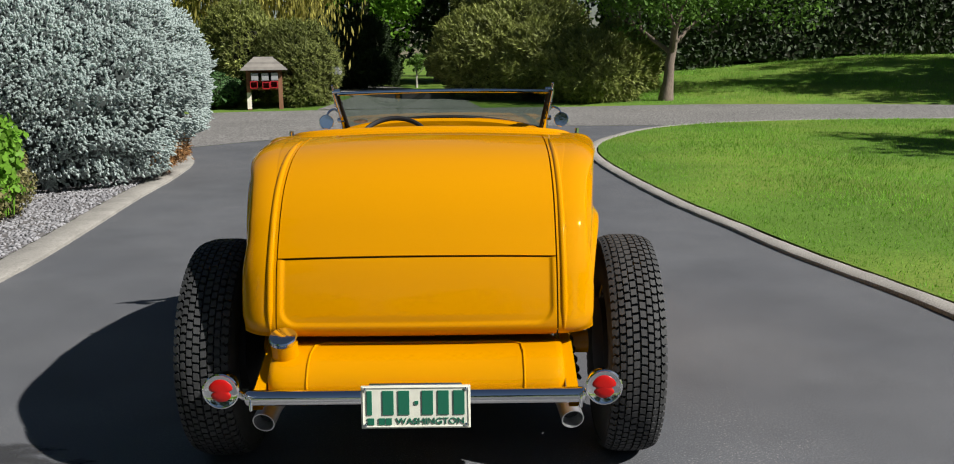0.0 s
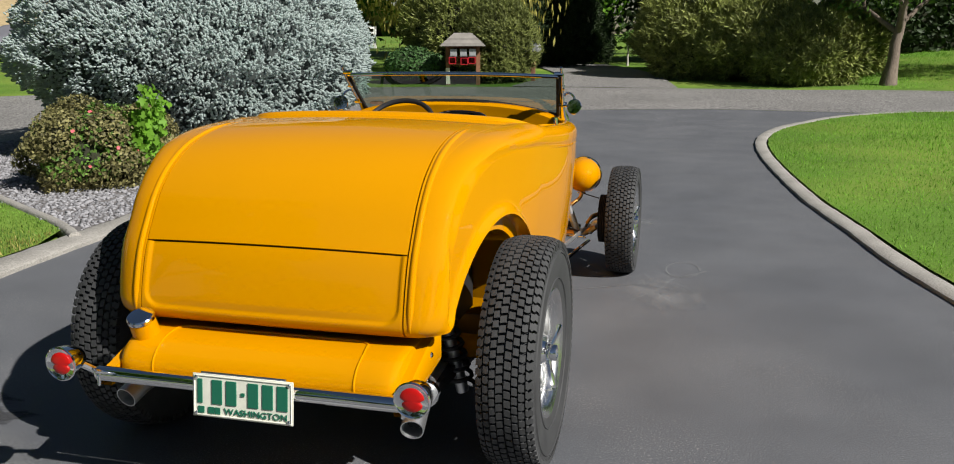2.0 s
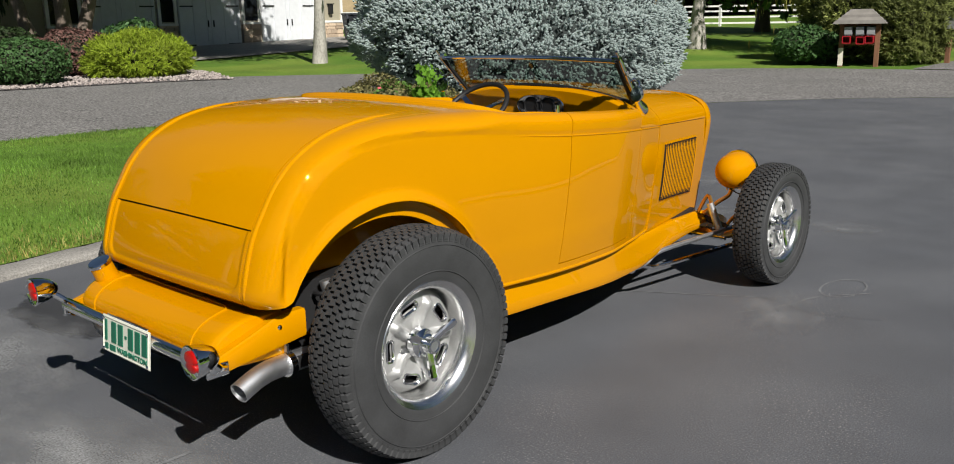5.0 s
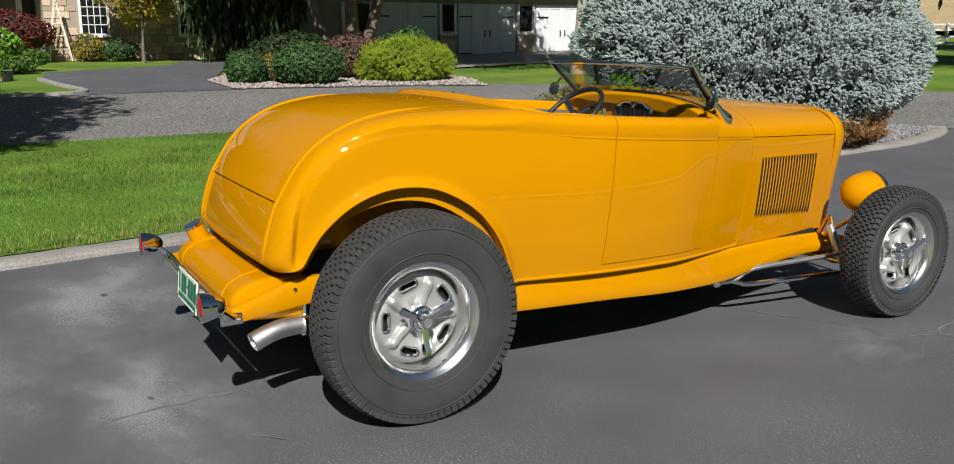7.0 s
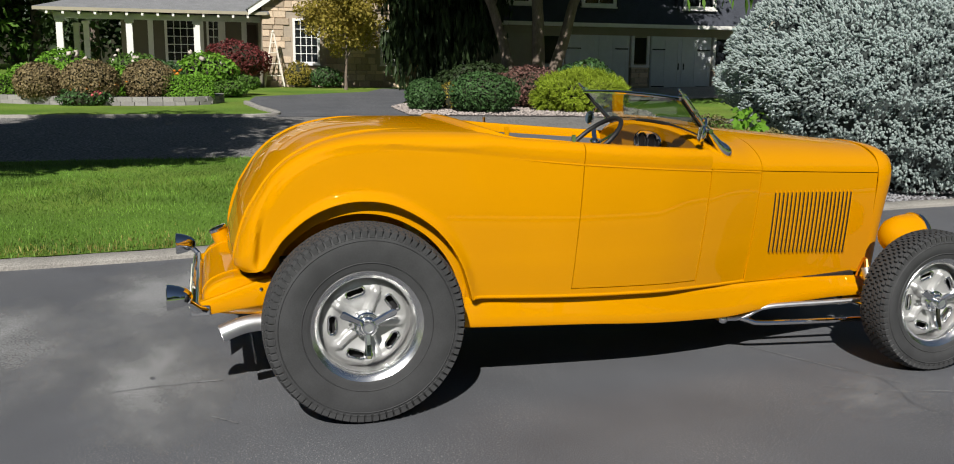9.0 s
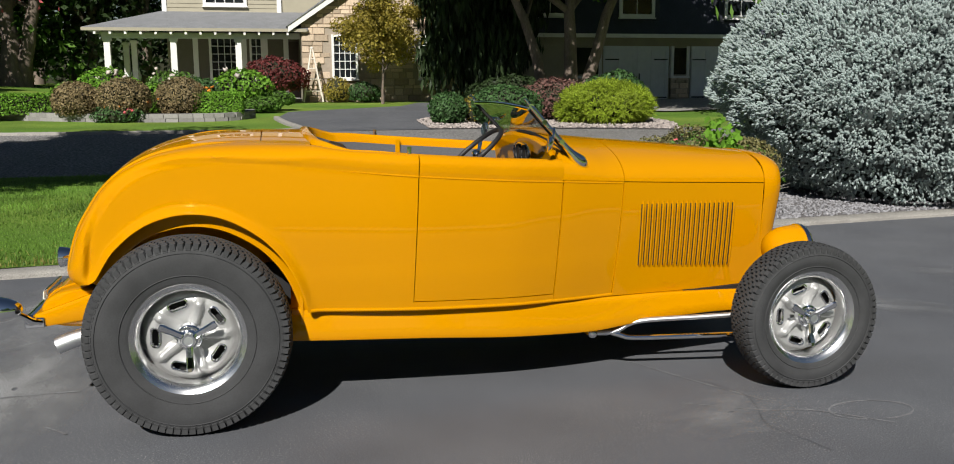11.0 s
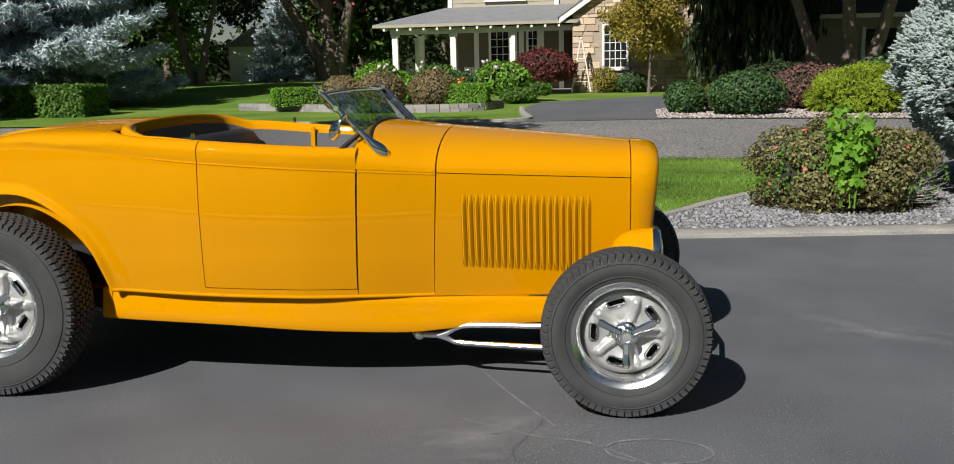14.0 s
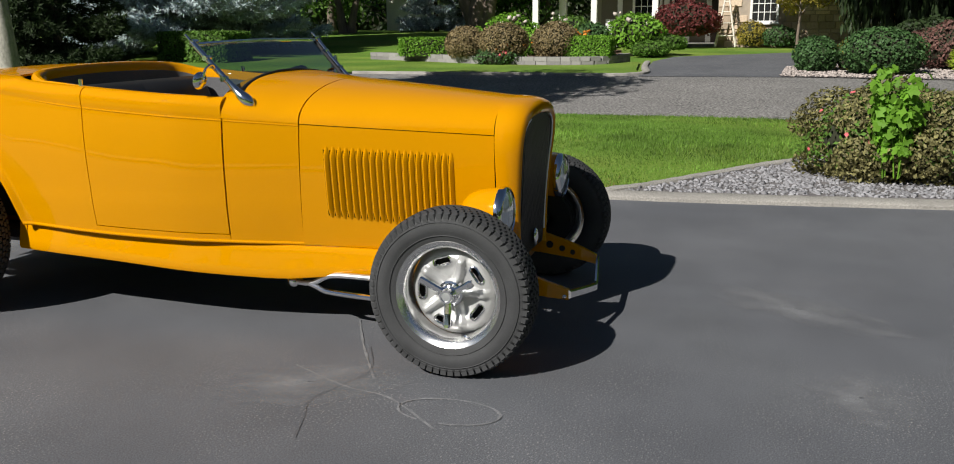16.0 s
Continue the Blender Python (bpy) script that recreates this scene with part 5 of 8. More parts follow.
# steering wheel and column
sw = Matrix.Translation((-0.230, 1.372, 1.022)) @ Matrix.Rotation(math.radians(40), 4, "X")
R_ = 0.178
ring = [sw @ Vector((R_ * math.cos(a), R_ * math.sin(a), 0)) for a in [math.tau * k / 48 for k in range(49)]]
wheel_s = part("steering_wheel", Geo().tube(ring, 0.0125, 10, cap=False), M["black"], ck, "black rim steering wheel with bright spokes")
for a in (30, 150, 270):
    a = math.radians(a)
    dx, dy = math.cos(a), math.sin(a)
    p0, p1 = Vector((dx * 0.02, dy * 0.02, -0.022)), Vector((dx * R_, dy * R_, 0))
    side_v = Vector((-dy, dx, 0)) * 0.013
    part("spoke", Geo().grid([[sw @ (p0 - side_v), sw @ (p0 + side_v)], [sw @ (p1 - side_v), sw @ (p1 + side_v)]]), M["chrome"], wheel_s, solid=0.004, smooth=0)
part("horn_button", Geo().ball(tuple(sw @ Vector((0, 0, -0.015))), 0.032, 16, 10, (1, 0.8, 0.8)), M["chrome"], wheel_s)
part("column", Geo().tube([sw @ Vector((0, 0, -0.02)), sw @ Vector((0, 0, -0.35))], 0.02, 12), M["chrome"], ck)
for s in (1, -1):
    part("trim_stud", Geo().tube([(s * 0.652, 0.90, 1.092), (s * 0.652, 0.90, 1.122)], 0.009, 10), M["chrome"], ck)
for s in (1, -1):
    part("jamb_bracket", Geo().box(s * 0.600 - 0.006, s * 0.600 + 0.006, 1.005, 1.030, 0.90, 1.072), M["paint"], ck, "yellow door jamb bracket", bevel=0.003)

# ---- plants ----
M["spruce"] = leaf_material("blue_spruce_needles", (0.470, 0.545, 0.528), back=0.34, rough=0.75, island=0.12, vary=0.12, scale=1.2)
# near-black, so the shade between the shoots is put into the colour
M["spruce_shade_core"] = material("spruce_shade_core", (0.035, 0.044, 0.042), rough=0.95, vary=0.3, scale=6)
M["dry"] = leaf_material("dry_needles", (0.36, 0.20, 0.085), back=0.1, rough=0.8, island=0.45)
M["boxwood"] = leaf_material("boxwood_leaf", (0.055, 0.118, 0.036), back=0.2, island=0.4)
M["hedge_leaf"] = leaf_material("hedge_leaf", (0.150, 0.310, 0.030), back=0.3, island=0.35)
M["lime_leaf"] = leaf_material("lime_conifer", (0.30, 0.39, 0.035), back=0.3, island=0.35)
M["barberry"] = leaf_material("bronze_leaf", (0.165, 0.085, 0.070), back=0.2, island=0.45)
M["olive_leaf"] = leaf_material("olive_bronze_leaf", (0.215, 0.165, 0.082), back=0.2, island=0.45)
M["rose_leaf"] = leaf_material("olive_rust_leaf", (0.190, 0.175, 0.072), back=0.25, island=0.6, vary=0.35, scale=5.0)
M["red_leaf"] = leaf_material("dark_red_leaf", (0.140, 0.034, 0.032), back=0.25, island=0.45)
M["green_leaf"] = leaf_material("green_leaf", (0.105, 0.205, 0.034), back=0.35, island=0.4)
M["bright_leaf"] = leaf_material("bright_leaf", (0.175, 0.365, 0.036), back=0.45, island=0.3)
M["gold_leaf"] = leaf_material("golden_leaf", (0.33, 0.27, 0.050), back=0.4, island=0.4)
M["willow_leaf"] = leaf_material("weeping_leaf", (0.34, 0.31, 0.075), back=0.35, island=0.45)
M["pine_leaf"] = leaf_material("pine_needles", (0.230, 0.260, 0.070), back=0.15, island=0.4)
M["juniper_leaf"] = leaf_material("juniper_needles", (0.160, 0.185, 0.050), back=0.15, island=0.4)
# leaf green taken nearly to black: deep shade put into the colour
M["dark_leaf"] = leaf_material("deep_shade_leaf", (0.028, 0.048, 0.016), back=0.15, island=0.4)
M["grey_conifer"] = leaf_material("grey_blue_needles", (0.48, 0.56, 0.58), back=0.1, island=0.35)
M["bloom_white"] = leaf_material("pale_bloom", (0.75, 0.68, 0.60), back=0.3, island=0.15)
M["bloom_pink"] = leaf_material("pink_bloom", (0.75, 0.16, 0.18), back=0.3, island=0.35)
M["bloom_orange"] = leaf_material("orange_bloom", (0.80, 0.30, 0.04), back=0.3, island=0.35)
# near-black filling colour: paints the shade inside shrubs and woods
M["leaf_shade_core"] = material("painted_leaf_shade", (0.026, 0.028, 0.013), rough=0.95, vary=0.3, scale=7)
M["bark"] = material("grey_brown_bark", (0.16, 0.125, 0.10), rough=0.95, vary=0.3, scale=4, fine=0.3, fine_scale=40, bump=0.02, bump_scale=22, stretch=(1, 1, 0.25))
M["pale_bark"] = material("pale_bark", (0.34, 0.32, 0.285), rough=0.9, vary=0.35, scale=3, fine=0.3, fine_scale=30, bump=0.015, bump_scale=20, stretch=(1, 1, 0.5))

LEAF_V = [(0, -0.5, 0.0), (0.28, 0.0, 0.10), (0, 0.5, 0.0), (-0.28, 0.0, 0.10)]
LEAF_F = [(0, 1, 2), (0, 2, 3)]
# a tuft: a spike with side needles, along +z
_t = [(-0.10, 0, 0), (0.10, 0, 0), (0, 0, 1.0), (0, -0.10, 0), (0, 0.10, 0), (0, 0, 1.0)]
_tf = [(0, 1, 2), (3, 4, 5)]
for _k in range(6):
    _a = math.tau * _k / 6
    _z = 0.15 + 0.45 * (_k % 3) / 2
    _d = (math.cos(_a), math.sin(_a))
    _n = len(_t)
    _t += [(-_d[1] * 0.09, _d[0] * 0.09, _z), (_d[1] * 0.09, -_d[0] * 0.09, _z), (_d[0] * 0.50, _d[1] * 0.50, _z + 0.34)]
    _tf.append((_n, _n + 1, _n + 2))
TUFT_V, TUFT_F = _t, _tf
# a plump spruce shoot: a rounded finger with needles standing off it, along +z
_t, _tf = [], []
for _z, _r in ((0.05, 0.17), (0.55, 0.25)):
    _t += [(_r * math.cos(math.tau * _k / 4 + _z), _r * math.sin(math.tau * _k / 4 + _z), _z) for _k in range(4)]
_t.append((0, 0, 1.0))
for _k in range(4):
    _a, _b = _k, (_k + 1) % 4
    _tf += [(_a, _b, _b + 4), (_a, _b + 4, _a + 4), (_a + 4, _b + 4, 8)]
for _k in range(7):
    _a = math.tau * _k / 7 * 2.0 + 0.3
    _z = 0.12 + 0.7 * _k / 6
    _d = (math.cos(_a), math.sin(_a))
    _n = len(_t)
    _t += [(_d[0] * 0.15 - _d[1] * 0.07, _d[1] * 0.15 + _d[0] * 0.07, _z), (_d[0] * 0.15 + _d[1] * 0.07, _d[1] * 0.15 - _d[0] * 0.07, _z), (_d[0] * 0.37, _d[1] * 0.37, _z + 0.22)]
    _tf.append((_n, _n + 1, _n + 2))
SHOOT_V, SHOOT_F = _t, _tf


def lumpy(n, rng, radii, lumps=40, depth=0.12, low=-0.9):
    """n places on an uneven ellipsoid, with outward normals."""
    d = unit(rng.normal(size=(int(n * 1.8), 3)))
    d = d[d[:, 2] > low][:n]
    c = unit(rng.normal(size=(lumps, 3)))
    near = (d @ c.T).max(axis=1)
    k = 1 - depth + depth * np.clip((near - 0.80) / 0.20, 0, 1) * 1.6
    p = d * np.asarray(radii) * k[:, None]
    nrm = unit(d / np.asarray(radii))
    return p, nrm


def core_mesh(name, radii, k=0.86, low=0.0, seed=1):
    g = Geo()
    rng = random.Random(seed)
    pts = []
    for i in range(11):
        t = math.pi * i / 10
        pts.append([(radii[0] * k * math.sin(t) * math.cos(a) * rng.uniform(0.93, 1.03), radii[1] * k * math.sin(t) * math.sin(a) * rng.uniform(0.93, 1.03), radii[2] * k * math.cos(t)) for a in [math.tau * j / 18 for j in range(18)]])
    return g.grid(pts, close_v=True)


def shrub(name, label, category, at, radii, mat, leaves=2600, size=0.06, lift=0.9, group="", seed=1, depth=0.14, lumps=40, box=False, spiky=False):
    """A clipped or loose shrub: shaded core, many leaves, short stems."""
    rng = np.random.default_rng(seed)
    top = thing(name, label, category, group, (at[0], at[1], gz(at[0], at[1])))
    if box:
        q = rng.uniform(-1, 1, size=(leaves, 3))
        ax = rng.integers(0, 3, leaves)
        sgn = np.where(rng.random(leaves) < 0.5, -1.0, 1.0)
        sgn[ax == 2] = 1
        q[np.arange(leaves), ax] = sgn
        p = q * np.asarray(radii) * (1 + rng.normal(scale=0.03, size=(leaves, 1)))
        nrm = np.zeros_like(p)
        nrm[np.arange(leaves), ax] = sgn
        p += rng.normal(scale=0.02, size=p.shape)
    else:
        p, nrm = lumpy(leaves, rng, radii, lumps, depth, -0.75)
        p *= rng.uniform(0.84, 1.05, size=(len(p), 1))
    zc = radii[2] * lift
    p = p + np.array([0, 0, zc])
    keep = p[:, 2] > 0.02
    p, nrm = p[keep], nrm[keep]
    nn = unit(nrm + rng.normal(scale=0.55, size=p.shape))
    a, b = frames_of(nn, rng)
    s = (size * rng.uniform(0.65, 1.35, size=len(p)))[:, None]
    if spiky:
        nn = unit(nrm + np.array([0, 0, 0.55]) + rng.normal(scale=0.30, size=p.shape))
        a, b = frames_of(nn, rng)
        foliage = new("foliage", strew("foliage", TUFT_V, TUFT_F, p, a * s, b * s, nn * s * 1.25, mat))
    else:
        foliage = new("foliage", strew("foliage", LEAF_V, LEAF_F, p, a * s, b * s, nn * s, mat))
    foliage.parent = top
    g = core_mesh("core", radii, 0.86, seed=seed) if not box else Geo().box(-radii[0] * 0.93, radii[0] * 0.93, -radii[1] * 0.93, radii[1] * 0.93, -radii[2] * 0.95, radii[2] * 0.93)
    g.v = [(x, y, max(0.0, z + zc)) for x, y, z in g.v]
    part("core", g, M["leaf_shade_core"], top, smooth=60)
    return top


def limbs(g, base, direction, length, radius, depth, rng, ends, bend=0.25):
    """A tapered limb that forks."""
    pts, rad = [Vector(base)], [radius]
    d = Vector(direction).normalized()
    n = 6
    for k in range(n):
        d = (d + Vector((rng.uniform(-bend, bend), rng.uniform(-bend, bend), rng.uniform(-bend * 0.3, bend * 0.6))) * 0.5).normalized()
        pts.append(pts[-1] + d * (length / n))
        rad.append(radius * (1 - 0.45 * (k + 1) / n))
    g.tube(pts, rad, 9 if radius > 0.05 else 6, cap=True)
    ends.append(pts[-1].copy())
    if depth > 0:
        for k in range(3 if depth > 1 else 2):
            i = rng.choice((3, 4, 5, 6))
            side = Vector((rng.uniform(-1, 1), rng.uniform(-1, 1), rng.uniform(0.1, 0.8)))
            limbs(g, pts[i], (d * 0.6 + side * 0.8), length * rng.uniform(0.55, 0.75), rad[i] * 0.62, depth - 1, rng, ends, bend)


def tree(name, label, at, trunks, height, spread, leaf_mat, bark_mat, leaves=9000, size=0.14, seed=1, crown_low=0.35, droop=0.0, group="", blobs=46, crown_shift=(0, 0), blob_r=0.24):
    """A tree: tapered trunk or trunks with forking limbs, and a crown of leaves in uneven clumps with gaps between."""
    rng, r2 = np.random.default_rng(seed), random.Random(seed)
    top = thing(name, label, "tree", group, (at[0], at[1], gz(at[0], at[1]) - 0.05))
    ends = []
    for dx, dy, lean_x, lean_y, rad, ln in trunks:
        g = Geo()
        base = Vector((dx, dy, 0))
        pts = [base + Vector((0, 0, -0.1))]
        rr = [rad * 1.45]
        for k in range(1, 9):
            t = k / 8
            pts.append(base + Vector((lean_x * t ** 1.2 + r2.uniform(-1, 1) * rad * 0.25, lean_y * t ** 1.2 + r2.uniform(-1, 1) * rad * 0.25, ln * t)))
            rr.append(rad * (1.12 if k == 1 else 1 - 0.45 * t))
        g.tube(pts, rr, 14)
        for k in range(4):
            i = r2.choice((5, 6, 7, 8))
            a = r2.uniform(0, math.tau)
            limbs(g, pts[i], (math.cos(a), math.sin(a), 0.75), height * 0.26, rr[i] * 0.6, 2, r2, ends)
        part("trunk", g, bark_mat, top, smooth=60, clean=False)
    cz0, cz1 = height * crown_low, height
    cs = unit(rng.normal(size=(blobs, 3))) * (rng.random((blobs, 1)) ** 0.4)
    mid = np.array([crown_shift[0], crown_shift[1], (cz0 + cz1) / 2])
    cs = mid + cs * np.array([spread, spread, (cz1 - cz0) / 2])
    if ends:
        e = np.array([tuple(q) for q in ends])
        e = e[rng.integers(0, len(e), min(len(e), blobs // 2))]
        cs = np.vstack([cs, e])
    k = rng.integers(0, len(cs), leaves)
    br = spread * blob_r * rng.uniform(0.6, 1.35, size=len(cs))
    q = unit(rng.normal(size=(leaves, 3))) * (rng.random((leaves, 1)) ** 0.33)
    p = cs[k] + q * br[k][:, None] * np.array([1.15, 1.15, 0.75])
    if droop:
        p[:, 2] -= np.abs(rng.normal(scale=droop, size=leaves)) * (1.0 - rng.random(leaves) ** 2)
        nn = unit(rng.normal(size=(leaves, 3)) * np.array([1, 1, 0.15]))
        b = np.tile(np.array([[0.0, 0.0, 1.0]]), (leaves, 1)) + rng.normal(scale=0.15, size=(leaves, 3))
        b = unit(b)
        a = unit(np.cross(b, nn))
        stretch = 2.2
    else:
        nn = unit(q * 0.7 + rng.normal(scale=0.6, size=(leaves, 3)) + np.array([0, 0, 0.5]))
        a, b = frames_of(nn, rng)
        stretch = 1.0
    keep = p[:, 2] > 0.25
    p, nn, a, b = p[keep], nn[keep], a[keep], b[keep]
    s = (size * rng.uniform(0.6, 1.4, size=len(p)))[:, None]
    crown = new("crown", strew("crown", LEAF_V, LEAF_F, p, a * s, b * s * stretch, nn * s, leaf_mat))
    crown.parent = top
    return top


def conifer(name, label, at, height, radius, mat, tufts=9000, size=0.16, seed=1, group="", bark=None, low=0.06, tiers=13):
    """A spruce: a straight trunk and whorls of drooping boughs set with tufts."""
    rng = np.random.default_rng(seed)
    top = thing(name, label, "tree", group, (at[0], at[1], gz(at[0], at[1]) - 0.05))
    part("trunk", Geo().tube([(0, 0, 0), (0, 0, height * 0.5), (0, 0, height)], [0.028 * height, 0.015 * height, 0.004], 10), bark or M["bark"], top)
    n_b = tiers * 9
    zb = rng.uniform(low, 0.97, n_b) * height
    ang = rng.uniform(0, math.tau, n_b)
    ln = radius * (1 - (zb / height)) ** 0.8 * rng.uniform(0.78, 1.12, n_b) + 0.1
    k = rng.choice(n_b, tufts, p=(ln ** 1.5) / (ln ** 1.5).sum())
    t = rng.random(tufts) ** 0.55
    out = np.stack([np.cos(ang), np.sin(ang)], 1)[k]
    side = np.stack([-np.sin(ang), np.cos(ang)], 1)[k]
    spread = rng.normal(scale=0.16, size=tufts) * ln[k] * (0.35 + 0.65 * (1 - t)) + rng.normal(scale=0.05, size=tufts)
    p = np.zeros((tufts, 3))
    p[:, :2] = out * (ln[k] * t)[:, None] + side * spread[:, None]
    p[:, 2] = zb[k] - 0.22 * ln[k] * np.sin(t * 2.2) + rng.normal(scale=0.07, size=tufts) + 0.06 * ln[k] * t ** 3
    p[:, 2] = np.maximum(p[:, 2], 0.1)
    d = np.zeros((tufts, 3))
    d[:, :2] = out * 0.8 + side * (np.sign(spread) * 0.5)[:, None]
    d[:, 2] = 0.10
    d = unit(d + rng.normal(scale=0.25, size=d.shape))
    a, b = frames_of(d, rng)
    s = (size * rng.uniform(0.7, 1.35, size=tufts))[:, None]
    boughs = new("crown", strew("crown", TUFT_V, TUFT_F, p, a * s * 0.9, b * s * 0.9, d * s, mat))
    boughs.parent = top
    return top


# the globe spruce in the gravel bed
def globe_spruce():
    rng = np.random.default_rng(11)
    cx, cy, R, Hh = -5.32, 7.78, 2.26, 2.72
    top = thing("globe_spruce", "huge mounded blue-grey spruce with a browned skirt in the gravel bed", "shrub", at=(cx, cy, 0.02))
    zr, zm = Hh * 0.60, Hh * 0.42

    def shape(d, k):
        """A place on the mound: undercut towards the ground, but for the lobe that leans over the kerb."""
        p = d * R * k[:, None]
        p[:, 2] = d[:, 2] * zr * k + zm
        flat = unit(d * np.array([1, 1, 0]))
        east = np.clip(flat[:, 0] * 0.95 - flat[:, 1] * 0.30, 0, 1)
        south = np.clip(-flat[:, 1] * 0.9 - flat[:, 0] * 0.3, 0, 1)
        foot = 0.70 + 0.45 * south
        low = np.clip((foot - p[:, 2]) / foot, 0, 1)
        p[:, :2] *= (1 - (0.17 + 0.18 * south - 0.15 * east) * low ** 1.2)[:, None]
        return p

    clumps = 21000
    d = unit(rng.normal(size=(clumps * 2, 3)))
    d = d[d[:, 2] > -0.66][:clumps]
    # sprays: flat-lying lumps with dark clefts between them
    wide = np.array([1.0, 1.0, 1.9])
    lumps = unit(rng.normal(size=(430, 3)))
    far = np.full(len(d), 9.0)
    for c in lumps:
        far = np.minimum(far, (((d - c) * wide) ** 2).sum(1))
    bump = np.clip(1 - np.sqrt(far) / 0.172, 0, 1)
    k = 0.930 + 0.076 * bump ** 0.8 + rng.normal(scale=0.006, size=len(d))
    hole = unit(rng.normal(size=(34, 3)) * np.array([1, 1, 0.6]))
    gap = np.full(len(d), 9.0)
    for c in hole:
        gap = np.minimum(gap, (((d - c) * np.array([1, 1, 2.4])) ** 2).sum(1))
    gap = np.clip(1 - np.sqrt(gap) / 0.10, 0, 1)
    k -= 0.075 * gap
    keep = rng.random(len(d)) < np.clip(0.65 + 4.0 * bump, 0, 1) * (1 - 0.8 * gap)
    # sparser on the side away from the driveway
    keep &= (rng.random(len(d)) < 0.35) | (d[:, 1] * 0.6 - d[:, 0] * 0.8 < 0.30)
    d, k = d[keep], k[keep]
    c = shape(d, k)
    per = 3
    n = len(c) * per
    base = np.repeat(c, per, axis=0)
    nd = np.repeat(unit(d * np.array([1, 1, 1.15])), per, axis=0)
    q = rng.normal(scale=0.021, size=(n, 3))
    p = base + q
    dirn = unit(nd + unit(q) * 0.50 + np.array([0, 0, 0.25]) + rng.normal(scale=0.18, size=(n, 3)))
    keep = p[:, 2] > 0.04
    p, dirn = p[keep], dirn[keep]
    a, b = frames_of(dirn, rng)
    s = (0.047 * rng.uniform(0.7, 1.3, size=len(p)))[:, None]
    # browned sprays low down towards the driveway's far end
    toward = p[:, 0] * 0.60 + p[:, 1] * 0.80
    brown = (p[:, 2] < 0.60 - 0.25 * rng.random(len(p))) & (toward > 0.9) & (p[:, 1] > -0.35)
    for nm, sel, mt, sc in (("crown", ~brown, M["spruce"], 1.0), ("dry_skirt", brown, M["dry"], 1.1)):
        form = (SHOOT_V, SHOOT_F) if nm == "crown" else (TUFT_V, TUFT_F)
        ob = new(nm, strew(nm, *form, p[sel], (a * s * sc)[sel], (b * s * sc)[sel], (dirn * s * sc)[sel], mt))
        ob.parent = top
        if nm == "dry_skirt":
            tagged(ob, "dry rust-brown lower twigs")
    m_ = 2600
    ang, rad = rng.uniform(-0.15, 2.3, m_), rng.uniform(1.45, 2.25, m_)
    lie = np.stack([rad * np.cos(ang), rad * np.sin(ang), rng.uniform(0.03, 0.10, m_)], 1)
    lie = lie[lie[:, 0] < 1.36 - 0.45 * np.clip(lie[:, 1] - 1.0, 0, 2)]
    m_ = len(lie)
    dn = unit(rng.normal(size=(m_, 3)) * np.array([1, 1, 0.25]))
    a, b = frames_of(dn, rng)
    fallen = new("fallen_needles", strew("fallen_needles", TUFT_V, TUFT_F, lie, a * 0.05, b * 0.05, dn * 0.07, M["dry"]))
    fallen.parent = top
    # added filling mesh whose dark colour paints the shade in the clefts
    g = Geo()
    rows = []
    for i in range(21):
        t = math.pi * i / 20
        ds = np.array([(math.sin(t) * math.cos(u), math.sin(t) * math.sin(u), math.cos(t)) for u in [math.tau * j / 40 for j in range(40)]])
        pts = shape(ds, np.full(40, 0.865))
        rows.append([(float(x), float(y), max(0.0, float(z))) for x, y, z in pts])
    part("dark_core", g.grid(rows, close_v=True), M["spruce_shade_core"], top, smooth=60)
    return top


globe_spruce()


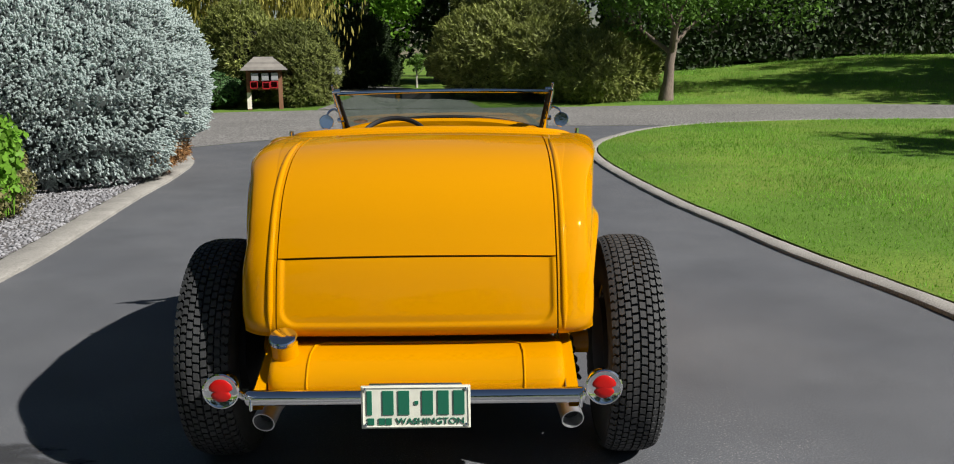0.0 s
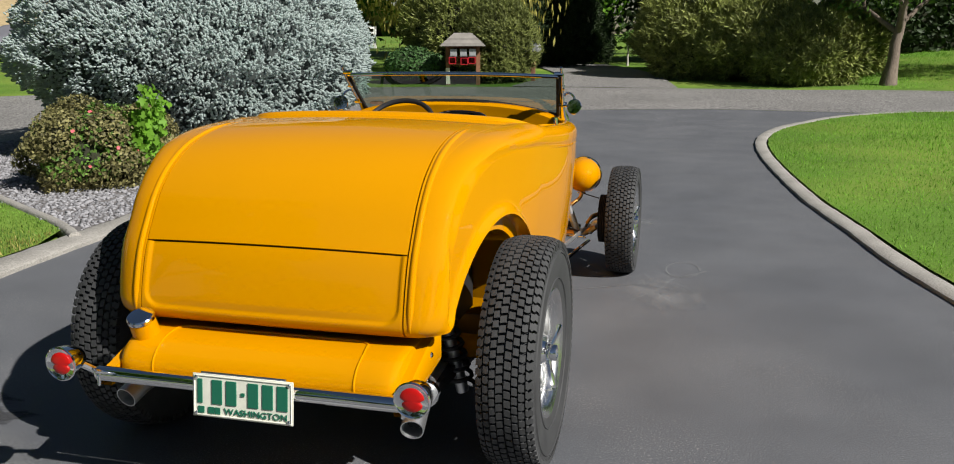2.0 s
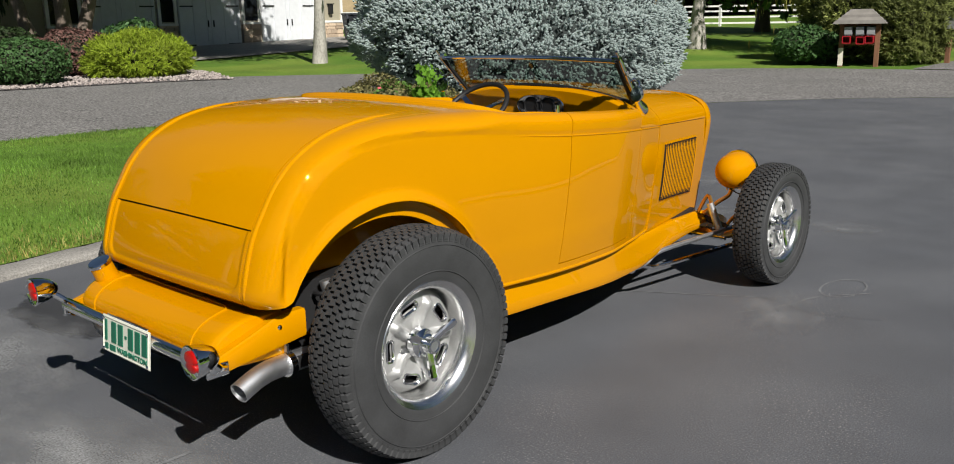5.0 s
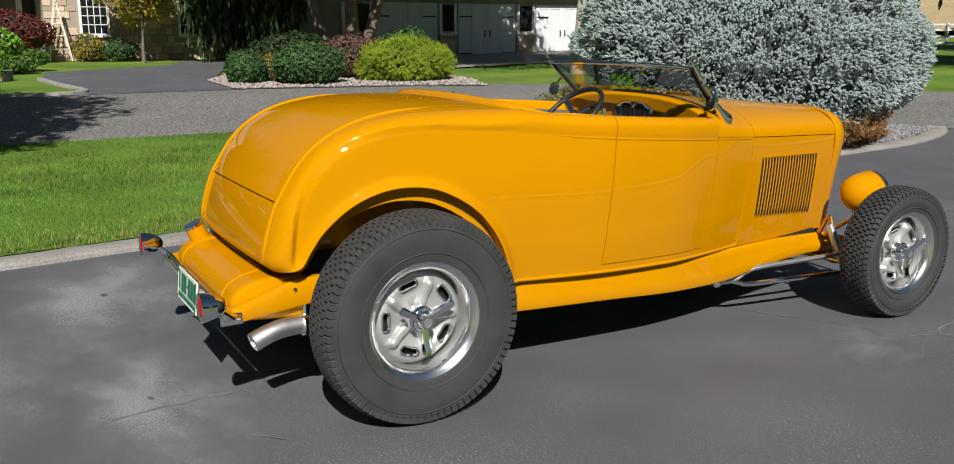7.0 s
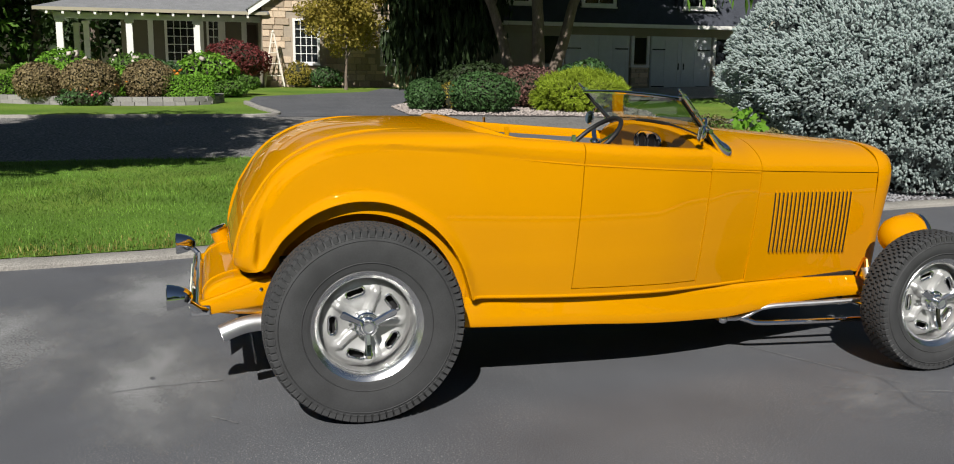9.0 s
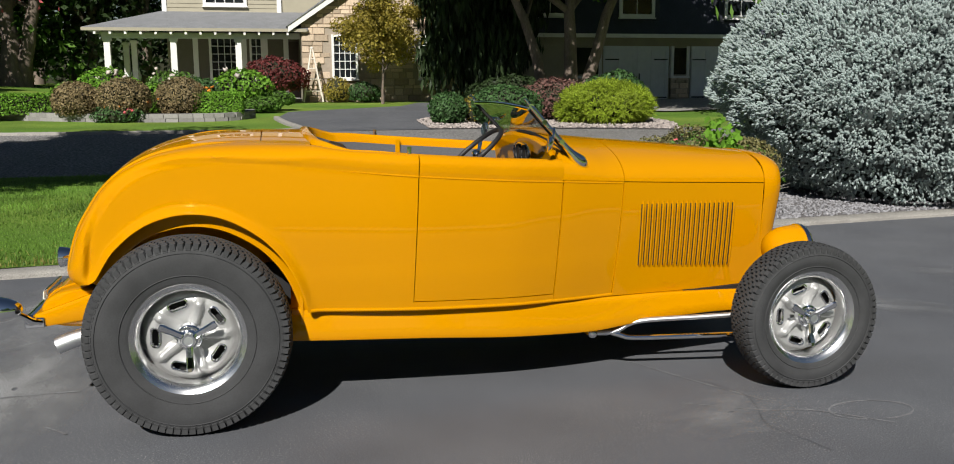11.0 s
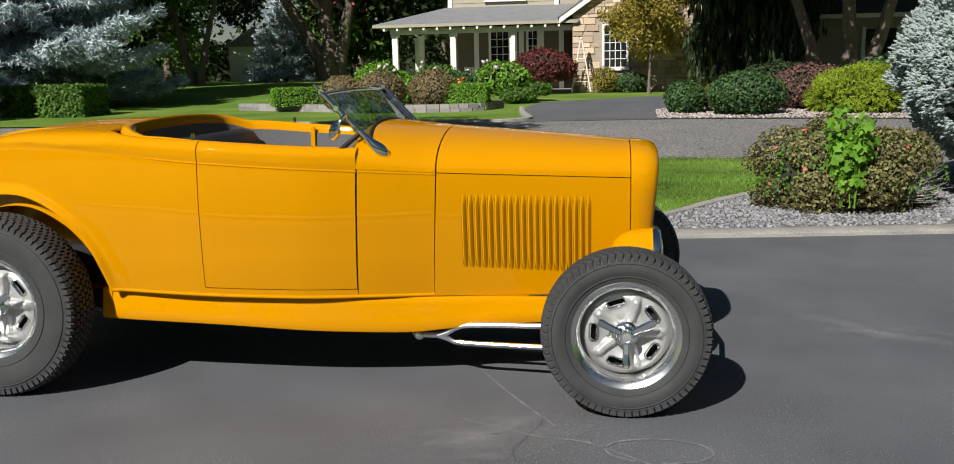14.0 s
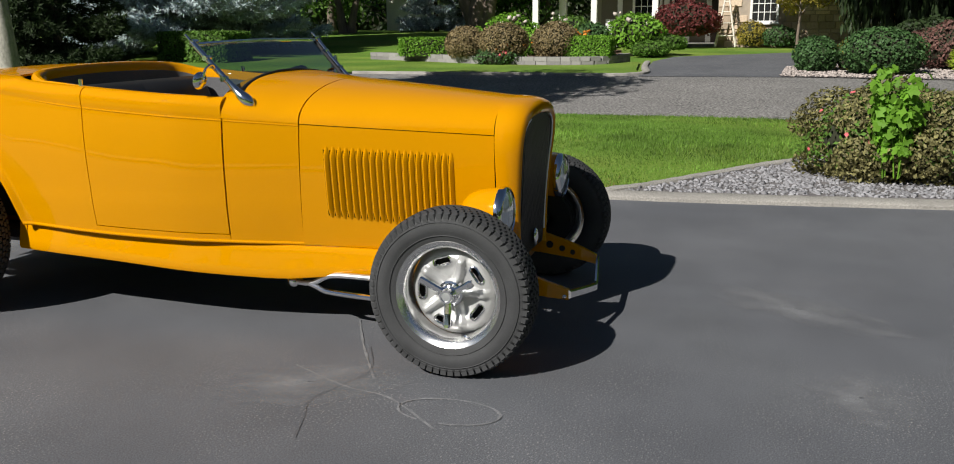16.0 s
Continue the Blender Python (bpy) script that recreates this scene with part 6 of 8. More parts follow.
def rose_bush():
    rng = np.random.default_rng(21)
    top = shrub("bronze_bush", "loose bronze-green bush with small pink blooms in the gravel", "shrub", (-4.66, 4.84), (0.60, 0.74, 0.45), M["rose_leaf"], 22000, 0.040, 0.76, seed=22, depth=0.40, lumps=26)
    p, nrm = lumpy(3000, rng, (0.62, 0.77, 0.46), 30, 0.25, -0.4)
    p = p * rng.uniform(0.8, 1.06, size=(len(p), 1)) + np.array([0, 0, 0.34])
    a, b = frames_of(unit(nrm + rng.normal(scale=0.6, size=p.shape)), rng)
    s = (0.045 * rng.uniform(0.6, 1.3, size=len(p)))[:, None]
    ob = new("green_foliage", strew("green_foliage", LEAF_V, LEAF_F, p, a * s, b * s, np.cross(a, b) * s, M["green_leaf"]))
    ob.parent = top
    k = rng.choice(len(p), 16)
    a, b = frames_of(nrm[k], rng)
    s = (0.020 * rng.uniform(0.7, 1.3, size=16))[:, None]
    v = [(math.cos(math.tau * j / 6), math.sin(math.tau * j / 6), 0.25 * (j % 2)) for j in range(6)] + [(0, 0, -0.2)]
    f = [(j, (j + 1) % 6, 6) for j in range(6)]
    me = Geo().add(v, f).mesh("bloom", M["bloom_pink"], 60)
    for j, i in enumerate(k):
        ob = new("bloom", me)
        ob.parent = top
        c = p[i] * 1.02
        ob.matrix_basis = Matrix.Translation((float(c[0]), float(c[1]), float(c[2]))) @ Vector((float(nrm[i][0]), float(nrm[i][1]), float(nrm[i][2]))).to_track_quat("Z", "Y").to_matrix().to_4x4() @ Matrix.Scale(float(s[j][0]), 4)
    # bare grey twigs on the far flank
    tw = Geo()
    r3 = random.Random(8)
    for k in range(70):
        a_, e_ = r3.uniform(0.35, 1.5), r3.uniform(0.1, 0.9)
        d_ = Vector((math.cos(a_) * math.cos(e_), math.sin(a_) * math.cos(e_), math.sin(e_)))
        p0 = Vector((0.15, 0.35, 0.08)) + d_ * 0.10
        p1 = p0 + d_ * r3.uniform(0.30, 0.52)
        tw.tube([p0, (p0 + p1) / 2 + Vector((r3.uniform(-1, 1), r3.uniform(-1, 1), r3.uniform(-1, 1))) * 0.03, p1], [0.005, 0.0035, 0.0015], 4, cap=False)
    tagged(part("bare_twigs", tw, M["pale_bark"], top, smooth=60, clean=False), "dry grey bare twigs")
    # the tall light-green shoots that stand up out of it
    g = Geo()
    tips = []
    rr = random.Random(4)
    for k in range(10):
        a_, h = rr.uniform(0, math.tau), rr.uniform(0.62, 0.98)
        x0, y0 = rr.uniform(-0.06, 0.06) + 0.62, rr.uniform(-0.09, 0.09) - 0.10
        pts = spline([(x0, y0, 0.10), (x0 + 0.04 * math.cos(a_), y0 + 0.05 * math.sin(a_), h * 0.6), (x0 + 0.08 * math.cos(a_), y0 + 0.10 * math.sin(a_), h)], 9)
        g.tube(pts, 0.006, 5)
        tips += pts[2:] + pts[5:]
    part("shoot", g, M["hedge_leaf"], top, smooth=60)
    LV = [(0, -0.5, 0), (0.22, -0.30, 0.03), (0.50, -0.12, 0.0), (0.20, 0.02, 0.03), (0.26, 0.32, 0.02), (0, 0.55, 0), (-0.26, 0.32, 0.02), (-0.20, 0.02, 0.03), (-0.50, -0.12, 0.0), (-0.22, -0.30, 0.03)]
    LF = [(0, j, j + 1) for j in range(1, 9)]
    base = np.array([tuple(tips[rr.randrange(len(tips))]) for _ in range(430)])
    base[:, 2] += 0.02
    dirn = unit(rng.normal(size=(430, 3)) * np.array([1, 1, 0.5]) + np.array([0.5, -0.1, 0.35]))
    p = base + dirn * rng.uniform(0.03, 0.10, size=(430, 1))
    a, b = frames_of(dirn, rng)
    s = (0.080 * rng.uniform(0.6, 1.3, size=430))[:, None]
    ob = new("lobed_foliage", strew("lobed_foliage", LV, LF, p, a * s, b * s, dirn * s, M["bright_leaf"]))
    ob.parent = top
    tagged(ob, "light green lobed leaves on tall shoots")
    return top


rose_bush()


# grass blades and gravel
def inside(poly, x, y):
    """Which of the points lie inside the outline."""
    res = np.zeros(len(x), bool)
    n = len(poly)
    for i in range(n):
        x0, y0 = poly[i]
        x1, y1 = poly[(i + 1) % n]
        if y0 == y1:
            continue
        c = ((y0 > y) != (y1 > y)) & (x < (x1 - x0) * (y - y0) / (y1 - y0) + x0)
        res ^= c
    return res


def scatter_on(poly, box, n, rng):
    x, y = rng.uniform(box[0], box[1], n), rng.uniform(box[2], box[3], n)
    k = inside(poly, x, y)
    return x[k], y[k]


BLADE_V = [(-0.5, 0, 0), (0.5, 0, 0), (0.12, 0.55, 0.62), (0.0, 1.0, 1.0)]
BLADE_F = [(0, 1, 2), (0, 2, 3)]


def blades(name, poly, box, n, height, lift, seed, label, mat, near=None):
    rng = np.random.default_rng(seed)
    x, y = scatter_on(poly, box, n, rng)
    if near is not None:
        line = np.array(near)
        dist = np.sqrt(((np.stack([x, y], 1)[:, None, :] - line[None]) ** 2).sum(2)).min(1)
        keep = rng.random(len(x)) < np.exp(-dist / 0.20)
        x, y = x[keep], y[keep]
    m = len(x)
    z = np.array([gz(a, b) for a, b in zip(x, y)]) + lift - 0.004
    ang = rng.uniform(0, math.tau, m)
    h = height * rng.uniform(0.55, 1.35, m) * (0.85 + 0.25 * np.sin(x * 1.7 + 0.8 * np.sin(y * 1.3)))
    w = 0.0075 * rng.uniform(0.7, 1.5, m)
    ax = np.stack([np.cos(ang) * w, np.sin(ang) * w, np.zeros(m)], 1)
    lean = h * rng.uniform(0.1, 0.9, m)
    ay = np.stack([-np.sin(ang) * lean, np.cos(ang) * lean, np.zeros(m)], 1)
    az = np.stack([np.zeros(m), np.zeros(m), h], 1)
    ob = new(name, strew(name, BLADE_V, BLADE_F, np.stack([x, y, z], 1), ax, ay, az, mat))
    return tagged(ob, label, "grass", kind="stuff")


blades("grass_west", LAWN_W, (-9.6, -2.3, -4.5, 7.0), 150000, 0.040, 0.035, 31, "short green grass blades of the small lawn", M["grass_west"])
blades("dry_grass", LAWN_W, (-4.2, -2.2, -4.5, 2.6), 30000, 0.040, 0.038, 33, "yellowed dry grass along the kerb", M["dry_grass"], kl_in)
blades("grass_east", LAWN_E, (1.8, 13.0, 1.0, 15.8), 140000, 0.044, 0.030, 32, "short green grass blades of the large lawn", M["grass"])

blades("grass_far", [(4.5, 20.6), (20, 18.6), (24, 34), (6, 32)], (4.5, 24, 18.6, 33), 60000, 0.085, -0.028, 34, "mown grass of the rising lawn beyond the lane", M["grass"])


def stones(name, poly, box, n, size, lift, seed, mat, label):
    rng = np.random.default_rng(seed)
    x, y = scatter_on(poly, box, n, rng)
    m = len(x)
    z = np.array([gz(a, b) for a, b in zip(x, y)]) + lift
    nn = unit(np.stack([rng.normal(size=m) * 0.5, rng.normal(size=m) * 0.5, np.ones(m)], 1))
    a, b = frames_of(nn, rng)
    s = (size * rng.uniform(0.5, 1.5, m))[:, None]
    v = [(-0.55, -0.3, 0), (0.1, -0.5, 0.1), (0.6, -0.1, -0.05), (0.35, 0.45, 0.08), (-0.4, 0.4, 0), (-0.1, 0.0, 0.38), (0.2, -0.1, 0.32), (0, 0, -0.3)]
    f = [(0, 1, 5), (1, 6, 5), (1, 2, 6), (2, 3, 6), (3, 5, 6), (3, 4, 5), (4, 0, 5), (0, 7, 1), (1, 7, 2), (2, 7, 3), (3, 7, 4), (4, 7, 0)]
    stretch = rng.uniform(0.35, 0.85, (m, 1))
    ob = new(name, strew(name, v, f, np.stack([x, y, z], 1), a * s, b * s * stretch, nn * s * 0.8, mat))
    return tagged(ob, label, "gravel", kind="stuff")


stones("gravel", bed_outline, (-8.4, -2.9, 2.4, 11.5), 36000, 0.042, 0.032, 41, M["stone_chip"], "loose crushed grey stone chips in the planting bed")

# ---- houses, mail stand and garden ----
M["white_trim"] = material("white_trim", (0.74, 0.73, 0.70), rough=0.55, vary=0.05, scale=4)
M["siding"] = material("beige_siding", (0.34, 0.31, 0.23), rough=0.75, vary=0.06, scale=3)
# beige siding made darker: the porch's shade is in the colour
M["shaded_siding"] = material("shaded_beige_siding", (0.13, 0.115, 0.085), rough=0.75, vary=0.08, scale=3)
M["garage_door"] = material("white_door_paint", (0.66, 0.68, 0.70), rough=0.6, vary=0.05, scale=5)
M["shingle"] = material("grey_shingle", (0.20, 0.205, 0.215), rough=0.95, vary=0.12, scale=2.5, fine=0.25, fine_scale=22, bump=0.01, bump_scale=25)
# navy shingles, darkened further so the colour carries the roof's shade
M["navy_roof"] = material("shaded_navy_shingle", (0.045, 0.050, 0.065), rough=0.9, vary=0.15, scale=2, fine=0.2, fine_scale=20)
M["ledge_stone"] = material("tan_ledge_stone", (0.52, 0.41, 0.30), rough=0.95, vary=0.18, scale=7, random_amount=0.35, bump=0.012, bump_scale=25)
M["mortar"] = material("mortar", (0.34, 0.285, 0.225), rough=0.95, vary=0.1)
M["grey_block"] = material("grey_wall_block", (0.25, 0.24, 0.228), rough=0.95, vary=0.2, scale=9, random_amount=0.25, bump=0.01, bump_scale=30)
M["door_brown"] = material("brown_door", (0.045, 0.025, 0.018), rough=0.5, vary=0.1)
M["cedar"] = material("weathered_cedar", (0.20, 0.095, 0.050), rough=0.85, vary=0.2, scale=6, fine=0.25, fine_scale=60, bump=0.004, bump_scale=60, stretch=(1, 1, 0.2))
M["grey_wood"] = material("greyed_shakes", (0.20, 0.185, 0.165), rough=0.9, vary=0.2, scale=6, random_amount=0.2, bump=0.004, bump_scale=50)
M["mail_grey"] = material("grey_mailbox", (0.34, 0.35, 0.36), rough=0.45, metal=0.3, vary=0.06)
M["mail_red"] = material("red_paper_box", (0.42, 0.010, 0.018), rough=0.45)
M["tarp"] = material("grey_boat_cover", (0.12, 0.12, 0.14), rough=0.85, vary=0.2, scale=2, bump=0.02, bump_scale=6)
M["bin"] = material("grey_bin_plastic", (0.045, 0.050, 0.060), rough=0.55, vary=0.1)
M["pale_wood"] = material("pale_wood", (0.72, 0.66, 0.57), rough=0.8, vary=0.15, scale=8)
M["dry_hill"] = material("dry_grass_hill", (0.42, 0.32, 0.17), rough=1.0, vary=0.15, scale=0.2, fine=0.2, fine_scale=2.0)
M["stone_bowl"] = material("cast_stone", (0.38, 0.36, 0.33), rough=0.9, vary=0.15, scale=10)


def window(parent, x, y0, y1, z0, z1, cols, rows_, frame=0.09, depth=0.06):
    """A framed window in a wall that faces +x: casing, dark pane, glazing bars and a sill."""
    g = Geo()
    for a, b, c, d in ((y0 - frame, y1 + frame, z1, z1 + frame), (y0 - frame, y1 + frame, z0 - frame, z0), (y0 - frame, y0, z0, z1), (y1, y1 + frame, z0, z1)):
        g.box(x - 0.02, x + depth, a, b, c, d)
    w = part("window", g, M["white_trim"], parent, "white framed multi-pane window", smooth=0)
    part("pane", Geo().box(x - 0.05, x + 0.004, y0 - 0.01, y1 + 0.01, z0 - 0.01, z1 + 0.01), M["dark_glass"], w, smooth=0)
    for k in range(1, cols):
        y = y0 + (y1 - y0) * k / cols
        part("glazing_bar", Geo().box(x + 0.004, x + 0.024, y - 0.013, y + 0.013, z0, z1), M["white_trim"], w, smooth=0)
    for k in range(1, rows_):
        z = z0 + (z1 - z0) * k / rows_
        part("glazing_bar", Geo().box(x + 0.004, x + 0.022, y0, y1, z - 0.013, z + 0.013), M["white_trim"], w, smooth=0)
    part("sill", Geo().box(x - 0.02, x + depth + 0.05, y0 - frame - 0.03, y1 + frame + 0.03, z0 - frame - 0.045, z0 - frame), M["white_trim"], w, smooth=0)
    return w


def clapboards(name, parent, x, y0, y1, z0, z1, mat, step=0.16, label=""):
    """Lapped boards on a wall that faces +x, each a wedge."""
    ob = part(name, Geo().box(x - 0.04, x - 0.004, y0, y1, z0, z1), mat, parent, label, smooth=0)
    z = z0
    while z < z1 - 0.02:
        t = min(z + step, z1)
        part("clapboard", Geo().add([(x, y0, z), (x, y1, z), (x, y0, t), (x, y1, t), (x + 0.028, y0, z), (x + 0.028, y1, z), (x + 0.006, y0, t), (x + 0.006, y1, t)], [(4, 5, 7, 6), (0, 1, 5, 4), (2, 6, 7, 3), (0, 4, 6, 2), (1, 3, 7, 5)]), mat, ob, smooth=0, clean=False)
        z += step
    return ob


def stone_skin(parent, x, y0, y1, z0, z1, seed, skip=(), top=None):
    """Coursed tan stones of uneven length set on a wall that faces +x; skip holds openings."""
    rng = random.Random(seed)
    meshes = []
    for k in range(5):
        ln, hh = rng.uniform(0.9, 1.0), 1.0
        g = Geo()
        e = 0.06
        v = [(0, 0, 0), (0, 1, 0), (0, 1, 1), (0, 0, 1)]
        f = [(1, e + rng.uniform(-.03, .03), e), (1, 1 - e, e + rng.uniform(-.03, .03)), (1, 1 - e + rng.uniform(-.03, .03), 1 - e), (1, e, 1 - e + rng.uniform(-.03, .03))]
        g.add(v + f, [(4, 5, 6, 7), (0, 1, 5, 4), (1, 2, 6, 5), (2, 3, 7, 6), (3, 0, 4, 7)])
        meshes.append(g.mesh("stone", M["ledge_stone"], 0))
    z = z0
    while z < z1 - 0.05:
        h = rng.choice((0.13, 0.17, 0.21, 0.26))
        h = min(h, z1 - z)
        y = y0 - rng.uniform(0, 0.2)
        while y < y1:
            ln = rng.uniform(0.24, 0.62)
            a, b = max(y, y0), min(y + ln, y1)
            y += ln
            if b - a < 0.06:
                continue
            if top is not None and z + h * 0.6 > top((a + b) / 2):
                continue
            if any(a < s[1] and b > s[0] and z < s[3] and z + h > s[2] for s in skip):
                continue
            ob = new("stone", rng.choice(meshes))
            ob.parent = parent
            ob.matrix_basis = Matrix.LocRotScale((x, a + 0.006, z + 0.006), None, (rng.uniform(0.03, 0.065), b - a - 0.012, h - 0.012))
        z += h


house = thing("house", "two-storey house with tan stone gable, beige clapboards and a white-posted porch", "house")
# stone gable wing
GX, GY0, GY1, GB = -31.7, 1.5, 8.6, 0.35
peak = lambda y: 3.25 + 0.68 * (min(y - 1.2, 9.0 - y))
g = Geo().add([(GX, GY0, GB), (GX, GY1, GB), (GX, GY1, peak(GY1)), (GX, 5.1, peak(5.1)), (GX, GY0, peak(GY0)), (GX - 0.3, GY0, GB), (GX - 0.3, GY1, GB), (GX - 0.3, GY1, peak(GY1)), (GX - 0.3, 5.1, peak(5.1)), (GX - 0.3, GY0, peak(GY0))],
              [(0, 1, 2, 3, 4), (5, 9, 8, 7, 6), (0, 5, 6, 1), (1, 6, 7, 2), (2, 7, 8, 3), (3, 8, 9, 4), (4, 9, 5, 0)])
gable = part("gable_wall", g, M["mortar"], house, "tan ledge stone gable wall", smooth=0)
part("side_wall", Geo().box(-40.0, GX - 0.3, GY0 - 0.0, GY0 + 0.2, GB, 3.4), M["siding"], house, smooth=0)
part("main_block", Geo().box(-40.0, -35.0, -3.75, 9.0, GB, 6.6), M["siding"], house, "beige upper storey", smooth=0)
w1 = (2.72, 3.55, 1.45, 2.98)
w2 = (6.10, 7.0, 1.45, 2.98)
for w in (w1, w2):
    window(house, GX + 0.02, *w, 4, 5)
# gable roof and white rakes
for y0, y1 in ((1.0, 5.1), (9.2, 5.1)):
    z0, z1 = peak(y0) if y0 < 5 else 3.25 + 0.68 * (9.0 - y0), peak(5.1)
    sgn = 1 if y0 < 5 else -1
    part("rake_board", Geo().add([(GX + 0.32, y0, z0 + 0.02), (GX + 0.32, y1, z1 + 0.02), (GX + 0.32, y1, z1 + 0.26), (GX + 0.32, y0, z0 + 0.26), (GX + 0.02, y0, z0 + 0.02), (GX + 0.02, y1, z1 + 0.02), (GX + 0.02, y1, z1 + 0.26), (GX + 0.02, y0, z0 + 0.26)],
                                [(0, 1, 2, 3), (4, 7, 6, 5), (0, 4, 5, 1), (2, 6, 7, 3), (0, 3, 7, 4), (1, 5, 6, 2)]), M["white_trim"], house, "white rake board", smooth=0)
    part("gable_roof", Geo().add([(GX + 0.36, y0 - sgn * 0.06, z0 + 0.22), (GX + 0.36, y1, z1 + 0.27), (-40, y1, z1 + 0.27), (-40, y0 - sgn * 0.06, z0 + 0.22), (GX + 0.36, y0 - sgn * 0.06, z0 + 0.28), (GX + 0.36, y1, z1 + 0.34), (-40, y1, z1 + 0.34), (-40, y0 - sgn * 0.06, z0 + 0.28)],
                                [(4, 5, 6, 7), (0, 3, 2, 1), (0, 1, 5, 4), (1, 2, 6, 5), (2, 3, 7, 6), (3, 0, 4, 7)]), M["shingle"], house, "grey shingle roof", smooth=0)
# porch
PX = -32.05
part("porch_floor", Geo().box(-34.6, PX + 0.35, -5.9, 1.45, 0.30, 0.62), M["grey_block"], house, smooth=0)
g = Geo()
ex, ez, wz = PX + 0.55, 3.18, 4.02
g.add([(ex, -6.35, ez), (ex, 1.75, ez), (-35.0, 1.75, wz), (-35.0, -3.9, wz), (-38.0, -6.35, ez), (ex, -6.35, ez + 0.09), (ex, 1.75, ez + 0.09), (-35.0, 1.75, wz + 0.09), (-35.0, -3.9, wz + 0.09), (-38.0, -6.35, ez + 0.09)],
      [(5, 6, 7, 8), (5, 8, 9), (0, 3, 2, 1), (0, 4, 3), (0, 1, 6, 5), (1, 2, 7, 6), (4, 0, 5, 9)])
part("porch_roof", g, M["shingle"], house, "grey shingle porch roof", smooth=0)
part("fascia", Geo().box(ex - 0.03, ex + 0.012, -6.35, 1.7, ez - 0.03, ez + 0.085), M["siding"], house, smooth=0)
part("porch_beam", Geo().box(PX - 0.1, PX + 0.10, -5.75, 1.45, 2.90, 3.10), M["white_trim"], house, "white porch beam", smooth=0)
k = -5.9
while k < 1.4:
    part("rafter_tail", Geo().box(PX + 0.1, ex - 0.03, k - 0.04, k + 0.04, 3.03, 3.15), M["white_trim"], house, smooth=0)
    k += 0.53
for x, y, w in ((PX, -5.57, 0.11), (PX, -3.22, 0.11), (PX, -0.86, 0.11), (-34.4, -4.95, 0.10), (-36.6, -5.57, 0.11)):
    post = part("porch_post", Geo().box(x - w, x + w, y - w, y + w, 0.62, 2.92), M["white_trim"], house, "square white porch post", smooth=0)
    part("post_cap", Geo().box(x - w - 0.04, x + w + 0.04, y - w - 0.04, y + w + 0.04, 2.80, 2.90), M["white_trim"], post, smooth=0)
    part("post_base", Geo().box(x - w - 0.03, x + w + 0.03, y - w - 0.03, y + w + 0.03, 0.62, 0.80), M["white_trim"], post, smooth=0)
WX = -34.5
part("porch_wall", Geo().box(WX - 0.2, WX, -3.4, 1.5, 0.4, 3.6), M["shaded_siding"], house, "beige siding wall darkened as if in porch shade", smooth=0)
part("porch_ceiling", Geo().box(WX, PX - 0.1, -5.8, 1.45, 3.10, 3.14), M["white_trim"], house, smooth=0)
window(house, WX + 0.02, -2.0, -1.0, 1.45, 3.02, 4, 5, 0.10)
window(house, WX + 0.02, -0.42, -0.06, 1.45, 3.02, 2, 5, 0.09)
for y in (-2.62, -0.72, 0.12, 0.95):
    part("pilaster", Geo().box(WX, WX + 0.06, y - 0.10, y + 0.10, 0.62, 3.1), M["white_trim"], house, smooth=0)
part("bay_panel", Geo().box(WX, WX + 0.05, -2.2, -0.8, 0.70, 1.28), M["white_trim"], house, smooth=0)
part("front_door", Geo().box(WX, WX + 0.05, 1.06, 1.44, 0.62, 2.9), M["door_brown"], house, "dark brown front door", smooth=0)
chair = thing("porch_chair", "white slatted chair standing on the porch", "chair", at=(-33.1, -2.75, 0.62))
part("seat", Geo().box(-0.25, 0.25, -0.27, 0.27, 0.36, 0.41), M["white_trim"], chair, smooth=0)
for k in range(5):
    part("back_slat", Geo().box(-0.27, -0.24, -0.25 + k * 0.105, -0.17 + k * 0.105, 0.41, 0.95), M["white_trim"], chair, smooth=0)
for x in (-0.23, 0.23):
    for y in (-0.25, 0.25):
        part("leg", Geo().box(x - 0.025, x + 0.025, y - 0.025, y + 0.025, 0, 0.6 if x > 0 else 0.37), M["white_trim"], chair, smooth=0)
# upper storey
UX = -34.95
clapboards("clapboard_wall", house, UX, -3.72, 0.72, 4.08, 6.6, M["siding"], 0.17, "beige lapped clapboards")
for y in (-3.78, 0.74):
    part("corner_board", Geo().box(UX, UX + 0.06, y - 0.09, y + 0.09, 4.06, 6.6), M["white_trim"], house, smooth=0)
window(house, UX + 0.05, -2.15, -0.68, 4.45, 5.7, 4, 3, 0.13)
part("main_roof", Geo().add([(-34.4, -4.3, 6.5), (-34.4, 9.4, 6.5), (-37.6, 9.4, 8.4), (-37.6, -4.3, 8.4), (-40.6, 9.4, 6.5), (-40.6, -4.3, 6.5)], [(0, 1, 2, 3), (3, 2, 4, 5), (0, 3, 5), (1, 4, 2), (0, 5, 4, 1)]), M["shingle"], house, smooth=0)

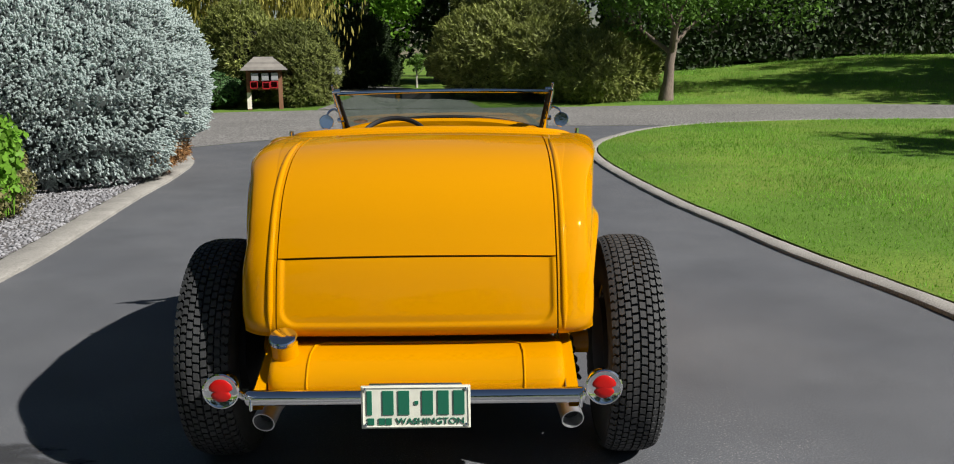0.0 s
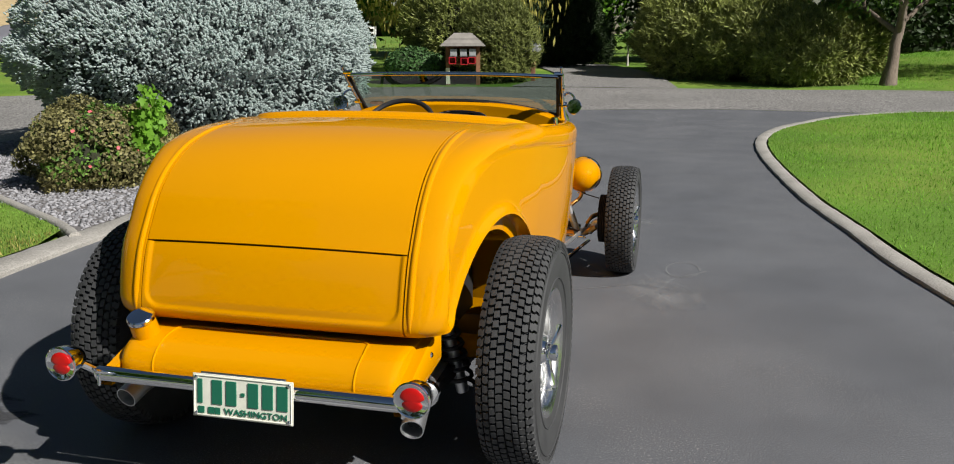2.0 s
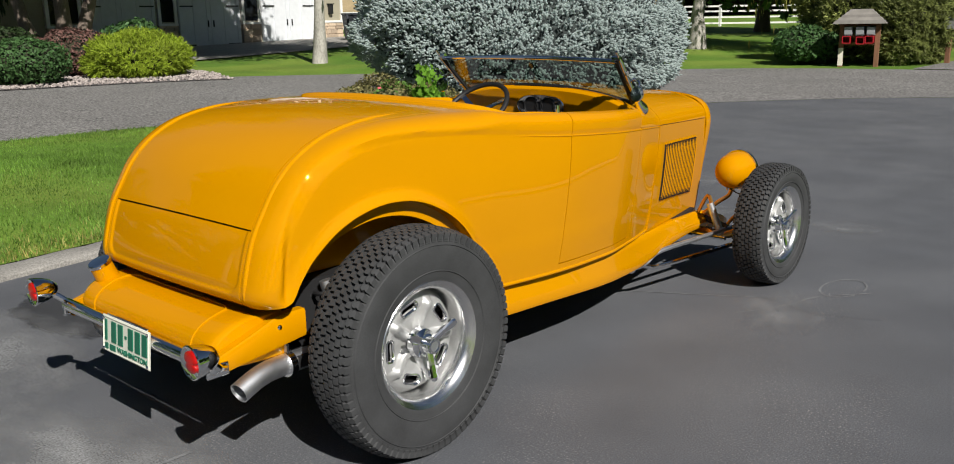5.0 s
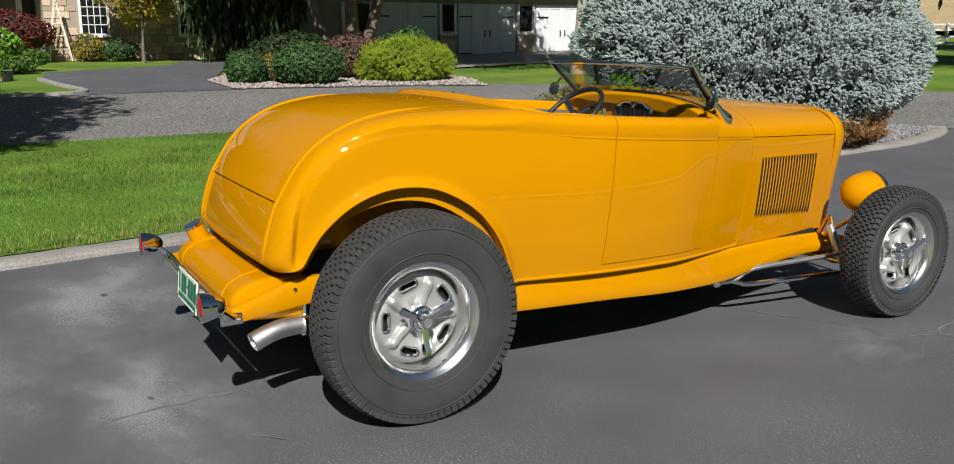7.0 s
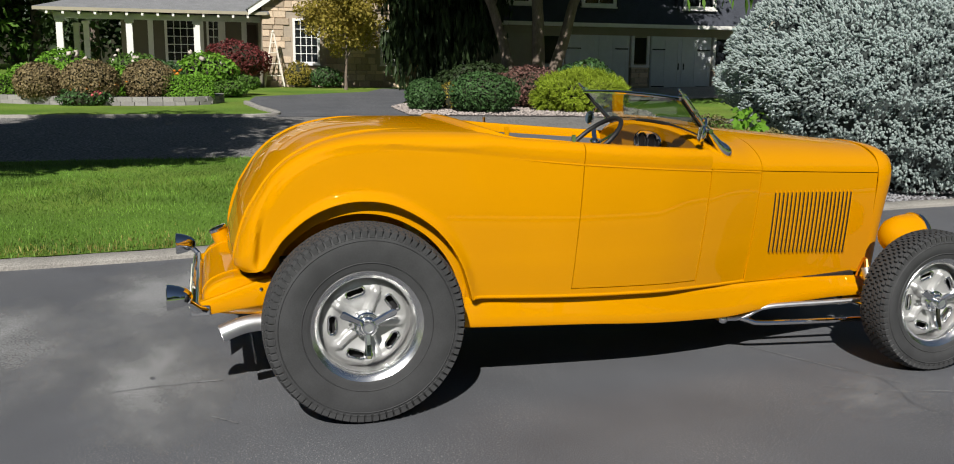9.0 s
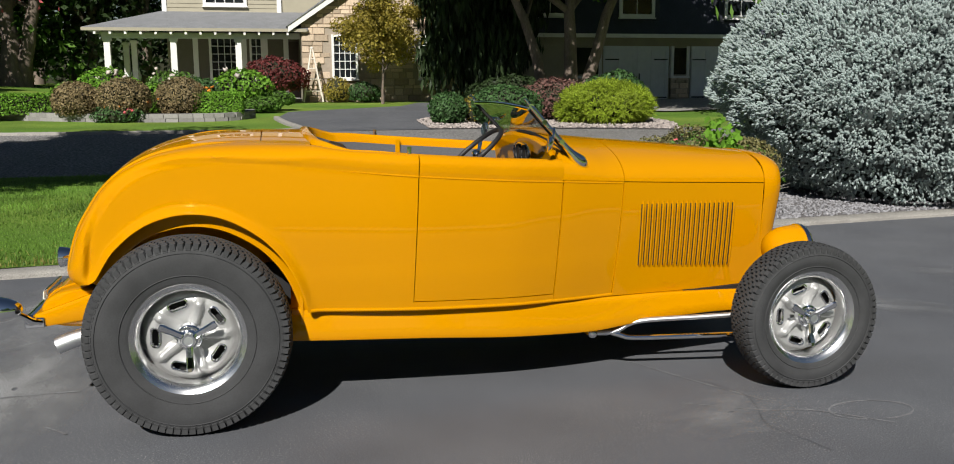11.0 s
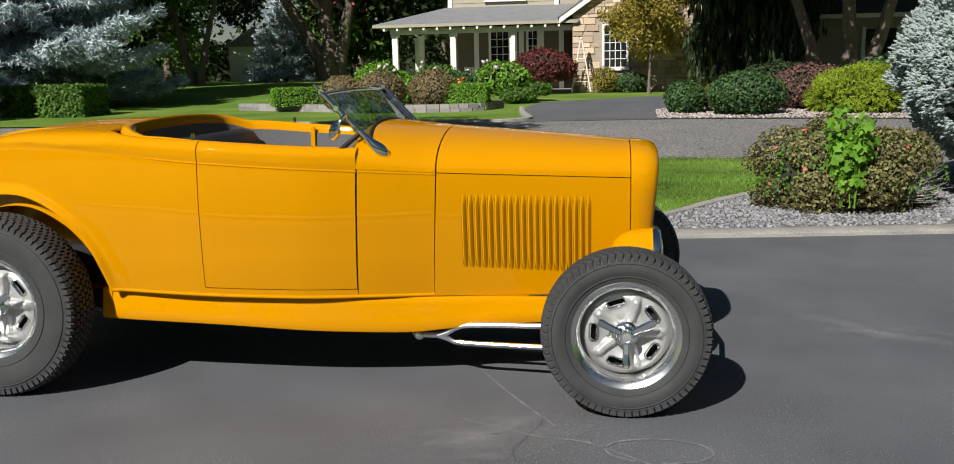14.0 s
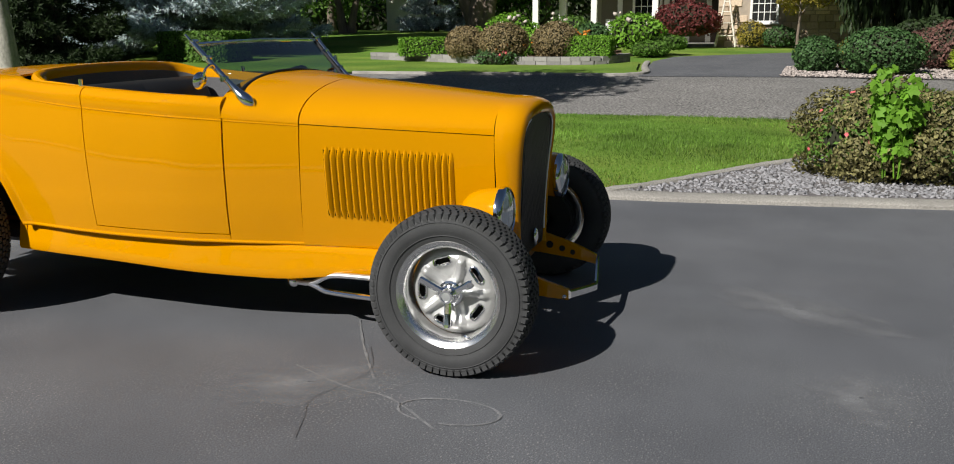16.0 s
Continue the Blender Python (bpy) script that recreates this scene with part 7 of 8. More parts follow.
# garage wing: white carriage doors between stone-footed piers under a dark mansard
garage = thing("garage_wing", "garage with white carriage doors, stone piers and dark shingles", "garage")
AX = -29.5
part("wall", Geo().box(-38, AX - 0.12, 9.2, 24.6, 0.35, 3.1), M["siding"], garage, smooth=0)
clapboards("header_siding", garage, AX - 0.10, 9.2, 24.6, 2.62, 3.05, M["siding"], 0.16)
part("upper_floor", Geo().add([(AX + 0.45, 9.0, 3.02), (AX + 0.45, 24.9, 3.02), (AX - 1.5, 24.3, 6.3), (AX - 1.5, 9.4, 6.3), (-38, 9.4, 6.3), (-38, 24.3, 6.3), (-38, 24.9, 3.02), (-38, 9.0, 3.02)],
                               [(0, 1, 2, 3), (3, 2, 5, 4), (1, 6, 5, 2), (0, 3, 4, 7), (0, 7, 6, 1)]), M["navy_roof"], garage, "navy shingle mansard, its shade painted into the colour", smooth=0)
part("eave_trim", Geo().box(AX + 0.30, AX + 0.47, 9.0, 24.9, 2.92, 3.06), M["white_trim"], garage, smooth=0)
for y in (10.7, 14.2, 18.6, 22.2):
    d = part("dormer", Geo().box(AX - 1.6, AX + 0.12, y - 0.95, y + 0.95, 3.55, 5.2), M["navy_roof"], garage, "dark dormer", smooth=0)
    window(garage, AX + 0.14, y - 0.60, y + 0.60, 3.82, 4.95, 2, 2, 0.13)
for i, (y0, y1) in enumerate(((12.95, 15.65), (16.62, 19.32), (20.38, 23.08))):
    d = part("carriage_door", Geo().box(AX - 0.10, AX - 0.03, y0, y1, 0.52, 2.62), M["garage_door"], garage, "white carriage-style garage door with black straps", smooth=0)
    ym = (y0 + y1) / 2
    for a, b in ((y0, ym - 0.012), (ym + 0.012, y1)):
        g = Geo()
        for c0, c1, e0, e1 in ((a + 0.02, b, 2.45, 2.60), (a + 0.02, b, 0.54, 0.72), (a + 0.02, a + 0.16, 0.72, 2.45), (b - 0.14, b, 0.72, 2.45), ((a + b) / 2 - 0.06, (a + b) / 2 + 0.06, 0.72, 2.45)):
            g.box(AX - 0.03, AX - 0.008, c0, c1, e0, e1)
        part("door_leaf", g, M["garage_door"], d, smooth=0)
    for a, b in ((y0 + 0.05, y0 + 0.62), (y1 - 0.62, y1 - 0.05)):
        for z in (2.10, 0.63):
            part("strap_hinge", Geo().box(AX - 0.008, AX + 0.006, a, b, z - 0.025, z + 0.025), M["black"], d, smooth=0)
    for s in (-1, 1):
        part("pull", Geo().box(AX - 0.008, AX + 0.03, ym + s * 0.12 - 0.02, ym + s * 0.12 + 0.02, 1.30, 1.56), M["black"], d, smooth=0)
for y0, y1, win in ((11.6, 12.85, True), (15.75, 16.52, True), (19.42, 20.28, True), (23.18, 24.6, False)):
    part("pier", Geo().box(AX - 0.12, AX - 0.02, y0, y1, 1.45, 2.62), M["siding"], garage, smooth=0)
    part("pier_trim", Geo().box(AX - 0.12, AX + 0.06, y0 - 0.02, y1 + 0.02, 1.38, 1.47), M["white_trim"], garage, smooth=0)
    for y in (y0 + 0.05, y1 - 0.05):
        part("pier_trim", Geo().box(AX - 0.12, AX + 0.03, y - 0.06, y + 0.06, 1.47, 2.62), M["white_trim"], garage, smooth=0)
    if win:
        part("pier_pane", Geo().box(AX - 0.05, AX - 0.01, y0 + 0.12, y1 - 0.12, 1.52, 2.55), M["dark_glass"], garage, smooth=0)
    part("pier_footing", Geo().box(AX - 0.12, AX + 0.0, y0, y1, 0.4, 1.38), M["mortar"], garage, smooth=0)
lan = part("wall_lantern", Geo().box(AX + 0.02, AX + 0.16, 23.80, 23.98, 1.75, 2.15), M["black"], garage, "black wall lantern", bevel=0.01)
part("lantern_cap", Geo().box(AX + 0.0, AX + 0.20, 23.76, 24.02, 2.15, 2.19), M["black"], lan, smooth=0)
sheet("garage_apron", [(-29.4, 9.5), (-29.4, 24.8), (-26.5, 26.5), (-24.0, 25.0), (-22.8, 17.0), (-22.2, 12.5), (-23.5, 9.2)], 0.012, M["concrete"], "pale concrete apron before the garage")
sheet("house_drive", [(-16.1, 0.9), (-16.2, 4.1), (-20.0, 4.35), (-23.5, 5.5), (-24.5, 9.4), (-29.4, 9.6), (-29.4, 5.6), (-27.0, 4.7), (-24.0, 0.8), (-21.6, 0.5)], 0.010, M["asphalt"], "dark asphalt drive curving up to the house")
sheet("house_bed", [(-16.25, 3.85), (-15.75, 7.6), (-15.2, 9.6), (-17.0, 10.2), (-20.5, 10.4), (-23.0, 9.0), (-21.5, 5.2), (-19.0, 3.95)], 0.02, M["gravel_bed"], "raised bed covered with pale pinkish gravel")
HB = [(-16.25, 3.85), (-15.75, 7.6), (-15.2, 9.6), (-17.0, 10.2), (-20.5, 10.4), (-23.0, 9.0), (-21.5, 5.2), (-19.0, 3.95)]
stones("pale_gravel", HB, (-23, -15, 3.8, 10.5), 10000, 0.066, 0.035, 43, M["pale_chip"], "pale pinkish gravel round the shrubs")
stone_skin(gable, GX - 0.004, GY0, GY1, GB, 5.6, 71, skip=[(a - 0.12, b + 0.12, c - 0.16, d + 0.12) for a, b, c, d in (w1, w2)], top=peak)
for y0, y1 in ((11.6, 12.85), (15.75, 16.52), (19.42, 20.28), (23.18, 24.6)):
    stone_skin(garage, AX - 0.002, y0, y1, 0.42, 1.38, int(y0 * 10))

# planter: a low block wall with clipped hedges and flowers
PLW = [(-22.0, -8.07), (-21.0, -5.99), (-20.0, -4.0), (-19.6, -2.21), (-19.8, -0.84), (-20.5, -0.41), (-21.6, -0.27)]
planter = tagged(new("planter_wall"), "low curved planter wall of grey split blocks", "planter wall")
pw = spline([(x, y, 0) for x, y in PLW], 400)
acc, last, rr = 0.0, pw[0], random.Random(9)
blk = []
for k in range(3):
    g = Geo()
    g.box(-0.14, 0.14, 0.006, 0.994, 0.005, 0.995)
    blk.append(g.mesh("wall_block", M["grey_block"], 0))
for course, (h0, hh) in enumerate(((0.0, 0.12), (0.12, 0.11))):
    s_, i = (0.0 if course == 0 else 0.2), 0
    while i < len(pw) - 2:
        ln = rr.uniform(0.22, 0.36)
        a = pw[i]
        j = i
        while j < len(pw) - 1 and (pw[j] - a).length < ln:
            j += 1
        b = pw[j]
        d = b - a
        ob = new("wall_block", rr.choice(blk))
        ob.parent = planter
        ob.matrix_basis = Matrix.LocRotScale((a.x + rr.uniform(-0.01, 0.01), a.y, gz(a.x, a.y) + h0), Euler((0, 0, math.atan2(d.y, d.x) - math.pi / 2)), (1, d.length, hh))
        i = j
sheet("planter_soil", [(p.x - 0.1, p.y) for p in pw[::20]] + [(-26.5, -1.2), (-27.5, -8.0), (-23.5, -8.4)], 0.10, M["soil"], "dark planting soil behind the low wall")
sheet("verge", [(-16.35, -16), (-16.3, -4.5), (-16.35, 0.3), (-16.8, 0.85), (-17.8, 0.6), (-21.0, 0.2)] + [(p.x + 0.2, p.y) for p in reversed(pw[::20])] + [(-24.0, -16)], 0.03, M["turf"], "strip of mown lawn along the lane")
kerb("kerb_island", [(-16.35, -6.0), (-16.3, -2.0), (-16.3, 0.2), (-16.6, 0.75), (-17.2, 0.85), (-19.0, 0.55), (-21.0, 0.35)], 0.15, 0.06, M["concrete"], "pale kerb round the verge", side=-1)

for i, (y0, y1, x, h) in enumerate(((-6.70, -4.43, -21.2, 0.50), (-1.64, -0.46, -20.35, 0.54))):
    ob = shrub("clipped_hedge", "low clipped bright green hedge in the planter", "hedge", (x, (y0 + y1) / 2), (0.36, (y1 - y0) / 2, h / 2), M["hedge_leaf"], 9000, 0.06, 1.0, "planter hedges", 51 + i, box=True)
    ob.location.z += 0.16
    if i == 0:
        ob.rotation_euler.z = math.radians(25)
for i, (x, y, r, h) in enumerate(((-20.3, -4.49, 0.56, 0.47), (-19.95, -3.29, 0.66, 0.52), (-20.35, -1.97, 0.64, 0.52))):
    ob = shrub("bronze_ball", "clipped bronze-green barberry ball in the planter", "shrub", (x, y), (r, r, h), M["olive_leaf"], 5200, 0.065, 0.85, "planter barberries", 61 + i, depth=0.06)
    ob.location.z += 0.14
for i, (x, y, r, h, m_, sz) in enumerate(((-24.0, -5.4, 0.4, 0.40, "hedge_leaf", 0.10), (-21.5, -4.1, 0.50, 0.42, "hedge_leaf", 0.10), (-24.6, -4.4, 0.75, 0.60, "bright_leaf", 0.13), (-24.6, -2.6, 0.80, 0.55, "green_leaf", 0.12), (-24.2, -1.8, 0.5, 0.45, "boxwood", 0.11), (-25.2, -0.55, 0.75, 0.58, "hedge_leaf", 0.13), (-21.6, -2.78, 0.45, 0.40, "hedge_leaf", 0.10), (-25.4, 0.35, 0.55, 0.26, "green_leaf", 0.10))):
    ob = shrub("garden_shrub", "leafy green garden shrub behind the low wall", "shrub", (x, y), (r, r * 1.15, h), M[m_], 1500, sz, 0.92, "planter shrubs", 80 + i, depth=0.2)
    ob.location.z += 0.12


def flower_clump(name, label, at, radius, height, n, size, mat, seed):
    rng = np.random.default_rng(seed)
    top = thing(name, label, "flowers", at=(at[0], at[1], gz(at[0], at[1]) + at[2]))
    g = Geo()
    p = np.stack([rng.normal(scale=radius * 0.5, size=n), rng.normal(scale=radius * 0.5, size=n), height * rng.uniform(0.7, 1.1, n)], 1)
    for q in p:
        g.tube([(q[0] * 0.4, q[1] * 0.4, 0), (q[0] * 0.8, q[1] * 0.8, q[2] * 0.6), tuple(q)], 0.006, 4, cap=False)
    part("stem", g, M["hedge_leaf"], top, clean=False)
    v = [(math.cos(math.tau * j / 7), math.sin(math.tau * j / 7), 0.35 * math.sin(j * 2.3)) for j in range(7)] + [(0, 0, 0.55), (0, 0, -0.5)]
    f = [(j, (j + 1) % 7, 7) for j in range(7)] + [((j + 1) % 7, j, 8) for j in range(7)]
    nn = unit(rng.normal(size=(n, 3)) + np.array([0.8, 0, 0.8]))
    a, b = frames_of(nn, rng)
    s = (size * rng.uniform(0.7, 1.3, n))[:, None]
    ob = new("blossom", strew("blossom", v, f, p, a * s, b * s, nn * s, mat))
    ob.parent = top
    return top


flower_clump("pink_flowers", "low clump of pink flowers by the wall", (-19.55, -3.29, 0.10), 0.4, 0.24, 22, 0.05, M["bloom_pink"], 91)
flower_clump("orange_flowers", "orange and yellow flowers by the wall", (-19.65, -3.10, 0.10), 0.4, 0.45, 26, 0.05, M["bloom_orange"], 92)
shrub("flower_greens", "dark green mound under the flowers", "shrub", (-19.58, -3.39), (0.30, 0.62, 0.26), M["boxwood"], 900, 0.07, 0.8, seed=93)
for i, (x, y) in enumerate(((-24.2, -4.2), (-24.0, -2.8), (-24.5, -0.5))):
    flower_clump("white_hydrangea", "pale round hydrangea heads above the leaves", (x, y, 0.25), 0.75, 0.98, 6, 0.075, M["bloom_white"], 95 + i)
flower_clump("coral_flowers", "coral blossoms among grassy leaves", (-21.0, -1.6, 0.2), 0.45, 0.62, 26, 0.05, M["bloom_orange"], 99)
red = shrub("red_shrub", "dark red leaved round shrub before the porch", "shrub", (-30.4, 0.50), (0.85, 1.12, 0.66), M["red_leaf"], 2800, 0.12, 1.45, seed=101, depth=0.2)
shrub("low_hedge", "low clipped green hedge by the path", "hedge", (-24.3, 0.02), (0.5, 0.55, 0.24), M["green_leaf"], 1300, 0.09, 0.9, seed=102, box=False)
shrub("variegated_shrub", "small yellow-green shrub beside the stone wall", "shrub", (-30.9, 2.75), (0.45, 0.5, 0.48), M["gold_leaf"], 1100, 0.09, 0.9, seed=103)
shrub("dark_shrub", "small dark green shrub under the window", "shrub", (-30.7, 3.75), (0.5, 0.62, 0.40), M["boxwood"], 1200, 0.09, 0.85, seed=104)
# bird bath
bath = thing("bird_bath", "cast stone bird bath on a short pedestal", "bird bath", at=(-26.7, -0.53, gz(-26.7, -0.5)))
ud = Matrix.Rotation(math.radians(-90), 4, "Y")
part("pedestal", Geo().revolve([(0.20, 0.0), (0.20, 0.06), (0.09, 0.12), (0.07, 0.45), (0.12, 0.58)], 24, ud), M["stone_bowl"], bath)
part("bowl", Geo().revolve([(0.0, 0.60), (0.12, 0.58), (0.36, 0.68), (0.42, 0.76), (0.40, 0.77), (0.30, 0.70), (0.0, 0.66)], 28, ud), M["stone_bowl"], bath)
part("finial", Geo().revolve([(0.06, 0.66), (0.05, 0.80), (0.10, 0.86), (0.09, 0.92), (0.02, 1.0), (0.0, 1.02)], 20, ud), M["stone_bowl"], bath)
# wooden obelisk
ob_ = thing("garden_obelisk", "pale wooden pyramid trellis standing by the stone wall", "trellis", at=(-31.0, 1.85, gz(-31, 1.8)))
for sx in (-1, 1):
    for sy in (-1, 1):
        part("leg", Geo().tube([(sx * 0.32, sy * 0.36, 0), (sx * 0.03, sy * 0.03, 1.95)], 0.028, 6), M["pale_wood"], ob_)
for z in (0.4, 0.85, 1.25, 1.6):
    t = z / 1.95
    e = 0.36 * (1 - t) + 0.03 * t
    for a, b in (((-e, -e, z), (e, -e, z)), ((-e, e, z), (e, e, z)), ((-e, -e, z), (-e, e, z)), ((e, -e, z), (e, e, z))):
        part("rung", Geo().tube([a, b], 0.018, 6), M["pale_wood"], ob_)
part("finial", Geo().ball((0, 0, 2.0), 0.06, 12, 8), M["pale_wood"], ob_)

# shrubs in the pale gravel bed
shrub("boxwood_ball", "rounded dark green boxwood in pale gravel", "shrub", (-17.75, 4.55), (0.46, 0.46, 0.41), M["boxwood"], 3000, 0.075, 0.9, "bed boxwoods", 111, depth=0.08)
shrub("boxwood_ball", "large rounded dark green boxwood in pale gravel", "shrub", (-17.0, 5.85), (0.75, 0.82, 0.52), M["boxwood"], 4600, 0.075, 0.9, "bed boxwoods", 112, depth=0.08)
shrub("variegated_tuft", "small yellow variegated shrub between boxwoods", "shrub", (-17.9, 5.2), (0.22, 0.25, 0.36), M["gold_leaf"], 500, 0.06, 0.9, seed=113)
shrub("barberry", "dark reddish bronze barberry in pale gravel", "shrub", (-18.7, 7.55), (0.75, 1.15, 0.58), M["barberry"], 4600, 0.075, 0.85, seed=114, depth=0.16)
shrub("lime_conifer", "bright lime-green spreading conifer in pale gravel", "shrub", (-17.3, 8.45), (0.85, 1.08, 0.50), M["lime_leaf"], 5000, 0.11, 0.9, seed=115, depth=0.25, spiky=True)
# boxwood's darker leaf paints the shade on this shrub
shrub("hydrangea", "leafy mid-green shrub behind the bed", "shrub", (-19.6, 9.6), (0.65, 0.85, 0.62), M["boxwood"], 3000, 0.11, 1.0, seed=116, depth=0.2)
shrub("shade_shrub", "dark leafy shrub in the shade of the trees", "shrub", (-23.5, 7.6), (0.8, 1.3, 0.6), M["dark_leaf"], 2400, 0.13, 0.8, seed=117)


# ---- the mail stand ----
stand = thing("mail_stand", "wooden mail stand with grey mailboxes and red paper boxes", "mailbox stand", at=(-5.35, 20.65, gz(-5.35, 20.65)), turn=14)
for x in (-0.40, 0.40):
    part("post", Geo().box(x - 0.055, x + 0.055, -0.05, 0.05, -0.1, 0.98), M["cedar"], stand, "weathered cedar post", smooth=0, bevel=0.006)
part("post_sleeve", Geo().box(-0.455, -0.345, -0.055, 0.055, 0.0, 0.42), M["pale_wood"], stand, smooth=0)
for z in (0.52, 0.70, 0.96):
    part("cross_board", Geo().box(-0.46, 0.46, -0.03, 0.03, z - 0.035, z + 0.035), M["cedar"], stand, smooth=0, bevel=0.004)
for k in range(5):
    t0, t1 = k / 5, (k + 1) / 5
    w0, w1_ = 0.60 - 0.36 * t0, 0.60 - 0.36 * t1
    d0, d1 = 0.36 - 0.30 * t0, 0.36 - 0.30 * t1
    z0, z1 = 0.99 + 0.32 * t0, 0.99 + 0.32 * t1 + 0.02
    part("shake_course", Geo().add([(-w0, -d0, z0), (w0, -d0, z0), (w0, d0, z0), (-w0, d0, z0), (-w1_, -d1, z1), (w1_, -d1, z1), (w1_, d1, z1), (-w1_, d1, z1)],
                                 [(0, 1, 5, 4), (1, 2, 6, 5), (2, 3, 7, 6), (3, 0, 4, 7), (4, 5, 6, 7), (0, 3, 2, 1)]), M["grey_wood"], stand, "course of greyed shakes", smooth=0)
for k, x in enumerate((-0.24, 0.02, 0.26)):
    box = part("mailbox", Geo().grid([[(x + 0.095 * math.copysign(min(1, abs(math.cos(a)) * 1.25), math.cos(a)), y, 0.735 + (0.19 * min(1.0, math.sin(a) * 1.2) if math.sin(a) > 0 else 0.0)) for a in [math.pi * j / 12 for j in range(13)]] for y in (-0.24, 0.2)]), M["mail_grey"], stand, "grey metal mailbox", smooth=50)
    part("mailbox_door", Geo().box(x - 0.088, x + 0.088, -0.25, -0.238, 0.74, 0.915), M["mail_grey"], box, smooth=0, bevel=0.01)
    part("mailbox_floor", Geo().box(x - 0.095, x + 0.095, -0.24, 0.2, 0.725, 0.738), M["mail_grey"], box, smooth=0)
for k, x in enumerate((-0.27, 0.04, 0.24)):
    r_ = Geo()
    z0, h, w = 0.53 - 0.02 * (k == 1), 0.16, 0.095
    for a, b, c, d in ((x - w, x + w, z0, z0 + 0.018), (x - w, x + w, z0 + h, z0 + h + 0.018), (x - w, x - w + 0.018, z0, z0 + h), (x + w - 0.018, x + w, z0, z0 + h)):
        r_.box(a, b, -0.26, 0.12, c, d)
    pb = part("paper_box", r_, M["mail_red"], stand, "open red paper box", smooth=0)
    part("box_back", Geo().box(x - w, x + w, 0.10, 0.12, z0, z0 + h), M["mail_red"], pb, smooth=0)

mb = thing("roadside_mailbox", "dark grey mailbox with a red flag on a post", "mailbox", at=(-3.7, 21.9, gz(-3.7, 21.9)))
part("post", Geo().box(-0.05, 0.05, -0.05, 0.05, 0, 0.80), M["cedar"], mb, smooth=0)
part("box", Geo().grid([[(0.17 * math.cos(a), y, 0.80 + 0.06 + 0.22 * math.sin(a) if 0 < j < 12 else 0.80) for j, a in enumerate([math.pi * j / 12 for j in range(13)])] for y in (-0.26, 0.26)]), M["mail_grey"], mb, smooth=50, solid=0.015)
part("box_door", Geo().box(-0.15, 0.15, -0.262, -0.25, 0.81, 1.02), M["mail_grey"], mb, smooth=0, bevel=0.01)
part("flag", Geo().box(-0.19, -0.175, -0.28, -0.20, 1.02, 1.20), M["mail_red"], mb, smooth=0)

# ---- trees and distance ----
# west and south-west: by the house
tree("maple", "many-stemmed shade tree with bare grey-brown trunks before the garage", (-24.2, 9.7), [(-0.2, -0.5, -0.3, -1.5, 0.20, 4.6), (0.1, 0.1, 0.2, -0.1, 0.24, 5.0), (0.0, 0.55, 0.3, 1.3, 0.22, 4.8)], 11.5, 6.4, M["green_leaf"], M["bark"], 60000, 0.25, 201, crown_low=0.36, blobs=110, crown_shift=(0.5, 0.6))
red_maple = tree("maple", "broad tree with dark trunks and reddening leaves on the lawn", (-44.2, -11.9), [(0, -0.15, 0.2, -3.0, 0.40, 5.6), (0, 0.05, 0.0, -0.4, 0.52, 6.0), (0, 0.3, 0.1, 1.3, 0.40, 5.6)], 14.0, 6.4, M["green_leaf"], M["bark"], 16000, 0.30, 202, crown_low=0.36, blobs=60)
tree("sapling", "young tree with golden-green leaves beside the stone wall", (-29.4, 4.30), [(0, 0, 0.05, 0.05, 0.055, 1.9)], 4.6, 1.45, M["gold_leaf"], M["bark"], 17000, 0.12, 203, crown_low=0.26, blobs=54, blob_r=0.30)
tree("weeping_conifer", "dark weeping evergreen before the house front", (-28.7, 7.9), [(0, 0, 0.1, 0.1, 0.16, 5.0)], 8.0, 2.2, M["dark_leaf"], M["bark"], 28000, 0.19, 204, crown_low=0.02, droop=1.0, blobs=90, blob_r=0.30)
tree("pale_tree", "tree with a pale smooth trunk on the grass strip", (-18.2, 14.4), [(0, 0, 0.15, 0.25, 0.165, 5.2)], 10.0, 4.2, M["green_leaf"], M["pale_bark"], 15000, 0.18, 205, crown_low=0.34, droop=0.5)
tree("pale_tree", "pale-barked tree on the lawn by the lane", (-6.1, -6.25), [(0, 0, 0.1, -0.2, 0.17, 3.6)], 8.6, 3.5, M["green_leaf"], M["pale_bark"], 40000, 0.20, 206, crown_low=0.40, blobs=95, crown_shift=(0.0, 0.9))
conifer("blue_spruce", "broad blue-grey spruce on the shaded lawn", (-24.8, -17.2), 14.0, 5.6, M["grey_conifer"], 46000, 0.34, 207, tiers=24)
conifer("dark_spruce", "dense dark spruce beside the lane", (-17.6, -16.0), 5.2, 2.3, M["dark_leaf"], 9000, 0.26, 208)
conifer("blue_spruce", "small blue-grey spruce far across the lawn", (-47.0, -15.5), 5.5, 2.2, M["grey_conifer"], 3500, 0.34, 209)
for i, (x, y) in enumerate(((-20.9, -13.9), (-20.4, -12.5))):
    shrub("green_hedge", "clipped square green hedge by the lane", "hedge", (x, y), (0.7, 0.66, 0.44), M["green_leaf"], 6500, 0.10, 1.0, "lane hedges", 211 + i, box=True)
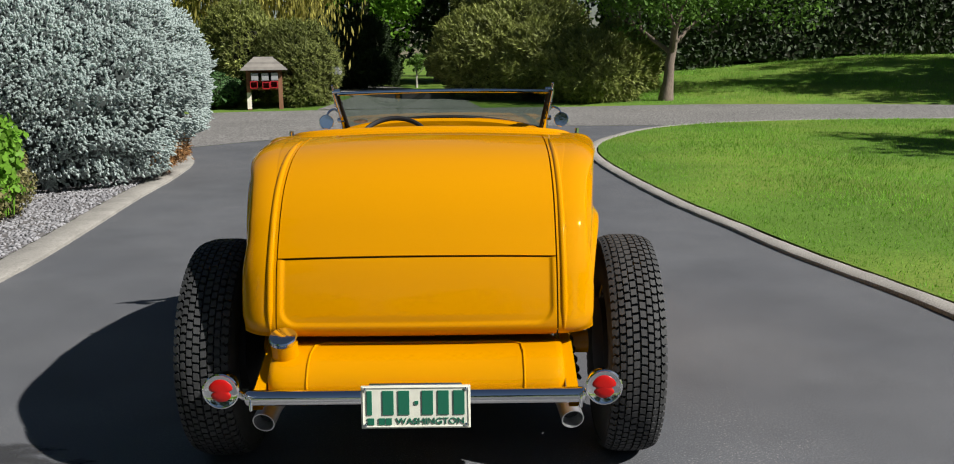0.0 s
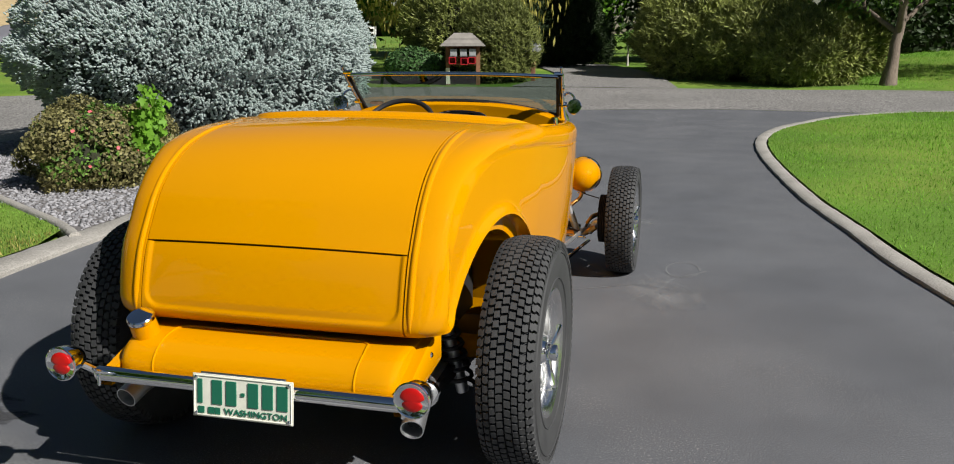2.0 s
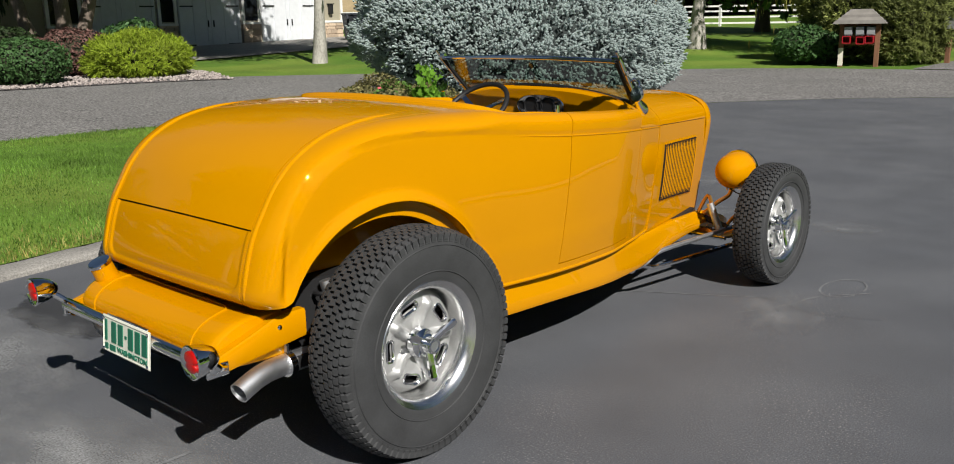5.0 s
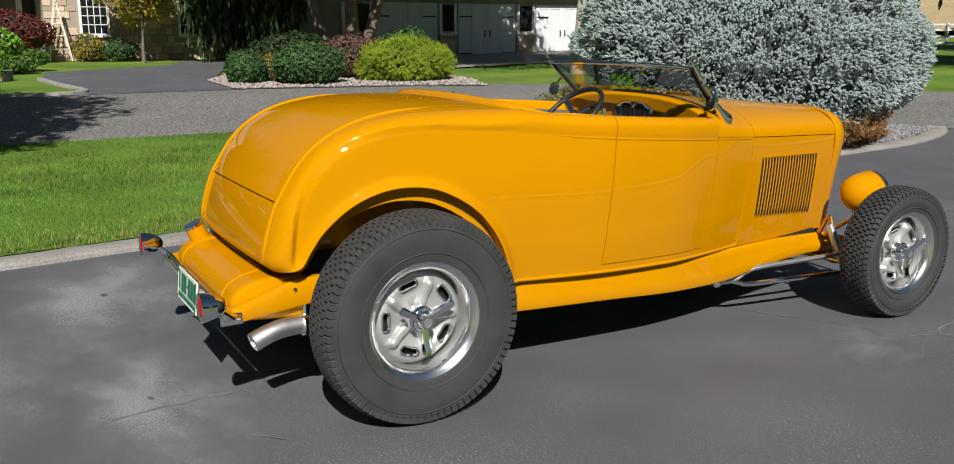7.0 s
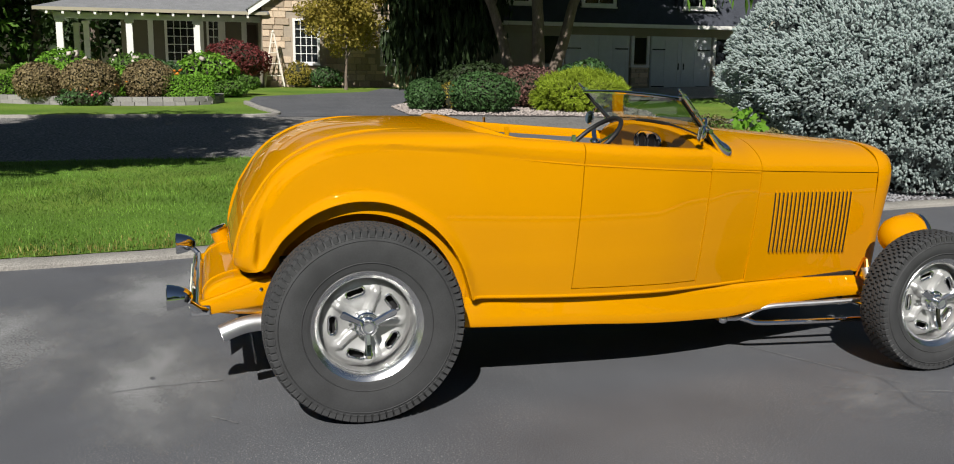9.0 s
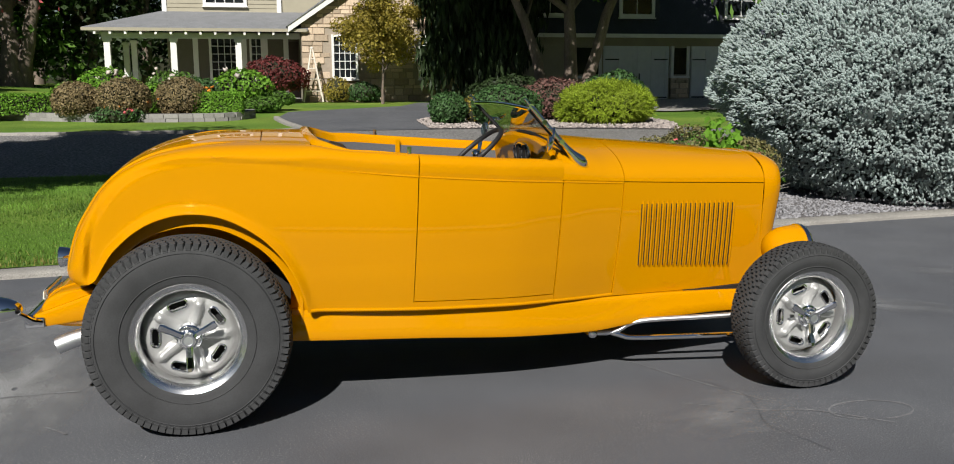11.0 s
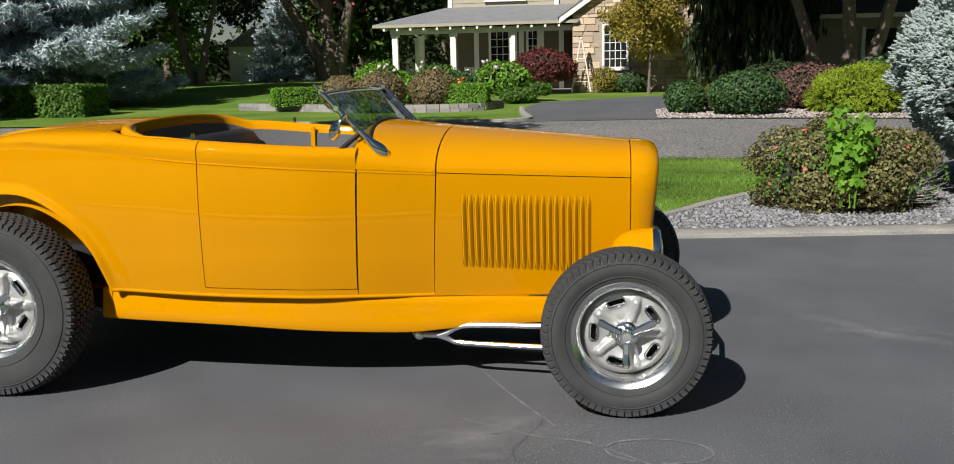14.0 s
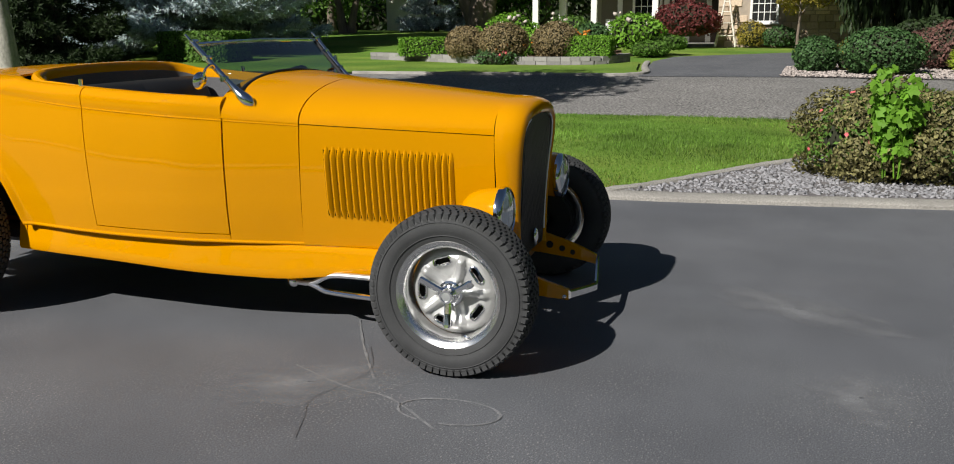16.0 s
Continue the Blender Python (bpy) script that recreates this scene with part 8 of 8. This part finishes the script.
tree("pale_tree", "leaning twin-stemmed tree on the far lawn", (-38.0, -17.0), [(0, 0, -0.3, -1.2, 0.20, 4.6), (0, 0.4, 0.2, 1.2, 0.18, 4.4)], 9.5, 3.8, M["green_leaf"], M["bark"], 8000, 0.26, 213, crown_low=0.40)
# north-west: lawn with pale trunks
for i, (x, y) in enumerate(((-13.9, 26.7), (-12.3, 25.3))):
    tree("birch", "pale-barked tree on the far lawn", (x, y), [(0, 0, 0.2, 0.2, 0.24, 4.2)], 9.0, 3.4, M["dark_leaf"] if i else M["green_leaf"], M["pale_bark"], 8000, 0.20, 221 + i, crown_low=0.34, droop=0.6)
shrub("laurel", "rounded mid-green shrub beside the lane", "shrub", (-6.9, 21.3), (0.80, 0.90, 0.48), M["boxwood"], 4200, 0.09, 0.9, seed=223)
shrub("juniper", "tall bushy olive-green juniper behind the mail stand", "shrub", (-4.75, 22.0), (0.95, 1.0, 1.05), M["juniper_leaf"], 6500, 0.15, 0.92, seed=224, depth=0.3, lumps=60, spiky=True)
shrub("juniper", "dark bushy juniper behind the mail stand", "shrub", (-6.3, 22.6), (1.2, 1.0, 1.3), M["pine_leaf"], 6000, 0.16, 0.92, seed=225, depth=0.3, lumps=60, spiky=True)
tree("weeping_birch", "weeping tree with yellowing hanging foliage", (-7.2, 25.5), [(0, 0, 0.2, 0.2, 0.22, 5.0)], 9.5, 3.6, M["willow_leaf"], M["pale_bark"], 26000, 0.11, 226, crown_low=0.20, droop=1.7, blobs=70)
tree("green_maple", "fresh green maple behind the lane", (-4.2, 33.0), [(0, 0, 0.1, 0.2, 0.2, 4.0)], 9.0, 3.4, M["bright_leaf"], M["bark"], 12000, 0.20, 227, crown_low=0.18)
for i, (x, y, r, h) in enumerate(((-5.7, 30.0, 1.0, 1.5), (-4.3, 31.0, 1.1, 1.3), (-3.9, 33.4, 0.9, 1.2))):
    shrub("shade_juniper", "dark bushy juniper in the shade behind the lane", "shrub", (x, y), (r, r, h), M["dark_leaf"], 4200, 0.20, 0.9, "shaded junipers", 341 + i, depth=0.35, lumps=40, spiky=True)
tree("young_tree", "small pale-stemmed ornamental tree on the lawn beyond the lane", (-2.15, 32.0), [(0, 0, 0.03, 0.02, 0.045, 0.75)], 1.35, 0.32, M["green_leaf"], M["pale_bark"], 1500, 0.07, 345, crown_low=0.5, blobs=20, blob_r=0.4)
conifer("dark_pine", "tall dark pine behind the mounded pines", (1.5, 27.6), 9.5, 2.5, M["juniper_leaf"], 16000, 0.26, 346)
# north: mounded pines and dark woods behind
for i, (x, y, r, h) in enumerate(((0.5, 24.6, 1.35, 1.15), (2.1, 23.6, 1.2, 0.95), (3.4, 22.4, 1.15, 0.80), (1.6, 26.0, 1.7, 1.6), (4.1, 24.0, 1.1, 0.9))):
    shrub("mound_pine", "bushy mounded pine with light tips by the lane", "shrub", (x, y), (r, r, h), M["pine_leaf"], 7500, 0.225, 0.9, "lane pines", 231 + i, depth=0.42, lumps=36, spiky=True)
tree("honey_locust", "spreading shade tree with feathery leaves on the lawn", (5.25, 21.4), [(0, 0, 0.25, 0.1, 0.16, 2.0)], 6.2, 3.9, M["green_leaf"], M["bark"], 26000, 0.13, 236, crown_low=0.30, blobs=120, crown_shift=(2.6, 2.2), blob_r=0.20)
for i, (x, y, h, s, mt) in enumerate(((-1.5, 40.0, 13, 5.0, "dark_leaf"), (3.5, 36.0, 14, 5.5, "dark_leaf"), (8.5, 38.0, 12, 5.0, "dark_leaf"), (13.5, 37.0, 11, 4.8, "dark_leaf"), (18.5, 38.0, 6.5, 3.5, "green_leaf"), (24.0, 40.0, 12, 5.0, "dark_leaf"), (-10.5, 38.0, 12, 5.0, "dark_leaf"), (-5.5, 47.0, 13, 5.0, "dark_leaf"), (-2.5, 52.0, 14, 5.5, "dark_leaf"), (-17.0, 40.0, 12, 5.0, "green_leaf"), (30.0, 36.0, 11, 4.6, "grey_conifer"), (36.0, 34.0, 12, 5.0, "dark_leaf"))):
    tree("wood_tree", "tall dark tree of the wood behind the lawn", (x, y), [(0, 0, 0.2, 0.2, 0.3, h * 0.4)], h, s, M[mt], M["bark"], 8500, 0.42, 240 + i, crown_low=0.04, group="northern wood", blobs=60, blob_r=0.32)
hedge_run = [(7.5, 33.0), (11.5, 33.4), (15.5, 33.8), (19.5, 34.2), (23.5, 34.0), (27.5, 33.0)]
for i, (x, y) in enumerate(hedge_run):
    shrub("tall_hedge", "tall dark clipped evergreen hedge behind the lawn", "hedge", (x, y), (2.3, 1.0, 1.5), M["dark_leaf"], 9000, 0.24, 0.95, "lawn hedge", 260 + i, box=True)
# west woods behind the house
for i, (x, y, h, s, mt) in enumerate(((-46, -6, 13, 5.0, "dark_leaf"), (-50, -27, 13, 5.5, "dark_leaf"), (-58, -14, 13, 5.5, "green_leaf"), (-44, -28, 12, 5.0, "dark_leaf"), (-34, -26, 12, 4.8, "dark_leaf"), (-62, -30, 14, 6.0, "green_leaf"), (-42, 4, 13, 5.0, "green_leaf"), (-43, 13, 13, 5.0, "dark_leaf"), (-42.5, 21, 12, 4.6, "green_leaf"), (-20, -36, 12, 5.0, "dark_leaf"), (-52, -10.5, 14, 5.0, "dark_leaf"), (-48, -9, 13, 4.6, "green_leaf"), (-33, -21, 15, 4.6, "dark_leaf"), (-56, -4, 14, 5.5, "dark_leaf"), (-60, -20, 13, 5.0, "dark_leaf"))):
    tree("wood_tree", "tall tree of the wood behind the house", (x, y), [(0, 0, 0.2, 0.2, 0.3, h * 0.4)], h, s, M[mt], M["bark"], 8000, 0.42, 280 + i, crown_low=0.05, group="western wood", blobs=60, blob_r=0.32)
tree("boundary_tree", "tree beside the parked boat", (-30.0, 27.0), [(0, 0, 0.1, 0.1, 0.34, 3.4)], 9.0, 3.2, M["green_leaf"], M["bark"], 7000, 0.26, 300, crown_low=0.36)
for i, (x, y, h, s) in enumerate(((19.5, 20.0, 10, 3.6), (23.5, 24.5, 11, 3.6), (16.8, 6.8, 9, 2.6))):
    tree("shade_tree", "leafy shade tree at the edge of the large lawn", (x, y), [(0, 0, 0.2, 0.1, 0.2, h * 0.4)], h, s, M["green_leaf"], M["bark"], 12000, 0.26, 330 + i, crown_low=0.36, group="lawn shade trees", blobs=60)
# unseen trees added east and south to close the place and darken reflections
for i, (x, y, h, s) in enumerate(((22, -16, 10, 4.5), (27, -4, 11, 5), (28, 8, 10, 4.5), (12, -24, 11, 5), (1, -27, 10, 5), (-9, -26, 11, 4.6), (19, -9, 6, 3.2), (33, 20, 12, 5))):
    tree("boundary_tree", "added unseen tree closing the grounds and darkening reflections", (x, y), [(0, 0, 0.2, 0.2, 0.26, h * 0.35)], h, s, M["dark_leaf"], M["bark"], 5000, 0.46, 310 + i, crown_low=0.04, group="boundary trees", blobs=50, blob_r=0.34)


rng = np.random.default_rng(401)
q = rng.normal(size=(420, 3)) * np.array([1.4, 2.2, 0.8]) + np.array([2.5, 1.2, 5.6])
nn = unit(rng.normal(size=q.shape))
a, b = frames_of(nn, rng)
red_leaves = new("red_foliage", strew("red_foliage", LEAF_V, LEAF_F, q, a * 0.24, b * 0.24, nn * 0.24, M["bloom_pink"]))
red_leaves.parent = red_maple
tagged(red_leaves, "reddened autumn leaves")


def far_woods(name, line, height, seed, label, n=9000):
    """A belt of distant trees: a ragged dark bank thick with leaves."""
    rng = np.random.default_rng(seed)
    pts = np.array([(p.x, p.y) for p in spline([(x, y, 0) for x, y in line], 120)])
    tops = height * (0.75 + 0.25 * np.sin(np.arange(120) * 0.7) * np.sin(np.arange(120) * 0.23 + 1) + rng.uniform(-0.08, 0.08, 120))
    k = rng.integers(0, 120, n)
    u = rng.random(n)
    p = np.zeros((n, 3))
    p[:, :2] = pts[k] + rng.normal(scale=0.9, size=(n, 2))
    p[:, 2] = tops[k] * u ** 0.8 + rng.normal(scale=0.3, size=n)
    nn = unit(rng.normal(size=(n, 3)) + np.array([0, 0, 0.4]))
    a, b = frames_of(nn, rng)
    s = (0.75 * rng.uniform(0.5, 1.4, n))[:, None]
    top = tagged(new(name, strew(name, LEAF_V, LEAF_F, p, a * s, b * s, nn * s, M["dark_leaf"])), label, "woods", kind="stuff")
    # upright sheet behind the leaves, coloured as the shade within the belt
    part("shaded_bank", Geo().grid([[(x, y, -0.5), (x, y, t * 0.8)] for (x, y), t in zip(pts, tops)]), M["leaf_shade_core"], top, smooth=60, solid=0.4)
    return top


far_woods("far_woods", [(-30, -62), (-52, -48), (-72, -34), (-76, -12), (-72, 8), (-62, 18)], 7.5, 402, "dark belt of distant trees beyond the lawns")

# shed, fence, bins and covered boat
shed = thing("garden_shed", "small white shed with a grey roof across the lawn", "shed", at=(-58, -21, gz(-58, -21)), turn=10)
part("wall", Geo().box(-2.2, 2.2, -1.8, 1.8, 0, 2.4), M["white_trim"], shed, smooth=0)
part("roof", Geo().add([(-2.5, -2.1, 2.3), (2.5, -2.1, 2.3), (2.5, 2.1, 2.3), (-2.5, 2.1, 2.3), (-2.5, 0, 3.6), (2.5, 0, 3.6)], [(0, 1, 5, 4), (2, 3, 4, 5), (1, 2, 5), (3, 0, 4), (0, 3, 2, 1)]), M["shingle"], shed, smooth=0)
fence = thing("rail_fence", "long white four-rail fence beyond the boat", "fence", at=(0, 0, 0))
F0, F1 = Vector((-52.0, 34.0, 0.6)), Vector((-20.0, 52.0, 0.5))
n = 15
for k in range(n + 1):
    p = F0.lerp(F1, k / n)
    part("fence_post", Geo().box(p.x - 0.07, p.x + 0.07, p.y - 0.07, p.y + 0.07, p.z - 0.2, p.z + 1.45), M["white_trim"], fence, smooth=0)
for z in (0.35, 0.70, 1.05, 1.35):
    part("fence_rail", Geo().tube([F0 + Vector((0, 0, z)), F1 + Vector((0, 0, z))], 0.07, 4), M["white_trim"], fence, smooth=0)
for i, (x, y) in enumerate(((-26.6, 22.7), (-25.9, 22.5), (-25.1, 22.1))):
    b = thing("wheelie_bin", "dark grey wheeled rubbish bin with a closed lid", "bin", "rubbish bins", (x, y, gz(x, y) + 0.02), 20 * i - 20)
    part("body", Geo().add([(-0.22, -0.25, 0.05), (0.22, -0.25, 0.05), (0.22, 0.25, 0.05), (-0.22, 0.25, 0.05), (-0.29, -0.33, 1.0), (0.29, -0.33, 1.0), (0.29, 0.33, 1.0), (-0.29, 0.33, 1.0)], [(0, 1, 5, 4), (1, 2, 6, 5), (2, 3, 7, 6), (3, 0, 4, 7), (0, 3, 2, 1), (4, 5, 6, 7)]), M["bin"], b, smooth=0, bevel=0.02)
    part("lid", Geo().box(-0.31, 0.31, -0.36, 0.36, 1.0, 1.07), M["bin"], b, smooth=0, bevel=0.02)
    for s in (-1, 1):
        part("bin_wheel", Geo().revolve([(0.0, -0.03), (0.13, -0.03), (0.13, 0.03), (0.0, 0.03)], 16, Matrix.Translation((s * 0.25, 0.30, 0.13))), M["rubber"], b)
boat = thing("covered_boat", "boat under a peaked grey cover on a trailer", "boat", at=(-22.3, 24.0, gz(-22.3, 24) + 0.03), turn=-45)
rows = []
for k in range(13):
    t = k / 12
    y = -2.6 + 5.2 * t
    w = 1.0 * (1 - max(0.0, (t - 0.55) / 0.45) ** 2 * 0.85)
    pk = 0.45 * (0.5 + 0.5 * math.cos(t * math.tau * 2)) * (1 - t * 0.4)
    rows.append([(-w * 0.75, y, 0.38), (-w, y, 0.62), (-w * 0.9, y, 0.74), (-w * 0.35, y, 0.84 + pk), (0, y, 0.88 + pk), (w * 0.35, y, 0.84 + pk), (w * 0.9, y, 0.74), (w, y, 0.62), (w * 0.75, y, 0.38)])
part("hull", Geo().grid([[r[0], r[1], r[7], r[8]] for r in rows], close_v=True), M["bin"], boat, "dark hull")
part("cover", Geo().grid([r[1:8] for r in rows]), M["tarp"], boat, "peaked grey fabric cover", smooth=70, solid=0.02)
part("trailer", Geo().box(-0.5, 0.5, -2.4, 3.4, 0.28, 0.36), M["pipe"], boat, smooth=0)
for s in (-1, 1):
    part("trailer_wheel", Geo().revolve([(0.10, -0.10), (0.33, -0.10), (0.35, 0.0), (0.33, 0.10), (0.10, 0.10)], 24, Matrix.Translation((s * 0.85, -0.9, 0.33))), M["rubber"], boat)

# lawns and lane beyond
sheet("far_lane", [(-3.9, 20.0), (0.3, 20.0), (-0.4, 24.5), (-2.4, 31.0), (-6.0, 38.0), (-9.0, 37.0), (-5.2, 30.0), (-3.6, 25.0)], 0.006, M["road"], "grey lane leading away to the north")
hill = Geo().grid([[(x, y, gz(-60, 60) * 0 - 0.5 + (17.0 * math.exp(-((y - 190) / 50) ** 2)) * (0.88 + 0.12 * math.sin(x / 40.0))) for y in range(110, 300, 15)] for x in range(-420, -70, 20)])
hl = hill.mesh("hill", M["dry_hill"], 80)
tagged(new("hill", hl), "dry tawny hillside in the distance", "hill", kind="structure")


# marks on the driveway
def flat_mark(name, pts, width, mat, label, height=0.003):
    """A thin worn line lying on the asphalt."""
    rr = random.Random(len(pts))
    rows = []
    for i, p in enumerate(pts):
        d = (pts[min(i + 1, len(pts) - 1)] - pts[max(0, i - 1)]).normalized()
        s = Vector((-d.y, d.x, 0)) * width * rr.uniform(0.35, 1.0) * 0.5
        z = gz(p.x, p.y) + height
        rows.append([(p.x - s.x, p.y - s.y, z), (p.x + s.x, p.y + s.y, z)])
    return tagged(part(name, Geo().grid(rows), mat, smooth=0), label, "mark", kind="structure")


M["chalk"] = material("pale_scuff", (0.168, 0.171, 0.178), rough=0.9, vary=0.3, scale=14, fine=0.3, fine_scale=120)
M["stain"] = material("dark_stain", (0.072, 0.075, 0.082), rough=0.7, vary=0.3, scale=3, fine=0.35, fine_scale=150)
ring = [Vector((1.15 + 0.105 * math.cos(a), 2.80 + 0.19 * math.sin(a), 0)) for a in [math.tau * k / 40 for k in range(38)]]
flat_mark("scuff_ring", ring, 0.014, M["chalk"], "faint pale oval scuff on the asphalt")
for i, pts in enumerate(([(0.30, 2.05, 0), (0.62, 2.22, 0), (0.95, 2.42, 0)], [(0.9, 2.05, 0), (1.05, 2.35, 0), (1.1, 2.55, 0), (1.3, 2.8, 0)])):
    flat_mark("scuff_line", spline(pts, 30), 0.013, M["chalk"], "thin pale scuff on the asphalt")


def wear_material(name, color, lo, hi, scale, most):
    """A thin deposit on the asphalt that breaks up towards its edge."""
    m = material(name, color, rough=0.85, vary=0.2, scale=3, fine=0.6, fine_scale=110)
    nt = m.node_tree
    tc = nt.nodes.new("ShaderNodeTexCoord")
    ln = nt.nodes.new("ShaderNodeVectorMath")
    ln.operation = "LENGTH"
    nt.links.new(tc.outputs["Object"], ln.inputs[0])
    noise = nt.nodes.new("ShaderNodeTexNoise")
    noise.inputs["Scale"].default_value, noise.inputs["Detail"].default_value, noise.inputs["Roughness"].default_value = scale, 6.0, 0.62
    nt.links.new(tc.outputs["Object"], noise.inputs["Vector"])
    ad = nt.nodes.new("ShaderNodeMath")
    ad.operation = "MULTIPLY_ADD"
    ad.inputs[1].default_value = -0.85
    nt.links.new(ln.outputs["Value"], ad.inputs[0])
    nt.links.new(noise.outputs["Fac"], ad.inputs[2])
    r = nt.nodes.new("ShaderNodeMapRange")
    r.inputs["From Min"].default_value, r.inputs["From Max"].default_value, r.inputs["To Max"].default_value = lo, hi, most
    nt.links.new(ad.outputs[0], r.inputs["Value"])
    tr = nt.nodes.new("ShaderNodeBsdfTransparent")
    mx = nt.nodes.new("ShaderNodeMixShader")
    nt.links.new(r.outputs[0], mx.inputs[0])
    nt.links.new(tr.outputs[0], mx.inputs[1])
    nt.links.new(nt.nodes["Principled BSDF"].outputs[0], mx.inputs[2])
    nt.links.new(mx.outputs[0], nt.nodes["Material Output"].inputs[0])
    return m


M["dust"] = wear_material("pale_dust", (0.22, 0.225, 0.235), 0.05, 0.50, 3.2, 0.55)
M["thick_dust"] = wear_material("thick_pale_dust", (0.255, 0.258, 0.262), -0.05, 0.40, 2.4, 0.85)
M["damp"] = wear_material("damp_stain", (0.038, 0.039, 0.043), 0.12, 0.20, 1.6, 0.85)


def wear_patch(name, at, size, turn, mat, label):
    g = Geo().grid([[(math.cos(a) * q, math.sin(a) * q, 0) for a in [math.tau * k / 32 for k in range(32)]] for q in (0.02, 0.5, 1.0)], close_v=True)
    ob = part(name, g, mat, smooth=0)
    ob.matrix_basis = Matrix.Translation((at[0], at[1], 0.0035 + at[2])) @ Matrix.Rotation(math.radians(turn), 4, "Z") @ Matrix.Diagonal((size[0], size[1], 1, 1))
    return tagged(ob, label, "stain", kind="structure")


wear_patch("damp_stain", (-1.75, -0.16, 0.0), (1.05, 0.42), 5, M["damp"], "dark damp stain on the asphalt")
for x, y, a, b, r in ((-1.6, -0.80, 1.6, 0.95, -4), (-0.6, -1.7, 1.5, 1.0, 10), (0.05, -0.85, 1.2, 0.6, 8), (0.6, 4.2, 0.5, 0.42, 20), (-0.45, 4.0, 1.0, 0.45, 60), (-1.0, 5.4, 1.3, 0.6, 70), (1.05, 2.2, 0.42, 0.8, 20)):
    wear_patch("dust_patch", (x, y, 0.0006 * abs(x)), (a, b), r, M["thick_dust"] if y < -0.7 else M["dust"], "pale dusty patch on the asphalt")
flat_mark("crack", spline([(0.62, 2.25, 0), (0.85, 2.36, 0), (1.01, 2.34, 0), (1.2, 2.28, 0), (1.35, 2.33, 0), (1.50, 2.38, 0)], 60), 0.0035, M["stain"], "fine dark crack in the asphalt", 0.0055)
flat_mark("scuff_line", spline([(0.20, -1.02, 0), (0.16, -0.80, 0), (0.15, -0.55, 0)], 30), 0.022, M["chalk"], "thin pale scuff on the asphalt", 0.0055)
flat_mark("scuff_line", spline([(0.58, -0.60, 0), (0.68, -0.50, 0)], 8), 0.012, M["chalk"], "thin pale scuff on the asphalt", 0.0055)
